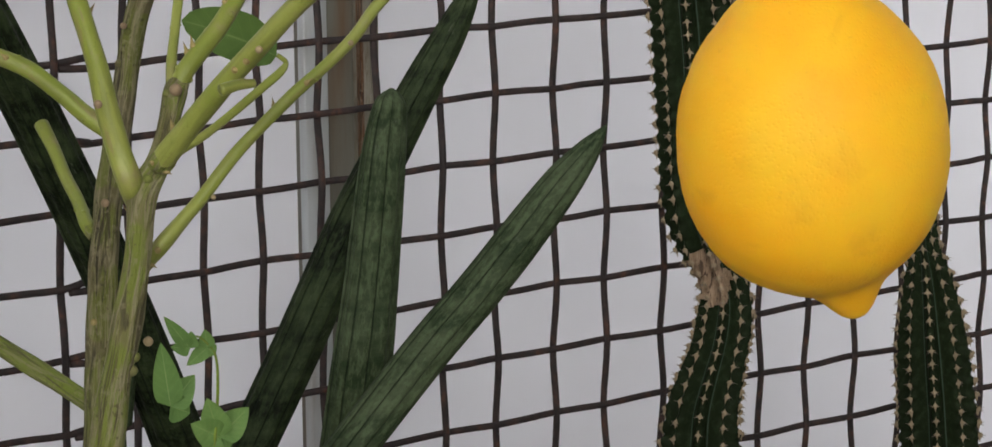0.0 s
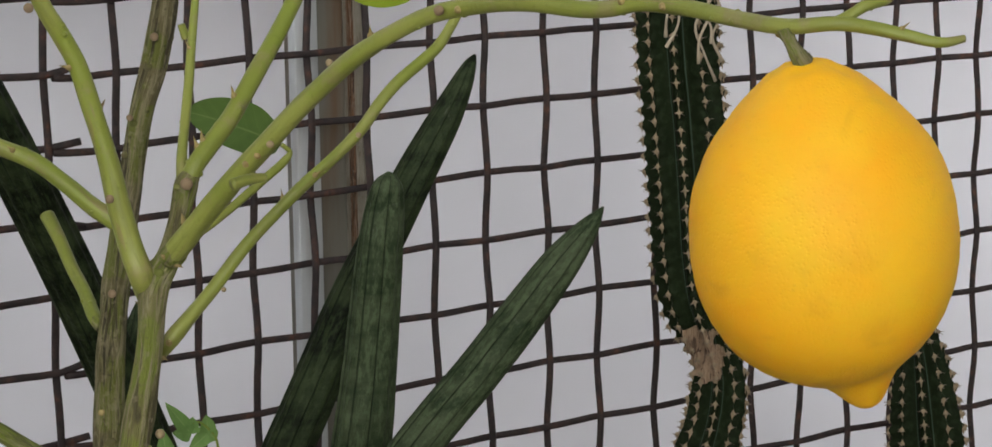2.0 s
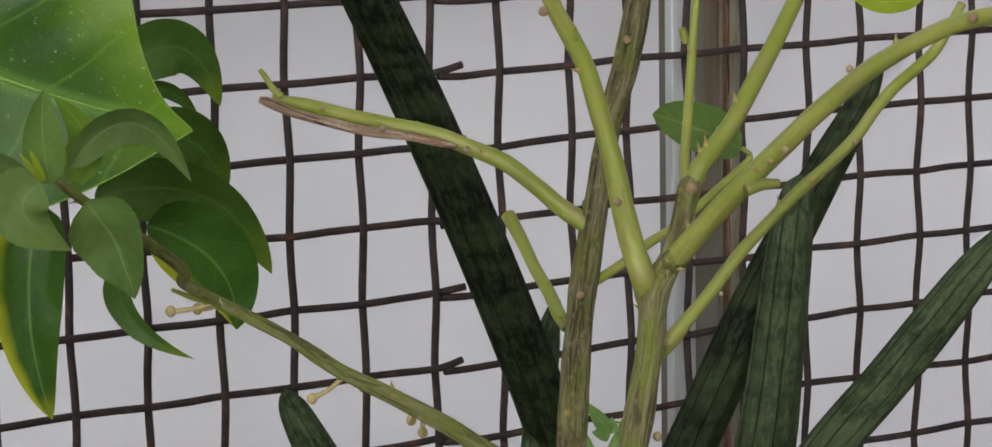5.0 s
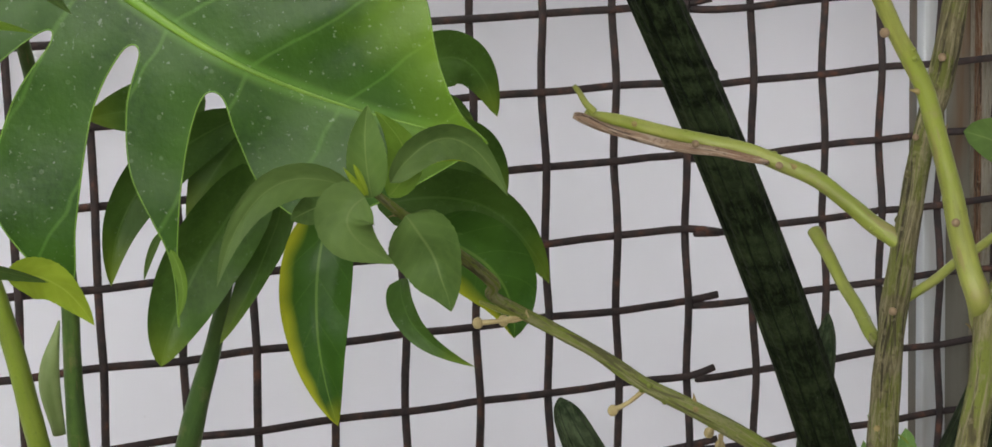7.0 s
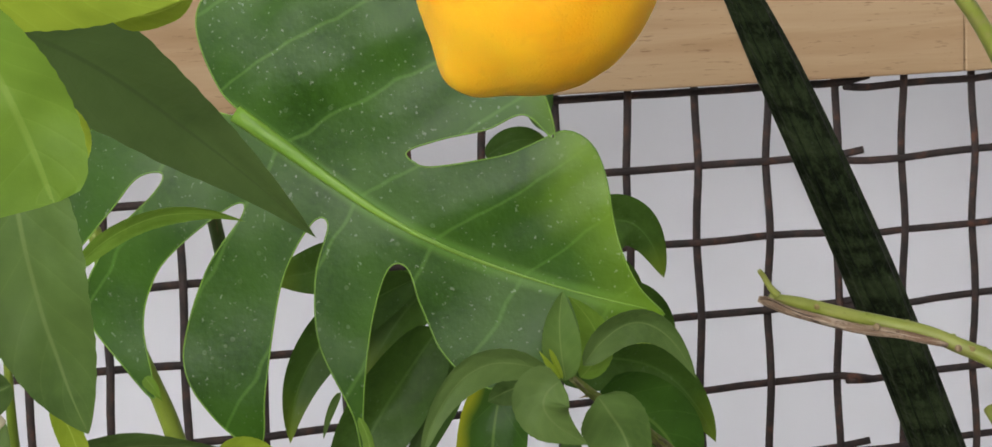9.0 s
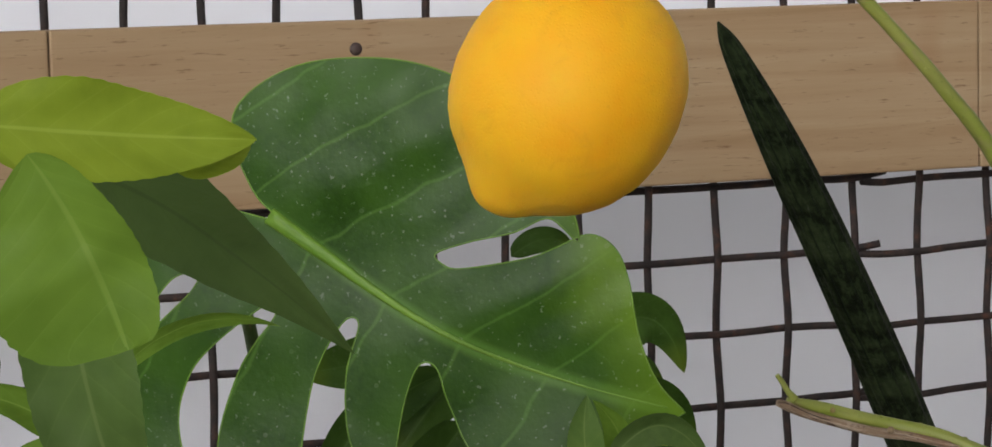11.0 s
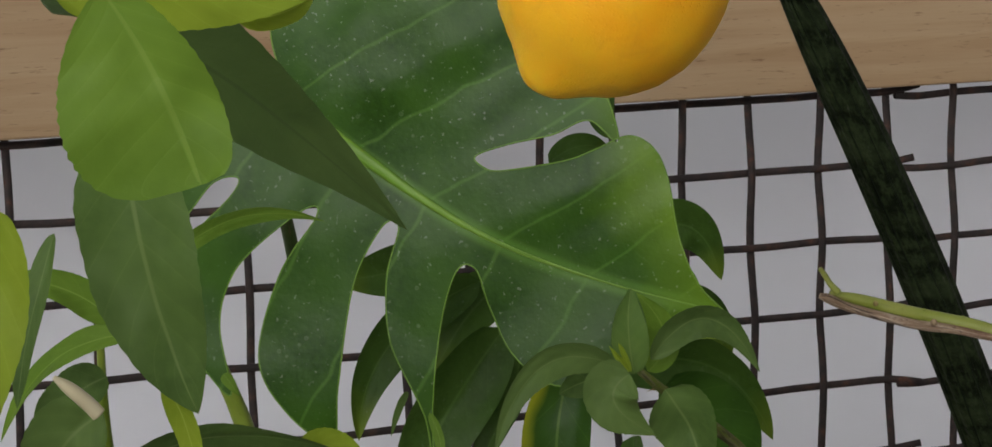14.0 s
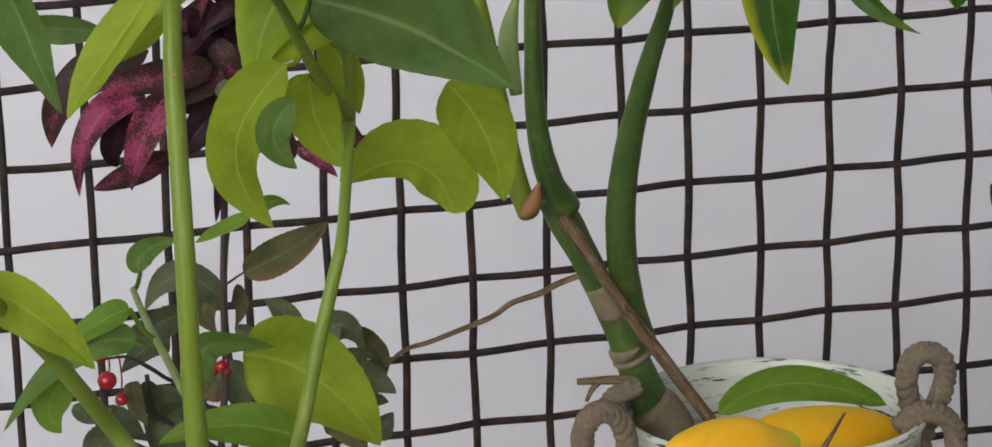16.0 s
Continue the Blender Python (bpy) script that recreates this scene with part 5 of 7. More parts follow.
# the lobes of the leaves behind it
for mat, pts, w, turn, shp, halves in (
        (MONSTERA_EDGE, [(-0.4016, -0.4000, 0.6049), (-0.4113, -0.4050, 0.5561), (-0.4041, -0.4100, 0.5055)], 0.0337, 0, (0.38, 0.825), (1, 1)),
        (MONSTERA_SHADED, [(-0.4080, -0.3300, 0.6182), (-0.4467, -0.3300, 0.5670), (-0.4635, -0.3270, 0.5241)], 0.0377, -14, (0.4, 0.775), (1, 1)),
        (MONSTERA_SHADED, [(-0.3960, -0.3250, 0.6076), (-0.4074, -0.3250, 0.5745), (-0.4323, -0.3230, 0.5307)], 0.0214, 20, (0.4, 0.85), (1, 1)),
        (MONSTERA_SHADED, [(-0.4090, -0.3000, 0.6394), (-0.4610, -0.3000, 0.6091), (-0.4790, -0.3000, 0.5609)], 0.0264, -12, (0.45, 0.85), (1, 1)),
        (MONSTERA_SHADED, [(-0.4237, -0.2900, 0.6483), (-0.4538, -0.2900, 0.6464), (-0.4850, -0.2900, 0.6433)], 0.0291, 0, (0.4, 0.75), (1, 1)),
        (MONSTERA_SHADED, [(-0.3973, -0.3000, 0.6353), (-0.4163, -0.3000, 0.6223), (-0.4393, -0.3000, 0.5889)], 0.0302, 8, (0.5, 0.85), (1, 1)),
        (MONSTERA_SHADED, [(-0.3846, -0.3400, 0.7036), (-0.3664, -0.3400, 0.7113), (-0.3504, -0.3400, 0.7066)], 0.0137, 0, (0.5, 0.8), (1, 1)),
        (MONSTERA_SHADED, [(-0.3577, -0.3600, 0.7416), (-0.3634, -0.3600, 0.7282), (-0.3558, -0.3600, 0.7152)], 0.0141, 10, (0.5, 0.9), (1, 1)),
        (CITRUS_PALE, [(-0.4615, -0.3300, 0.5903), (-0.4671, -0.3300, 0.5805), (-0.4711, -0.3300, 0.5680)], 0.0040, 0, (0.4, 0.8), (1, 1)),
        (CITRUS_MID, [(-0.5093, -0.5000, 0.6132), (-0.5062, -0.5050, 0.5983), (-0.5093, -0.5050, 0.5847)], 0.0048, 10, (0.4, 0.8), (1, 1)),
        (CITRUS_MID, [(-0.5960, -0.4750, 0.6347), (-0.5929, -0.4770, 0.6300), (-0.5894, -0.4770, 0.6243)], 0.0053, 0, (0.4, 1.05), (1, 1)),
        (MONSTERA_SHADED, [(-0.3262, -0.3200, 0.6560), (-0.2980, -0.3230, 0.6625), (-0.2801, -0.3230, 0.6326)], 0.0290, 8, (0.22, 0.75), (1, 1)),
        (MONSTERA_SHADED, [(-0.3190, -0.3200, 0.6447), (-0.3018, -0.3200, 0.6397), (-0.2898, -0.3200, 0.6244)], 0.0082, 8, (0.4, 0.95), (1, 1)),
        (MONSTERA_SHADED, [(-0.3421, -0.3500, 0.6164), (-0.3085, -0.3500, 0.6207), (-0.2898, -0.3500, 0.5920)], 0.0310, 5, (0.4, 0.8), (1, 1)),
        (MONSTERA_SHADED, [(-0.3613, -0.3600, 0.5987), (-0.3096, -0.3700, 0.5953), (-0.2772, -0.3750, 0.5548)], 0.0319, 14, (0.35, 0.8), (1, 1)),
        (MONSTERA_EDGE, [(-0.3394, -0.3700, 0.5845), (-0.3063, -0.3750, 0.5626), (-0.2969, -0.3750, 0.5292)], 0.0399, -8, (0.4, 0.81), (1, 1)),
        (MONSTERA_SHADED, [(-0.3583, -0.3800, 0.5659), (-0.3590, -0.4000, 0.5447), (-0.3333, -0.4110, 0.5257)], 0.0146, 25, (0.35, 1.05), (1, 1))):
    leaf(monstera, mat, pts, w, turn=turn, shape=shp, sides=halves, cup=0.18, rows=24, wave=0.06)
# stalks and stem
for mat, pts, radii in (
        (DEEPSTEM, [(-0.4639, -0.2350, 0.4073), (-0.4761, -0.2450, 0.4269), (-0.4876, -0.2600, 0.4628), (-0.4948, -0.2800, 0.5125), (-0.5004, -0.3000, 0.5685), (-0.5102, -0.3200, 0.6223), (-0.5398, -0.3800, 0.7032), (-0.5665, -0.4250, 0.7468)], [0.0085, 0.0073, 0.0058, 0.0047, 0.0043, 0.0038, 0.0033, 0.0029]),
        (STEMGREEN, [(-0.4873, -0.2400, 0.4081), (-0.4973, -0.2500, 0.4314), (-0.5116, -0.2650, 0.4836), (-0.5246, -0.2800, 0.5321), (-0.5380, -0.2900, 0.5748), (-0.5519, -0.3000, 0.6066), (-0.5714, -0.3200, 0.6452), (-0.5838, -0.3400, 0.6817)], [0.0063, 0.0062, 0.0058, 0.0053, 0.0049, 0.0045, 0.0041, 0.0034]),
        (DEEPSTEM, [(-0.4191, -0.2350, 0.3251), (-0.4288, -0.2400, 0.3501), (-0.4365, -0.2500, 0.3796), (-0.4399, -0.2600, 0.4152), (-0.4386, -0.2700, 0.4496), (-0.4335, -0.2850, 0.4908), (-0.4274, -0.3000, 0.5274), (-0.4231, -0.3100, 0.5590), (-0.4232, -0.3200, 0.5871)], [0.0072, 0.0082, 0.0085, 0.0080, 0.0072, 0.0058, 0.0043, 0.0033, 0.0026]),
        (DEEPSTEM, [(-0.4720, -0.2300, 0.4116), (-0.4634, -0.2300, 0.3987), (-0.4530, -0.2300, 0.3786), (-0.4425, -0.2300, 0.3560), (-0.4334, -0.2300, 0.3356), (-0.4257, -0.2300, 0.3159), (-0.4186, -0.2300, 0.2980), (-0.4100, -0.2300, 0.2778), (-0.3998, -0.2300, 0.2514), (-0.3903, -0.2300, 0.2229)], [0.0070, 0.0095, 0.0085, 0.0086, 0.0090, 0.0097, 0.0109, 0.0124, 0.0154, 0.0166]),
        (BROWNROOT, [(-0.4712, -0.2500, 0.4066), (-0.4597, -0.2550, 0.3887), (-0.4464, -0.2550, 0.3662), (-0.4326, -0.2550, 0.3452), (-0.4171, -0.2550, 0.3231), (-0.4029, -0.2550, 0.3027), (-0.3870, -0.2550, 0.2804), (-0.3801, -0.2550, 0.2689)], [0.0035, 0.0038, 0.0035, 0.0037, 0.0039, 0.0036, 0.0036, 0.0032]),
        (BROWNROOT, [(-0.4517, -0.2300, 0.3667), (-0.4668, -0.2300, 0.3627), (-0.4792, -0.2300, 0.3578), (-0.4948, -0.2300, 0.3543), (-0.5068, -0.2300, 0.3475), (-0.5246, -0.2300, 0.3421), (-0.5431, -0.2300, 0.3369), (-0.5577, -0.2300, 0.3338), (-0.5696, -0.2300, 0.3252)], [0.0018, 0.0018, 0.0018, 0.0016, 0.0016, 0.0015, 0.0014, 0.0013, 0.0011]),
        (BROWNROOT, [(-0.4313, -0.2500, 0.3076), (-0.4482, -0.2500, 0.3092), (-0.4639, -0.2500, 0.3103)], [0.0028, 0.0025, 0.0018]),
        (BROWNROOT, [(-0.4508, -0.2500, 0.3088), (-0.4554, -0.2500, 0.3048), (-0.4589, -0.2500, 0.2981)], [0.0018, 0.0016, 0.0011])):
    bm = tube(pts, radii, sides=14, steps=6, lumps=0.06)
    part("aerial_root" if mat is BROWNROOT else "stem", bm, mat, monstera)
for pts, radii, mat in (([(-0.4944, -0.2520, 0.4087), (-0.4884, -0.2520, 0.4160), (-0.4845, -0.2520, 0.4270)], [0.0021, 0.0048, 0.0010], BUDBROWN), ([(-0.4435, -0.2330, 0.3606), (-0.4391, -0.2330, 0.3520), (-0.4343, -0.2330, 0.3422)], [0.0093, 0.0100, 0.0093], JOINT), ([(-0.4159, -0.2360, 0.2862), (-0.4106, -0.2360, 0.2798), (-0.4046, -0.2360, 0.2657)], [0.0137, 0.0149, 0.0156], JOINT), ([(-0.4290, -0.2310, 0.3218), (-0.4283, -0.2310, 0.3199), (-0.4271, -0.2310, 0.3179)], [0.0101, 0.0108, 0.0101], JOINT), ([(-0.4256, -0.2310, 0.3154), (-0.4249, -0.2310, 0.3138), (-0.4242, -0.2310, 0.3122)], [0.0104, 0.0112, 0.0105], JOINT)):
    part("sheath", tube(pts, radii, sides=12, lumps=0.3), mat, monstera, "dry papery sheath")
part("sheath", tube([(-0.4956, -0.2500, 0.4773), (-0.4995, -0.2500, 0.5074), (-0.4928, -0.2500, 0.5363)], [0.0034, 0.0055, 0.0005], sides=14, flat=0.8), SHEATH, monstera, "pale young leaf sheath")

# the pot with rope handles
RIM = 0.0859
pot = thing("plant_pot", (POT.x, POT.y, 0.0), "white chipped painted pot with jute rope handles", "pot")
bm = bmesh.new()
profile = ((0.70, 0.0), (0.74, 0.004), (0.97, POT.z - 0.008), (1.0, POT.z - 0.004), (1.015, POT.z), (1.0, POT.z + 0.003), (0.985, POT.z), (0.95, POT.z - 0.03), (0.93, POT.z - 0.05))
rings = []
for r, z in profile:
    rings.append([bm.verts.new((POT.x + RIM * r * math.cos(6.28319 * j / 64), POT.y + RIM * r * math.sin(6.28319 * j / 64), z)) for j in range(64)])
for a, b in zip(rings, rings[1:]):
    for j in range(64):
        bm.faces.new((a[j], a[(j + 1) % 64], b[(j + 1) % 64], b[j]))
bm.faces.new(rings[0][::-1])
part("body", bm, ENAMEL, pot)
bm = bmesh.new()
bmesh.ops.create_circle(bm, cap_ends=True, segments=48, radius=RIM * 0.94, matrix=Matrix.Translation((POT.x, POT.y, POT.z - 0.035)))
bmesh.ops.subdivide_edges(bm, edges=bm.edges, cuts=1)
part("soil", bm, SOIL, pot)


def rope_loop(points, radius):
    """Three twisted strands along a line."""
    line = spline(points, 10)
    for strand in range(3):
        pts = []
        for k, p in enumerate(line):
            a = 0.55 * k + 2.0944 * strand
            pts.append(Vector(p) + radius * 0.5 * Vector((math.cos(a), 0.6 * math.sin(a), 0.8 * math.sin(a))))
        part("rope_strand", tube(pts, radius * 0.62, sides=8, steps=2, lumps=0.2, seed=strand), ROPE, pot)


rope_loop([(-0.2829, -0.3000, 0.2583), (-0.2808, -0.3000, 0.2751), (-0.2842, -0.3000, 0.2905), (-0.2867, -0.3000, 0.3058), (-0.2838, -0.3000, 0.3166), (-0.2754, -0.3000, 0.3209), (-0.2652, -0.3000, 0.3160), (-0.2626, -0.3000, 0.3048), (-0.2663, -0.3000, 0.2921), (-0.2731, -0.3000, 0.2798), (-0.2771, -0.3000, 0.2633)], 0.0061)
rope_loop([(-0.2985, -0.3200, 0.2868), (-0.2890, -0.3200, 0.2931), (-0.2775, -0.3200, 0.2917), (-0.2673, -0.3200, 0.2830), (-0.2646, -0.3200, 0.2677)], 0.0061)
rope_loop([(-0.4522, -0.3000, 0.2848), (-0.4549, -0.3000, 0.2997), (-0.4627, -0.3000, 0.3080), (-0.4714, -0.3000, 0.3080), (-0.4770, -0.3000, 0.2996), (-0.4783, -0.3000, 0.2860)], 0.0061)
rope_loop([(-0.4519, -0.2600, 0.2945), (-0.4461, -0.2600, 0.3020), (-0.4386, -0.2600, 0.3048), (-0.4334, -0.2600, 0.3064)], 0.0054)
lemon((-0.3728, -0.2850, 0.2779), (-0.2736, -0.2800, 0.2638), (-0.3238, -0.2800, 0.2686), 0.0465, 0.0193, "orange-yellow lemon lying in the white pot")
lemon((-0.5489, -0.6300, 0.4056), (-0.4827, -0.6100, 0.3975), (-0.5173, -0.6200, 0.3999), 0.0258, 0.0150, "yellow lemon with a greenish end hanging before the pot", nipple=18, peel=LEMON_TURNING)
part("dry_stick", tube([(-0.3675, -0.3700, 0.2976), (-0.3618, -0.3700, 0.3065), (-0.3546, -0.3700, 0.3172)], [0.0017, 0.0013, 0.0008], sides=7, lumps=0.3), BROWNROOT, pot, "thin dry brown stick")
leaf(monstera, CITRUS_MID, [(-0.4109, -0.3300, 0.3102), (-0.3689, -0.3300, 0.3227), (-0.3121, -0.3300, 0.3035)], 0.0198, turn=-10, label="fallen oval leaf", shape=(0.5, 0.6))


# ---------------- the young lemon tree with broad leaves ----------------
young = thing("lemon_tree", (-0.780, -0.900, 0.0), "young lemon tree with bright green stems and broad leaves coloured backlit lime", "tree", "lemon trees")
branch(young, STEMGREEN, [(-0.7800, -0.9000, -0.0100), (-0.7820, -0.9000, 0.2500), (-0.7852, -0.9000, 0.4938), (-0.7864, -0.9000, 0.5308), (-0.7870, -0.9000, 0.5597), (-0.7868, -0.9000, 0.5870), (-0.7861, -0.8950, 0.6125), (-0.7855, -0.8900, 0.6380), (-0.7845, -0.8900, 0.6589), (-0.7860, -0.9000, 0.6910), (-0.7925, -0.9300, 0.7296), (-0.8011, -0.9700, 0.7588), (-0.8080, -1.0000, 0.7815)], [0.0042, 0.0038, 0.0034, 0.0032, 0.0030, 0.0028, 0.0027, 0.0026, 0.0024, 0.0022, 0.0019, 0.0015, 0.0011], knobs=10, seed=21, name="stem", label="bright green stem with pale nodes")
branch(young, STEMGREEN, [(-0.7822, -0.9000, 0.2700), (-0.7740, -0.8500, 0.3700), (-0.7458, -0.7800, 0.4510), (-0.7212, -0.7200, 0.4621), (-0.7107, -0.7100, 0.4923), (-0.7027, -0.7050, 0.5160), (-0.6974, -0.7000, 0.5306), (-0.6884, -0.6700, 0.5413), (-0.6801, -0.6450, 0.5617), (-0.6812, -0.6500, 0.5869), (-0.6868, -0.6600, 0.6244), (-0.6915, -0.6700, 0.6581), (-0.6941, -0.6800, 0.6882), (-0.6947, -0.6800, 0.7003)], [0.0026, 0.0026, 0.0027, 0.0027, 0.0026, 0.0025, 0.0023, 0.0022, 0.0024, 0.0020, 0.0021, 0.0018, 0.0014, 0.0011], knobs=12, seed=22, name="stem")
branch(young, STEMGREEN, [(-0.7869, -0.8800, 0.4962), (-0.8007, -0.8600, 0.5192), (-0.8137, -0.8700, 0.5406), (-0.8246, -0.8800, 0.5582), (-0.8378, -0.9000, 0.5767), (-0.8518, -0.9200, 0.5938)], [0.0029, 0.0028, 0.0026, 0.0025, 0.0022, 0.0020], knobs=5, seed=23)
branch(young, STEMGREEN, [(-0.6802, -0.6450, 0.5629), (-0.6989, -0.6700, 0.5891), (-0.7161, -0.7000, 0.6178), (-0.7306, -0.7300, 0.6330), (-0.7433, -0.7500, 0.6521)], [0.0024, 0.0022, 0.0019, 0.0015, 0.0010], knobs=4, seed=24)
branch(young, STEMGREEN, [(-0.7859, -0.8800, 0.5401), (-0.7779, -0.8000, 0.5249), (-0.7690, -0.7000, 0.5083), (-0.7632, -0.6300, 0.5001)], [0.0013, 0.0013, 0.0013, 0.0012], knobs=6, seed=25)
branch(young, STEMGREEN, [(-0.7837, -0.9000, 0.6976), (-0.7674, -0.8500, 0.6830), (-0.7492, -0.7800, 0.6642), (-0.7395, -0.7400, 0.6498)], [0.0023, 0.0021, 0.0017, 0.0012], knobs=3, seed=27, label="thin green side branch")
branch(young, STEMGREEN, [(-0.754, -0.820, 0.490), (-0.726, -0.788, 0.457), (-0.674, -0.757, 0.422), (-0.606, -0.725, 0.400), (-0.543, -0.693, 0.395), (-0.547, -0.650, 0.408), (-0.5480, -0.632, 0.4062), (-0.5330, -0.6255, 0.4025)], [0.0022, 0.0022, 0.002, 0.002, 0.0018, 0.0016, 0.0016, 0.0014], knobs=4, seed=26, label="low green branch bearing a lemon")
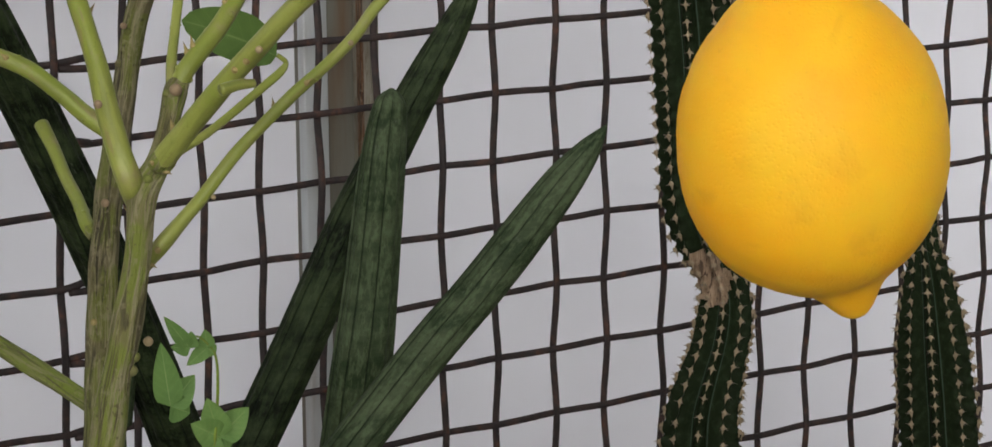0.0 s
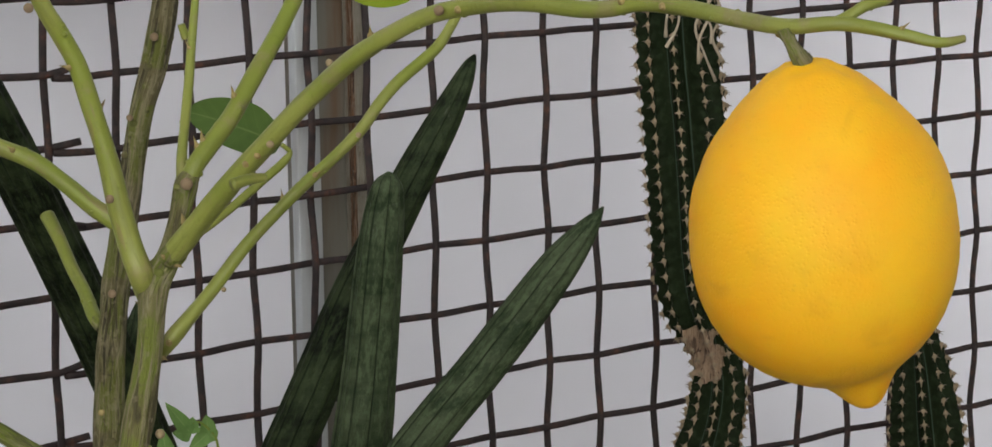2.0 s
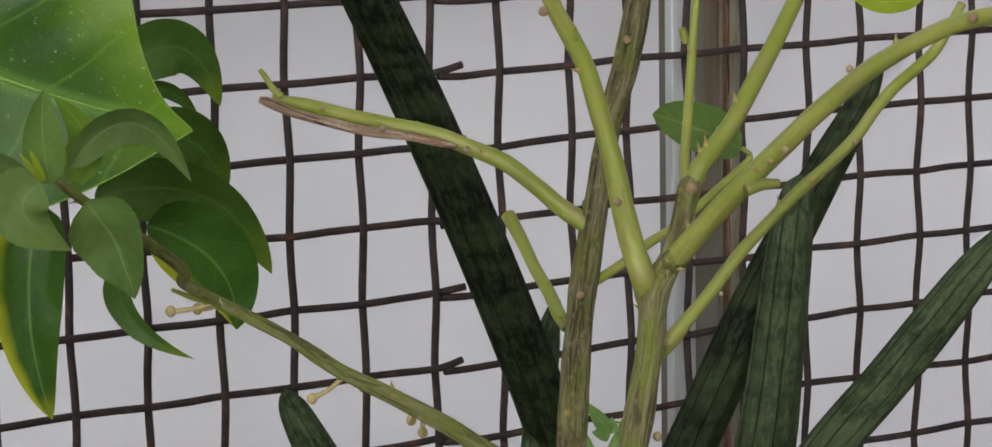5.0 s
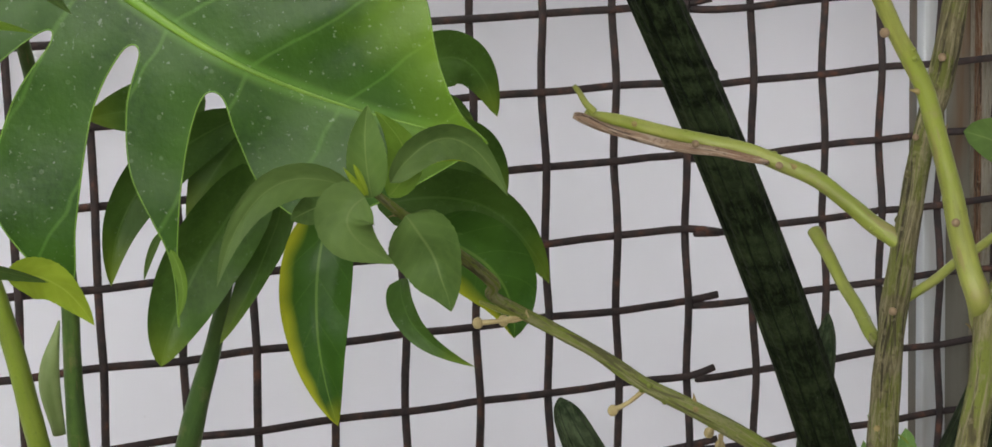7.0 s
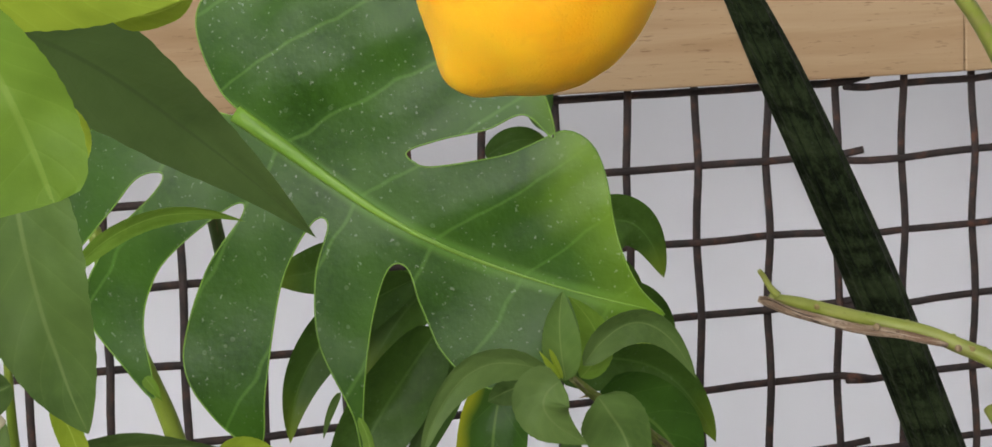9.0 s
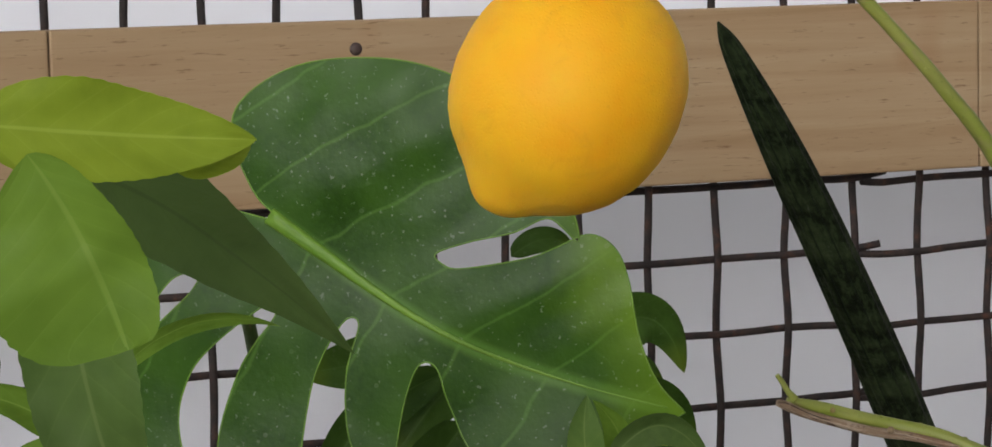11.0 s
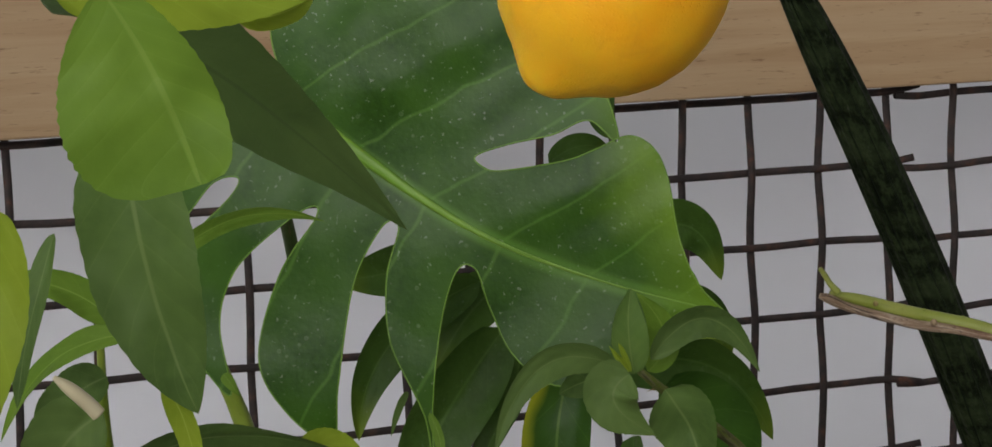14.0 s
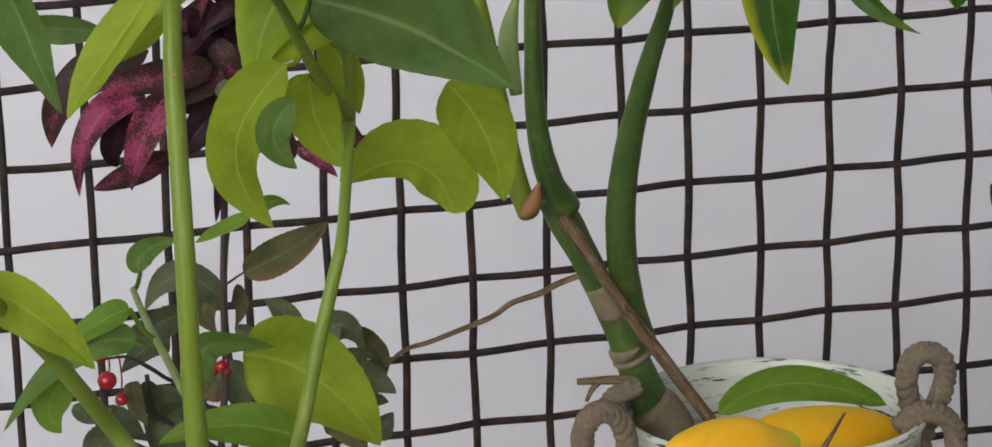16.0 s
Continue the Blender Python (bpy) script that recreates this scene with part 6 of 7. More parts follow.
LEAVES = (
    (CITRUS, [(-0.7007, -0.6800, 0.6150), (-0.6708, -0.7100, 0.6060), (-0.6466, -0.7500, 0.5919)], 0.0445, 8, (0.4, 0.81), (1.48, 0.62)),
    (CITRUS_GREY, [(-0.7071, -0.7400, 0.6738), (-0.7222, -0.7300, 0.6564), (-0.7226, -0.7250, 0.6303)], 0.0268, -8, (0.38, 0.95), (1, 1)),
    (CITRUS_MID, [(-0.6948, -0.7600, 0.7019), (-0.7215, -0.7400, 0.6935), (-0.7380, -0.7200, 0.6632)], 0.0093, 25, (0.5, 0.9), (1, 1)),
    (CITRUS, [(-0.7010, -0.7200, 0.6823), (-0.7156, -0.7200, 0.6755), (-0.7263, -0.7200, 0.6654)], 0.0163, 10, (0.45, 0.85), (1, 1)),
    (CITRUS_BACKLIT_LIME, [(-0.7855, -1.0000, 0.7730), (-0.7898, -1.0000, 0.7402), (-0.7984, -1.0000, 0.7104)], 0.0191, 0, (0.45, 0.85), (1, 1)),
    (CITRUS, [(-0.7524, -0.9000, 0.7543), (-0.7605, -0.9000, 0.7287), (-0.7646, -0.9000, 0.7081)], 0.0072, 15, (0.5, 0.85), (1, 1)),
    (CITRUS_MID, [(-0.7113, -0.7800, 0.7100), (-0.7244, -0.7800, 0.7211), (-0.7463, -0.7800, 0.7275)], 0.0116, 12, (0.5, 0.825), (1, 1)),
    (CITRUS, [(-0.7466, -0.9600, 0.7857), (-0.7412, -0.9600, 0.7482), (-0.7304, -0.9600, 0.7138)], 0.0294, 5, (0.5, 0.85), (1, 1)),
    (CITRUS_BACKLIT_LIME, [(-0.7363, -0.9500, 0.7209), (-0.7301, -0.9500, 0.7047), (-0.7277, -0.9500, 0.6855)], 0.0068, 10, (0.45, 0.825), (1, 1)),
    (CITRUS, [(-0.6929, -0.7000, 0.6448), (-0.6533, -0.6825, 0.6499), (-0.6038, -0.6650, 0.6365)], 0.0125, 28, (0.4, 0.8), (1, 1)),
    (CITRUS_BACKLIT_LIME, [(-0.6181, -0.6650, 0.6394), (-0.6013, -0.6625, 0.6356), (-0.5869, -0.6600, 0.6187)], 0.0144, 8, (0.5, 0.9), (1, 1)),
    (CITRUS_BACKLIT_LIME, [(-0.6825, -0.6600, 0.6136), (-0.7057, -0.6600, 0.6029), (-0.7201, -0.6600, 0.5830)], 0.0346, 10, (0.4, 0.8), (1, 1)),
    (CITRUS_BACKLIT_LIME, [(-0.7106, -0.6800, 0.5918), (-0.7263, -0.6600, 0.5582), (-0.7101, -0.6410, 0.5216)], 0.0250, 12, (0.45, 0.81), (1, 1)),
    (CITRUS_BACKLIT_LIME, [(-0.6965, -0.6550, 0.5829), (-0.6949, -0.6550, 0.5651), (-0.6849, -0.6550, 0.5460)], 0.0206, -8, (0.4, 0.8), (1, 1)),
    (CITRUS_BACKLIT_LIME, [(-0.6866, -0.6400, 0.5939), (-0.6799, -0.6400, 0.5796), (-0.6749, -0.6400, 0.5626)], 0.0157, 5, (0.5, 0.85), (1, 1)),
    (CITRUS_PALE, [(-0.7218, -0.7450, 0.5931), (-0.7295, -0.7450, 0.5815), (-0.7218, -0.7450, 0.5696)], 0.0123, -12, (0.5, 0.825), (1, 1)),
    (CITRUS_BACKLIT_LIME, [(-0.6781, -0.6300, 0.5338), (-0.6497, -0.6235, 0.5374), (-0.6328, -0.6170, 0.5139)], 0.0257, 8, (0.62, 0.45), (1.5, 0.55)),
    (CITRUS_BACKLIT_LIME, [(-0.6458, -0.6600, 0.5762), (-0.6294, -0.6540, 0.5529), (-0.6211, -0.6480, 0.5251)], 0.0259, -10, (0.35, 0.85), (1, 1)),
    (CITRUS_BACKLIT_LIME, [(-0.8440, -0.9000, 0.5845), (-0.8282, -0.9000, 0.5735), (-0.8133, -0.9000, 0.5566)], 0.0151, -10, (0.45, 0.875), (1, 1)),
    (CITRUS_MID, [(-0.7818, -0.7500, 0.5284), (-0.7941, -0.7500, 0.5236), (-0.8113, -0.7500, 0.5111)], 0.0097, 20, (0.45, 0.875), (1, 1)),
    (CITRUS_PALE, [(-0.7804, -0.7500, 0.5168), (-0.8016, -0.7500, 0.5144), (-0.8263, -0.7500, 0.4904)], 0.0122, 20, (0.4, 0.9), (1, 1)),
    (CITRUS_MID, [(-0.8009, -0.7400, 0.5050), (-0.8094, -0.7400, 0.4949), (-0.8058, -0.7400, 0.4845)], 0.0132, -10, (0.45, 0.85), (1, 1)),
    (CITRUS_PALE, [(-0.7585, -0.6200, 0.5039), (-0.7566, -0.6200, 0.5118), (-0.7432, -0.6200, 0.5154)], 0.0101, 10, (0.5, 0.85), (1, 1)),
    (CITRUS_MID, [(-0.7150, -0.6200, 0.5221), (-0.7264, -0.6200, 0.5177), (-0.7369, -0.6200, 0.5133)], 0.0063, 20, (0.5, 0.875), (1, 1)),
    (CITRUS_MID, [(-0.7143, -0.6200, 0.5208), (-0.7073, -0.6200, 0.5269), (-0.6987, -0.6200, 0.5245)], 0.0063, 10, (0.4, 0.95), (1, 1)),
    (CITRUS_PALE, [(-0.7431, -0.6700, 0.4738), (-0.7418, -0.6700, 0.4876), (-0.7175, -0.6700, 0.4839)], 0.0121, 15, (0.5, 0.85), (1, 1)),
    (CITRUS_BACKLIT_LIME, [(-0.7279, -0.6600, 0.4794), (-0.7004, -0.6600, 0.4666), (-0.6764, -0.6600, 0.4368)], 0.0371, -10, (0.35, 0.85), (1, 1)),
    (CITRUS_MID, [(-0.7146, -0.7000, 0.4575), (-0.7410, -0.7000, 0.4661), (-0.7677, -0.7000, 0.4622)], 0.0164, 25, (0.4, 0.85), (1, 1)),
    (CITRUS, [(-0.8436, -1.0000, 0.6893), (-0.8373, -1.0000, 0.6716), (-0.8294, -1.0000, 0.6503)], 0.0132, 12, (0.5, 0.85), (1, 1)),
    (CITRUS_BACKLIT_LIME, [(-0.7783, -0.8500, 0.6575), (-0.7991, -0.8500, 0.6326), (-0.8101, -0.8500, 0.6161)], 0.0134, 18, (0.45, 0.875), (1, 1)),
    (CITRUS_BACKLIT_LIME, [(-0.7786, -0.8400, 0.6416), (-0.7856, -0.8400, 0.6358), (-0.7930, -0.8400, 0.6296)], 0.0073, 10, (0.5, 0.85), (1, 1)),
    (CITRUS_GREY, [(-0.7903, -0.5500, 0.5886), (-0.7717, -0.5500, 0.5873), (-0.7540, -0.5500, 0.5831)], 0.0126, 15, (0.5, 0.9), (1, 1)),
    (CITRUS_MID, [(-0.7440, -0.7500, 0.6507), (-0.7602, -0.7500, 0.6367), (-0.7779, -0.7500, 0.6174)], 0.0178, 14, (0.4, 0.85), (1, 1)),
    (CITRUS_MID, [(-0.7301, -0.7400, 0.6347), (-0.7524, -0.7400, 0.6329), (-0.7741, -0.7400, 0.6198)], 0.0071, 25, (0.4, 0.9), (1, 1)),
    (CITRUS_BACKLIT_LIME, [(-0.7755, -0.9000, 0.6996), (-0.7753, -0.9000, 0.6894), (-0.7714, -0.9000, 0.6784)], 0.0085, 10, (0.5, 0.85), (1, 1)),
    (CITRUS, [(-0.6921, -0.6800, 0.6378), (-0.7029, -0.6800, 0.6331), (-0.7120, -0.6800, 0.6261)], 0.0095, 10, (0.5, 0.85), (1, 1)),
    (CITRUS_BACKLIT_LIME, [(-0.6718, -0.6900, 0.6450), (-0.6821, -0.6900, 0.6326), (-0.6880, -0.6900, 0.6159)], 0.0171, -8, (0.45, 0.85), (1, 1)),
    (CITRUS_BACKLIT_LIME, [(-0.6760, -0.6600, 0.6274), (-0.7061, -0.6600, 0.6145), (-0.7180, -0.6600, 0.5825)], 0.0347, 5, (0.4, 0.8), (1, 1)),
    (CITRUS_DUSK, [(-0.7821, -1.0600, 0.8187), (-0.7272, -0.9800, 0.7995), (-0.6590, -0.9170, 0.7502)], 0.0273, 6, (0.4, 0.91), (1, 1)),
    (CITRUS_MID, [(-0.7968, -1.1700, 0.8270), (-0.7881, -1.1700, 0.8122), (-0.7813, -1.1700, 0.7937)], 0.0162, -5, (0.58, 0.3), (1, 2.3)),
    (CITRUS_BACKLIT_LIME, [(-0.7454, -1.0000, 0.7945), (-0.7396, -1.0000, 0.7868), (-0.7434, -1.0000, 0.7777)], 0.0086, 0, (0.5, 0.85), (1, 1)),
    (CITRUS_BACKLIT_LIME, [(-0.7907, -1.1000, 0.8279), (-0.7639, -1.1000, 0.8248), (-0.7378, -1.1000, 0.8227)], 0.0198, 0, (0.35, 0.8), (1, 1)),
    (CITRUS_BACKLIT_LIME, [(-0.7522, -1.0900, 0.8182), (-0.7426, -1.0900, 0.8182), (-0.7357, -1.0900, 0.8227)], 0.0071, -10, (0.5, 0.85), (1, 1)),
    (CITRUS_MID, [(-0.6666, -0.6600, 0.7086), (-0.6345, -0.6500, 0.7244), (-0.5963, -0.6370, 0.7192)], 0.0077, 30, (0.5, 0.925), (1, 1)),
)
for mat, pts, w, turn, shp, halves in LEAVES:
    near = min(LINES.get(young.name), key=lambda p: (p - Vector(pts[0])).length)
    leaf(young, mat, pts, w, turn=turn, shape=shp, sides=halves, stalk=tuple(near) if (near - Vector(pts[0])).length < 0.020 else None, wave=0.16, cup=0.10, teeth=0.012, rows=60, cols=12)
bm = tube([(-0.7269, -0.7600, 0.6908), (-0.7221, -0.7600, 0.6868), (-0.7163, -0.7600, 0.6813), (-0.7129, -0.7600, 0.6774)], [0.0008, 0.0022, 0.0025, 0.0026], sides=14)
part("flower_bud", bm, BLOSSOM, young, "closed cream flower bud")


# ---------------- purple-leaved plant ----------------
purple = thing("purple_foliage_plant", (-0.6850, -0.2620, 0.0), "plant with dark purple and pink blotched leaves", "plant")
part("stem", tube([(-0.6850, -0.2620, 0.0), (-0.6762, -0.2620, 0.1585), (-0.6692, -0.2620, 0.2968), (-0.6645, -0.2620, 0.3395), (-0.6633, -0.2620, 0.3845), (-0.6598, -0.2620, 0.4430), (-0.6586, -0.2620, 0.4835), (-0.6608, -0.2620, 0.5139), (-0.6651, -0.2620, 0.5532)], [0.0026, 0.0022, 0.002, 0.002, 0.0019, 0.0019, 0.0018, 0.0017, 0.0014], sides=9), DARKSTEM, purple)
for mat, pts, w, turn, shp, halves in (
        (PURPLE, [(-0.6994, -0.2900, 0.5251), (-0.7380, -0.2940, 0.5104), (-0.7508, -0.2900, 0.4797)], 0.0226, 10, (0.5, 0.9), (1, 1)),
        (PURPLE, [(-0.6696, -0.3000, 0.5165), (-0.6992, -0.3040, 0.5136), (-0.7294, -0.3000, 0.5096)], 0.0176, 5, (0.5, 0.9), (1, 1)),
        (PINK, [(-0.7046, -0.3050, 0.5052), (-0.7318, -0.3090, 0.4937), (-0.7405, -0.3050, 0.4568)], 0.0169, 10, (0.5, 0.9), (1, 1)),
        (DARKPURPLE, [(-0.7067, -0.2850, 0.4955), (-0.7196, -0.2890, 0.4795), (-0.7179, -0.2850, 0.4657)], 0.0147, 0, (0.5, 0.9), (1, 1)),
        (PINK, [(-0.6953, -0.3100, 0.5061), (-0.7085, -0.3140, 0.4862), (-0.7152, -0.3100, 0.4587)], 0.0176, -5, (0.5, 0.9), (1, 1)),
        (PURPLE, [(-0.6897, -0.2800, 0.4682), (-0.7120, -0.2840, 0.4603), (-0.7308, -0.2800, 0.4539)], 0.0141, 10, (0.5, 0.9), (1, 1)),
        (DARKPURPLE, [(-0.6651, -0.3000, 0.4982), (-0.6785, -0.3040, 0.4856), (-0.6879, -0.3000, 0.4708)], 0.0172, -10, (0.5, 0.9), (1, 1)),
        (PURPLE, [(-0.6655, -0.2950, 0.5152), (-0.6812, -0.2990, 0.5059), (-0.7006, -0.2950, 0.5029)], 0.0209, 15, (0.5, 0.9), (1, 1)),
        (DARKPURPLE, [(-0.6622, -0.2750, 0.4863), (-0.6638, -0.2790, 0.4579), (-0.6676, -0.2750, 0.4290)], 0.0091, 0, (0.5, 0.9), (1, 1)),
        (PURPLE, [(-0.6478, -0.2850, 0.5233), (-0.6558, -0.2890, 0.5109), (-0.6645, -0.2850, 0.4984)], 0.0199, 0, (0.5, 0.9), (1, 1)),
        (DARKPURPLE, [(-0.6485, -0.3000, 0.5502), (-0.6625, -0.3040, 0.5446), (-0.6743, -0.3000, 0.5307)], 0.0126, 0, (0.5, 0.9), (1, 1)),
        (GREYLEAF, [(-0.6678, -0.3050, 0.5085), (-0.6620, -0.3090, 0.5043), (-0.6530, -0.3050, 0.5014)], 0.0108, 0, (0.5, 0.9), (1, 1)),
        (PINK, [(-0.6285, -0.3000, 0.4713), (-0.6191, -0.3040, 0.4660), (-0.6074, -0.3000, 0.4533)], 0.0090, 10, (0.5, 0.9), (1, 1)),
        (DARKPURPLE, [(-0.6611, -0.2800, 0.5430), (-0.6738, -0.2840, 0.5333), (-0.6804, -0.2800, 0.5169)], 0.0211, 10, (0.5, 0.9), (1, 1)),
        (DARKPURPLE, [(-0.6762, -0.2680, 0.4961), (-0.6665, -0.2720, 0.5060), (-0.6549, -0.2680, 0.5241)], 0.0259, 0, (0.5, 0.9), (1, 1)),
        (DARKPURPLE, [(-0.6534, -0.2700, 0.4978), (-0.6676, -0.2740, 0.4932), (-0.6897, -0.2700, 0.4943)], 0.0195, 0, (0.5, 0.9), (1, 1)),
        (DARKPURPLE, [(-0.6635, -0.2650, 0.5374), (-0.6620, -0.2690, 0.5183), (-0.6755, -0.2650, 0.4987)], 0.0292, 0, (0.5, 0.9), (1, 1)),
        (DARKPURPLE, [(-0.6042, -0.2800, 0.4851), (-0.5994, -0.2840, 0.4748), (-0.5863, -0.2800, 0.4624)], 0.0163, 10, (0.5, 0.9), (1, 1)),
        (PURPLE, [(-0.6583, -0.2900, 0.5438), (-0.6674, -0.2940, 0.5573), (-0.6724, -0.2900, 0.5377)], 0.0112, 10, (0.5, 0.9), (1, 1)),
        (DARKPURPLE, [(-0.6509, -0.3050, 0.5485), (-0.6626, -0.3090, 0.5476), (-0.6739, -0.3050, 0.5355)], 0.0118, -5, (0.5, 0.9), (1, 1)),
        (DARKPURPLE, [(-0.6691, -0.2850, 0.5309), (-0.6794, -0.2890, 0.5382), (-0.6847, -0.2850, 0.5306)], 0.0152, 0, (0.5, 0.9), (1, 1)),
        (PURPLE, [(-0.6670, -0.2920, 0.5265), (-0.6610, -0.2960, 0.5173), (-0.6548, -0.2920, 0.5010)], 0.0142, -10, (0.5, 0.9), (1, 1)),
        (DARKPURPLE, [(-0.6635, -0.2820, 0.5391), (-0.6593, -0.2860, 0.5301), (-0.6518, -0.2820, 0.5189)], 0.0120, 0, (0.5, 0.9), (1, 1)),
        (DARKPURPLE, [(-0.6569, -0.2720, 0.5254), (-0.6551, -0.2760, 0.5372), (-0.6540, -0.2720, 0.5589)], 0.0121, 0, (0.5, 0.9), (1, 1)),
        (DARKPURPLE, [(-0.5645, -0.2800, 0.5539), (-0.5779, -0.2840, 0.5558), (-0.5843, -0.2800, 0.5421)], 0.0137, 5, (0.5, 0.9), (1, 1)),
        (DARKPURPLE, [(-0.6620, -0.3000, 0.5012), (-0.6409, -0.3000, 0.4833), (-0.6294, -0.3000, 0.4653)], 0.0152, 0, (0.55, 0.7), (1, 1)),
        (PURPLE, [(-0.6104, -0.3000, 0.4833), (-0.6009, -0.3000, 0.4759), (-0.5925, -0.3000, 0.4695)], 0.0092, 0, (0.55, 0.7), (1, 1)),
        ):
    leaf(purple, mat, pts, w, turn=turn, shape=shp, sides=halves, cup=0.2, wave=0.14)


# ---------------- berry plant ----------------
berry = thing("berry_plant", (-0.6610, -0.2350, 0.0), "small shrub with grey-green leaves and red berries", "plant")
for pts, radii in (
        ([(-0.6533, -0.2350, 0.4202), (-0.6564, -0.2350, 0.4035), (-0.6582, -0.2350, 0.3809), (-0.6582, -0.2350, 0.3559), (-0.6562, -0.2350, 0.3286), (-0.6565, -0.2350, 0.2953), (-0.6610, -0.2350, 0.2443)], [0.0016, 0.0019, 0.0020, 0.0019, 0.0019, 0.0019, 0.0021]),
        ([(-0.6563, -0.2370, 0.3847), (-0.6523, -0.2380, 0.3875), (-0.6473, -0.2400, 0.3910)], [0.0007, 0.0006, 0.0005]),
        ([(-0.6542, -0.2350, 0.3381), (-0.6736, -0.2500, 0.3430), (-0.6887, -0.2500, 0.3371), (-0.7045, -0.2620, 0.3503), (-0.7162, -0.2650, 0.3585), (-0.7278, -0.2650, 0.3591)], [0.0013, 0.0011, 0.0011, 0.0011, 0.0009, 0.0007]),
        ([(-0.6561, -0.2350, 0.3032), (-0.6659, -0.2400, 0.3138), (-0.6738, -0.2450, 0.3222), (-0.6662, -0.2450, 0.3252)], [0.0011, 0.0009, 0.0009, 0.0007]),
        ([(-0.6557, -0.2350, 0.3109), (-0.6332, -0.2320, 0.3308), (-0.6185, -0.2380, 0.3480), (-0.6121, -0.2400, 0.3545)], [0.0015, 0.0013, 0.0011, 0.0007]),
        ([(-0.6565, -0.2350, 0.2953), (-0.6222, -0.2280, 0.3046), (-0.5950, -0.2300, 0.3198), (-0.5842, -0.2280, 0.3357)], [0.0015, 0.0013, 0.0009, 0.0008]),
        ([(-0.6574, -0.2350, 0.2836), (-0.6814, -0.2400, 0.3040), (-0.7024, -0.2500, 0.3215), (-0.7045, -0.2500, 0.3428)], [0.0017, 0.0015, 0.0015, 0.0013]),
        ([(-0.6581, -0.2350, 0.2718), (-0.6977, -0.2450, 0.2941), (-0.7251, -0.2520, 0.3135), (-0.7426, -0.2550, 0.3300)], [0.0017, 0.0015, 0.0011, 0.0007])):
    part("stem", tube(pts, radii, sides=9, lumps=0.12), DARKSTEM, berry)
part("stem", tube([(-0.6610, -0.2350, 0.0), (-0.6610, -0.2350, 0.2443)], [0.0030, 0.0026], sides=9, steps=4), DARKSTEM, berry)
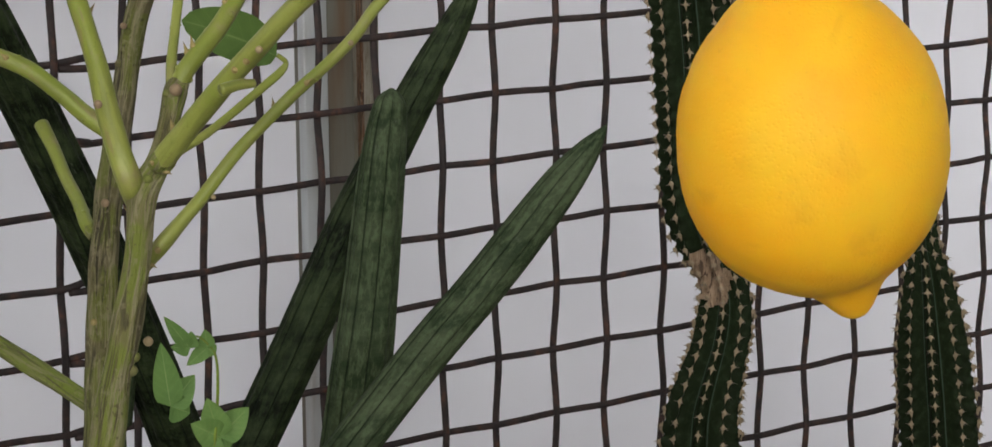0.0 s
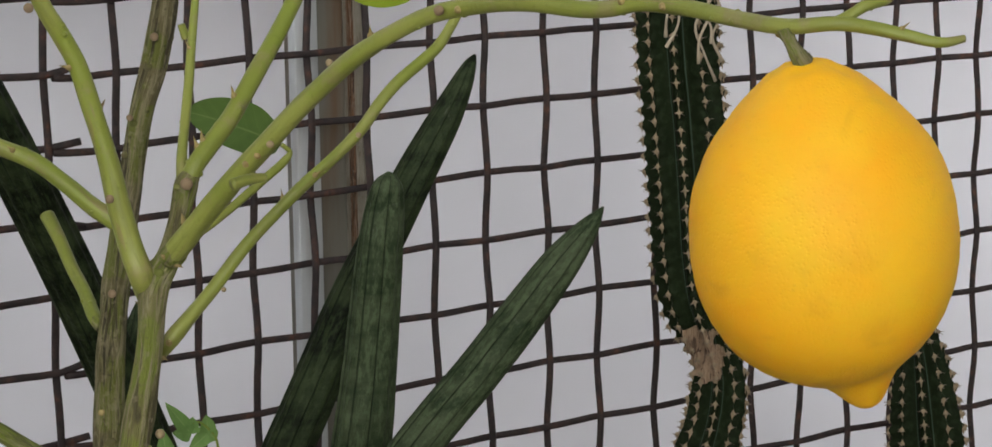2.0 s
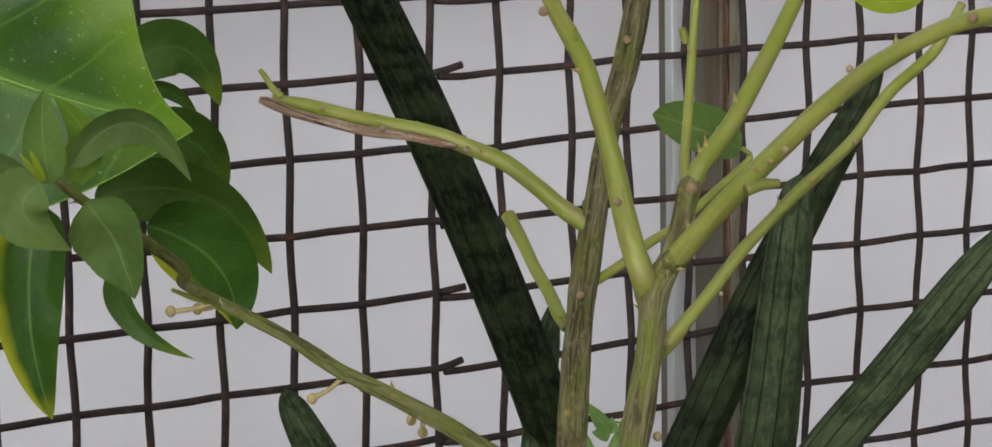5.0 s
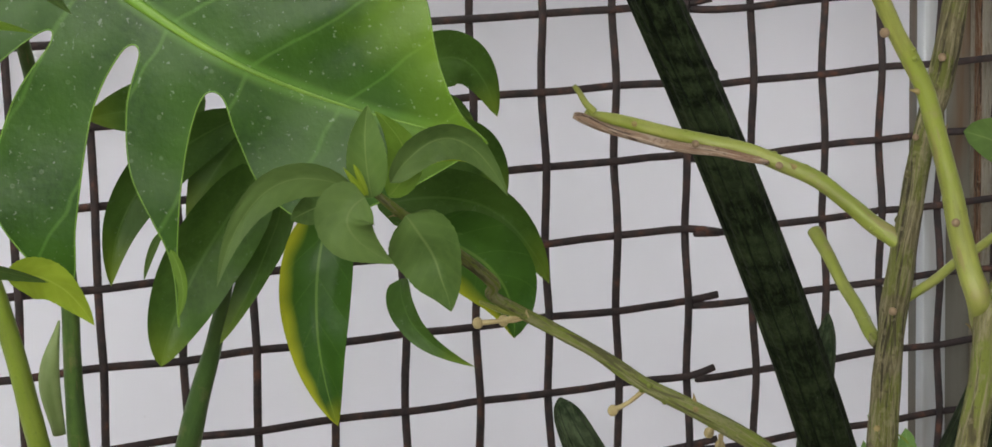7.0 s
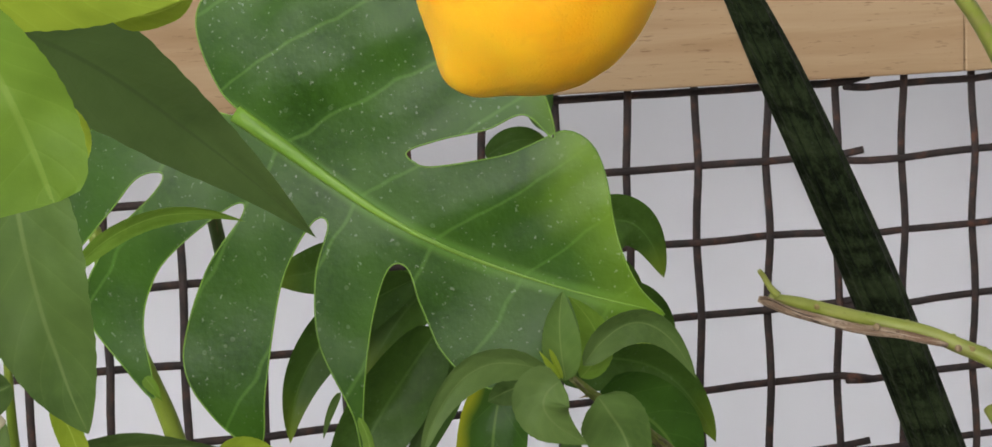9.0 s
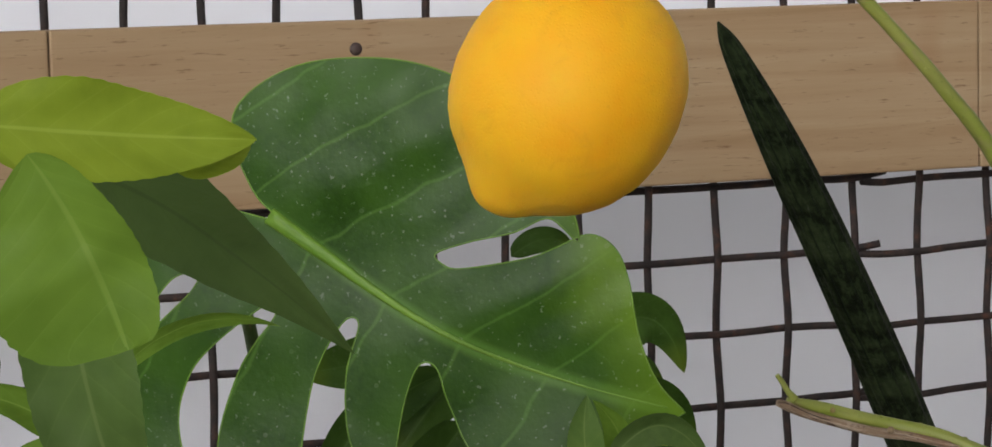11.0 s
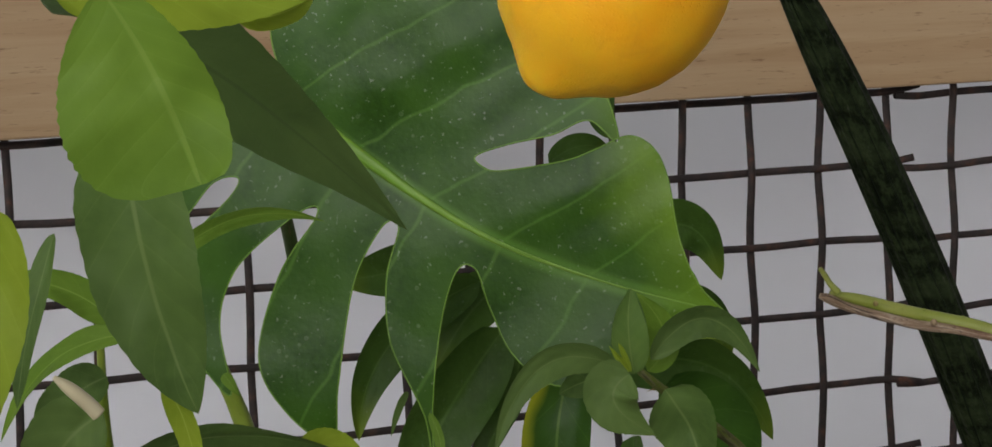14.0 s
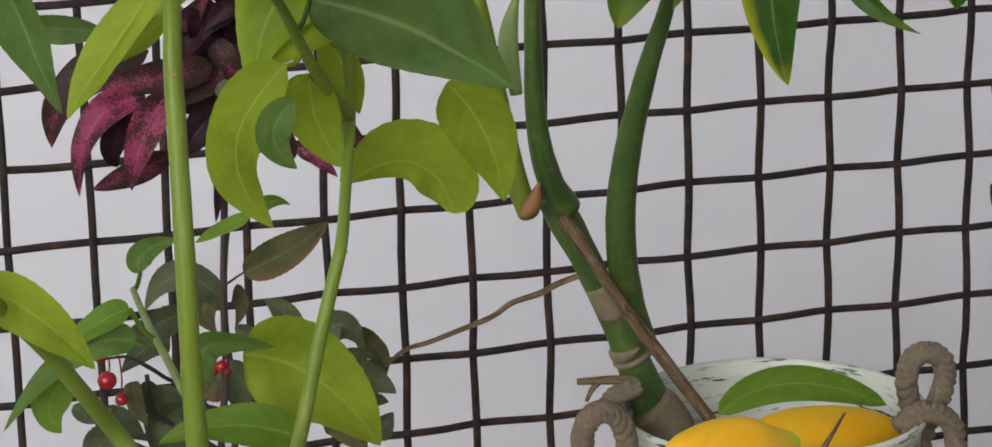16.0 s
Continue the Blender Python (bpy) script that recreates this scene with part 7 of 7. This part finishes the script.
for mat, pts, w, turn, shp, halves in (
        (BRONZE, [(-0.6479, -0.2400, 0.3906), (-0.6230, -0.2440, 0.4020), (-0.6000, -0.2400, 0.4142)], 0.0201, 0, (0.5, 0.95), (1, 1)),
        (GREYLEAF, [(-0.6606, -0.2500, 0.3786), (-0.6860, -0.2540, 0.3966), (-0.7037, -0.2500, 0.3771)], 0.0187, 0, (0.5, 0.95), (1, 1)),
        (BRONZE, [(-0.6603, -0.2450, 0.3838), (-0.6720, -0.2490, 0.3767), (-0.6644, -0.2450, 0.3595)], 0.0172, 0, (0.5, 0.95), (1, 1)),
        (BRONZE, [(-0.6520, -0.2350, 0.3821), (-0.6491, -0.2390, 0.3733), (-0.6532, -0.2350, 0.3588)], 0.0106, 20, (0.5, 0.95), (1, 1)),
        (GREYLEAF, [(-0.6812, -0.2450, 0.3729), (-0.7013, -0.2490, 0.3683), (-0.7205, -0.2450, 0.3561)], 0.0166, -15, (0.5, 0.95), (1, 1)),
        (GREYLEAF, [(-0.6918, -0.2550, 0.3618), (-0.7053, -0.2590, 0.3604), (-0.7190, -0.2550, 0.3468)], 0.0162, 15, (0.5, 0.95), (1, 1)),
        (GREYLEAF, [(-0.6216, -0.2400, 0.3523), (-0.6275, -0.2440, 0.3670), (-0.6375, -0.2400, 0.3743)], 0.0151, 10, (0.5, 0.95), (1, 1)),
        (GREYLEAF, [(-0.6045, -0.2350, 0.3498), (-0.5934, -0.2390, 0.3546), (-0.5815, -0.2350, 0.3384)], 0.0167, 0, (0.5, 0.95), (1, 1)),
        (BRONZE, [(-0.5849, -0.2250, 0.3471), (-0.5737, -0.2290, 0.3363), (-0.5675, -0.2250, 0.3189)], 0.0147, 10, (0.5, 0.95), (1, 1)),
        (GREYLEAF, [(-0.6061, -0.2400, 0.3379), (-0.5898, -0.2440, 0.3395), (-0.5746, -0.2400, 0.3358)], 0.0108, 25, (0.5, 0.95), (1, 1)),
        (GREYLEAF, [(-0.5984, -0.2380, 0.3305), (-0.5823, -0.2420, 0.3249), (-0.5653, -0.2380, 0.3118)], 0.0179, -10, (0.5, 0.95), (1, 1)),
        (BRONZE, [(-0.5832, -0.2200, 0.3113), (-0.5746, -0.2240, 0.3059), (-0.5656, -0.2200, 0.3011)], 0.0095, 10, (0.5, 0.95), (1, 1)),
        (GREYLEAF, [(-0.6542, -0.2400, 0.3589), (-0.6457, -0.2440, 0.3568), (-0.6375, -0.2400, 0.3485)], 0.0110, 10, (0.5, 0.95), (1, 1)),
        (GREYLEAF, [(-0.6386, -0.2350, 0.3498), (-0.6264, -0.2390, 0.3473), (-0.6129, -0.2350, 0.3403)], 0.0081, 25, (0.5, 0.95), (1, 1)),
        (GREYLEAF, [(-0.6587, -0.2500, 0.3460), (-0.6574, -0.2540, 0.3327), (-0.6489, -0.2500, 0.3107)], 0.0168, -10, (0.5, 0.95), (1, 1)),
        (BRONZE, [(-0.6740, -0.2400, 0.3361), (-0.6657, -0.2440, 0.3306), (-0.6541, -0.2400, 0.3241)], 0.0191, 0, (0.5, 0.95), (1, 1)),
        (BRONZE, [(-0.7137, -0.2600, 0.3432), (-0.7128, -0.2640, 0.3330), (-0.7076, -0.2600, 0.3174)], 0.0119, 10, (0.5, 0.95), (1, 1)),
        (GREYLEAF, [(-0.7043, -0.2450, 0.3378), (-0.7029, -0.2490, 0.3270), (-0.7011, -0.2450, 0.3136)], 0.0109, -20, (0.5, 0.95), (1, 1)),
        (GREYLEAF, [(-0.7451, -0.2550, 0.3322), (-0.7352, -0.2590, 0.3273), (-0.7242, -0.2550, 0.3296)], 0.0108, 10, (0.5, 0.95), (1, 1)),
        (GREYLEAF, [(-0.7336, -0.2500, 0.3177), (-0.7215, -0.2540, 0.3190), (-0.7067, -0.2500, 0.3057)], 0.0174, -25, (0.5, 0.95), (1, 1)),
        (GREYLEAF, [(-0.7035, -0.2400, 0.3058), (-0.6940, -0.2440, 0.3162), (-0.6833, -0.2400, 0.3198)], 0.0168, 20, (0.5, 0.95), (1, 1)),
        (GREYLEAF, [(-0.7372, -0.2550, 0.3026), (-0.7262, -0.2590, 0.3140), (-0.7093, -0.2550, 0.3125)], 0.0198, 10, (0.5, 0.95), (1, 1)),
        (GREYLEAF, [(-0.7041, -0.2300, 0.2997), (-0.6877, -0.2340, 0.3048), (-0.6716, -0.2300, 0.3113)], 0.0222, 30, (0.5, 0.95), (1, 1)),
        (GREYLEAF, [(-0.6725, -0.2350, 0.3120), (-0.6640, -0.2390, 0.3103), (-0.6494, -0.2350, 0.3039)], 0.0159, 20, (0.5, 0.95), (1, 1)),
        (GREYLEAF, [(-0.6927, -0.2280, 0.3288), (-0.6903, -0.2320, 0.3181), (-0.6792, -0.2280, 0.3037)], 0.0166, -20, (0.5, 0.95), (1, 1)),
        (GREYLEAF, [(-0.5750, -0.2300, 0.2834), (-0.5722, -0.2340, 0.2924), (-0.5655, -0.2300, 0.2983)], 0.0125, 10, (0.5, 0.95), (1, 1)),
        (BRONZE, [(-0.6771, -0.2300, 0.3470), (-0.6708, -0.2340, 0.3397), (-0.6632, -0.2300, 0.3279)], 0.0147, -15, (0.5, 0.95), (1, 1)),
        (GREYLEAF, [(-0.6317, -0.2250, 0.3324), (-0.6235, -0.2290, 0.3209), (-0.6078, -0.2250, 0.3098)], 0.0206, 10, (0.5, 0.95), (1, 1)),
        (GREYLEAF, [(-0.6467, -0.2350, 0.3020), (-0.6308, -0.2390, 0.2934), (-0.6115, -0.2350, 0.2777)], 0.0224, 10, (0.5, 0.95), (1, 1)),
        (GREYLEAF, [(-0.6512, -0.2250, 0.3229), (-0.6391, -0.2290, 0.3149), (-0.6238, -0.2250, 0.2959)], 0.0187, -15, (0.5, 0.95), (1, 1)),
        (BRONZE, [(-0.6053, -0.2300, 0.3032), (-0.5931, -0.2340, 0.2950), (-0.5813, -0.2300, 0.2741)], 0.0207, 10, (0.5, 0.95), (1, 1)),
        ):
    leaf(berry, mat, pts, w, turn=turn, shape=shp, sides=halves, cup=0.2, wave=0.15, teeth=0.03, rows=40)
for spot, size, bend, joint in (((-0.7310, -0.2900, 0.3551), 0.0051, (-0.7276, -0.2760, 0.3564), (-0.7257, -0.2620, 0.3580)), ((-0.7222, -0.2750, 0.3391), 0.0036, (-0.7205, -0.2685, 0.3485), (-0.7203, -0.2620, 0.3581)), ((-0.7304, -0.2650, 0.3604), 0.0036, (-0.7264, -0.2635, 0.3590), (-0.7239, -0.2620, 0.3578)), ((-0.6696, -0.2800, 0.3526), 0.0032, (-0.6658, -0.2710, 0.3522), (-0.6635, -0.2620, 0.3521)), ((-0.6729, -0.2750, 0.3486), 0.0025, (-0.6675, -0.2685, 0.3505), (-0.6636, -0.2620, 0.3527)), ((-0.6648, -0.2700, 0.3461), 0.0022, (-0.6631, -0.2660, 0.3485), (-0.6630, -0.2620, 0.3511))):
    bm = bmesh.new()
    add_ball(bm, spot, size, 0.95, 16)
    add_tube(bm, [Vector(spot) + Vector((0, 0, size * 0.9)), bend, joint], 0.0005, sides=5, steps=4)
    part("berry", bm, BERRY, berry, "glossy red berry")


# ---------------- ivy seedling ----------------
ivy = thing("ivy", (-0.164, -0.520, 0.382), "small pale green ivy shoot with pointed lobed leaves", "ivy")
IVY_ROOT = Vector((-0.164, -0.520, 0.382))
IVY_ROOT.z = 0.0
ivy.location = IVY_ROOT
part("stem", tube([IVY_ROOT, (-0.164, -0.520, 0.382), (-0.163, -0.520, 0.425), (-0.159, -0.520, 0.449), (-0.157, -0.520, 0.473), (-0.158, -0.520, 0.486), (-0.162, -0.520, 0.492), (-0.167, -0.520, 0.496), (-0.172, -0.520, 0.495)], [0.0012, 0.0010, 0.0009, 0.0008, 0.0007, 0.0006, 0.0006, 0.0005, 0.0005], sides=7), STEMGREEN, ivy)
for base, lobes, w in (((-0.171, -0.520, 0.491), ((-0.184, -0.520, 0.508), (-0.181, -0.520, 0.493), (-0.170, -0.520, 0.499),), 0.0076), ((-0.162, -0.520, 0.490), ((-0.173, -0.520, 0.483), (-0.163, -0.520, 0.499), (-0.158, -0.520, 0.486),), 0.0076), ((-0.182, -0.520, 0.465), ((-0.186, -0.520, 0.496), (-0.169, -0.520, 0.478), (-0.172, -0.520, 0.460),), 0.0135), ((-0.157, -0.520, 0.446), ((-0.172, -0.520, 0.455), (-0.163, -0.520, 0.466), (-0.141, -0.520, 0.458), (-0.149, -0.520, 0.444), (-0.166, -0.520, 0.440),), 0.0147)):
    bm = bmesh.new()
    for tip in lobes:
        add_blade(bm, base, (Vector(base) + Vector(tip)) / 2, tip, w, shape=(0.35, 0.9), rows=10, cols=6, cup=0.05)
    part("leaf", bm, IVY, ivy)
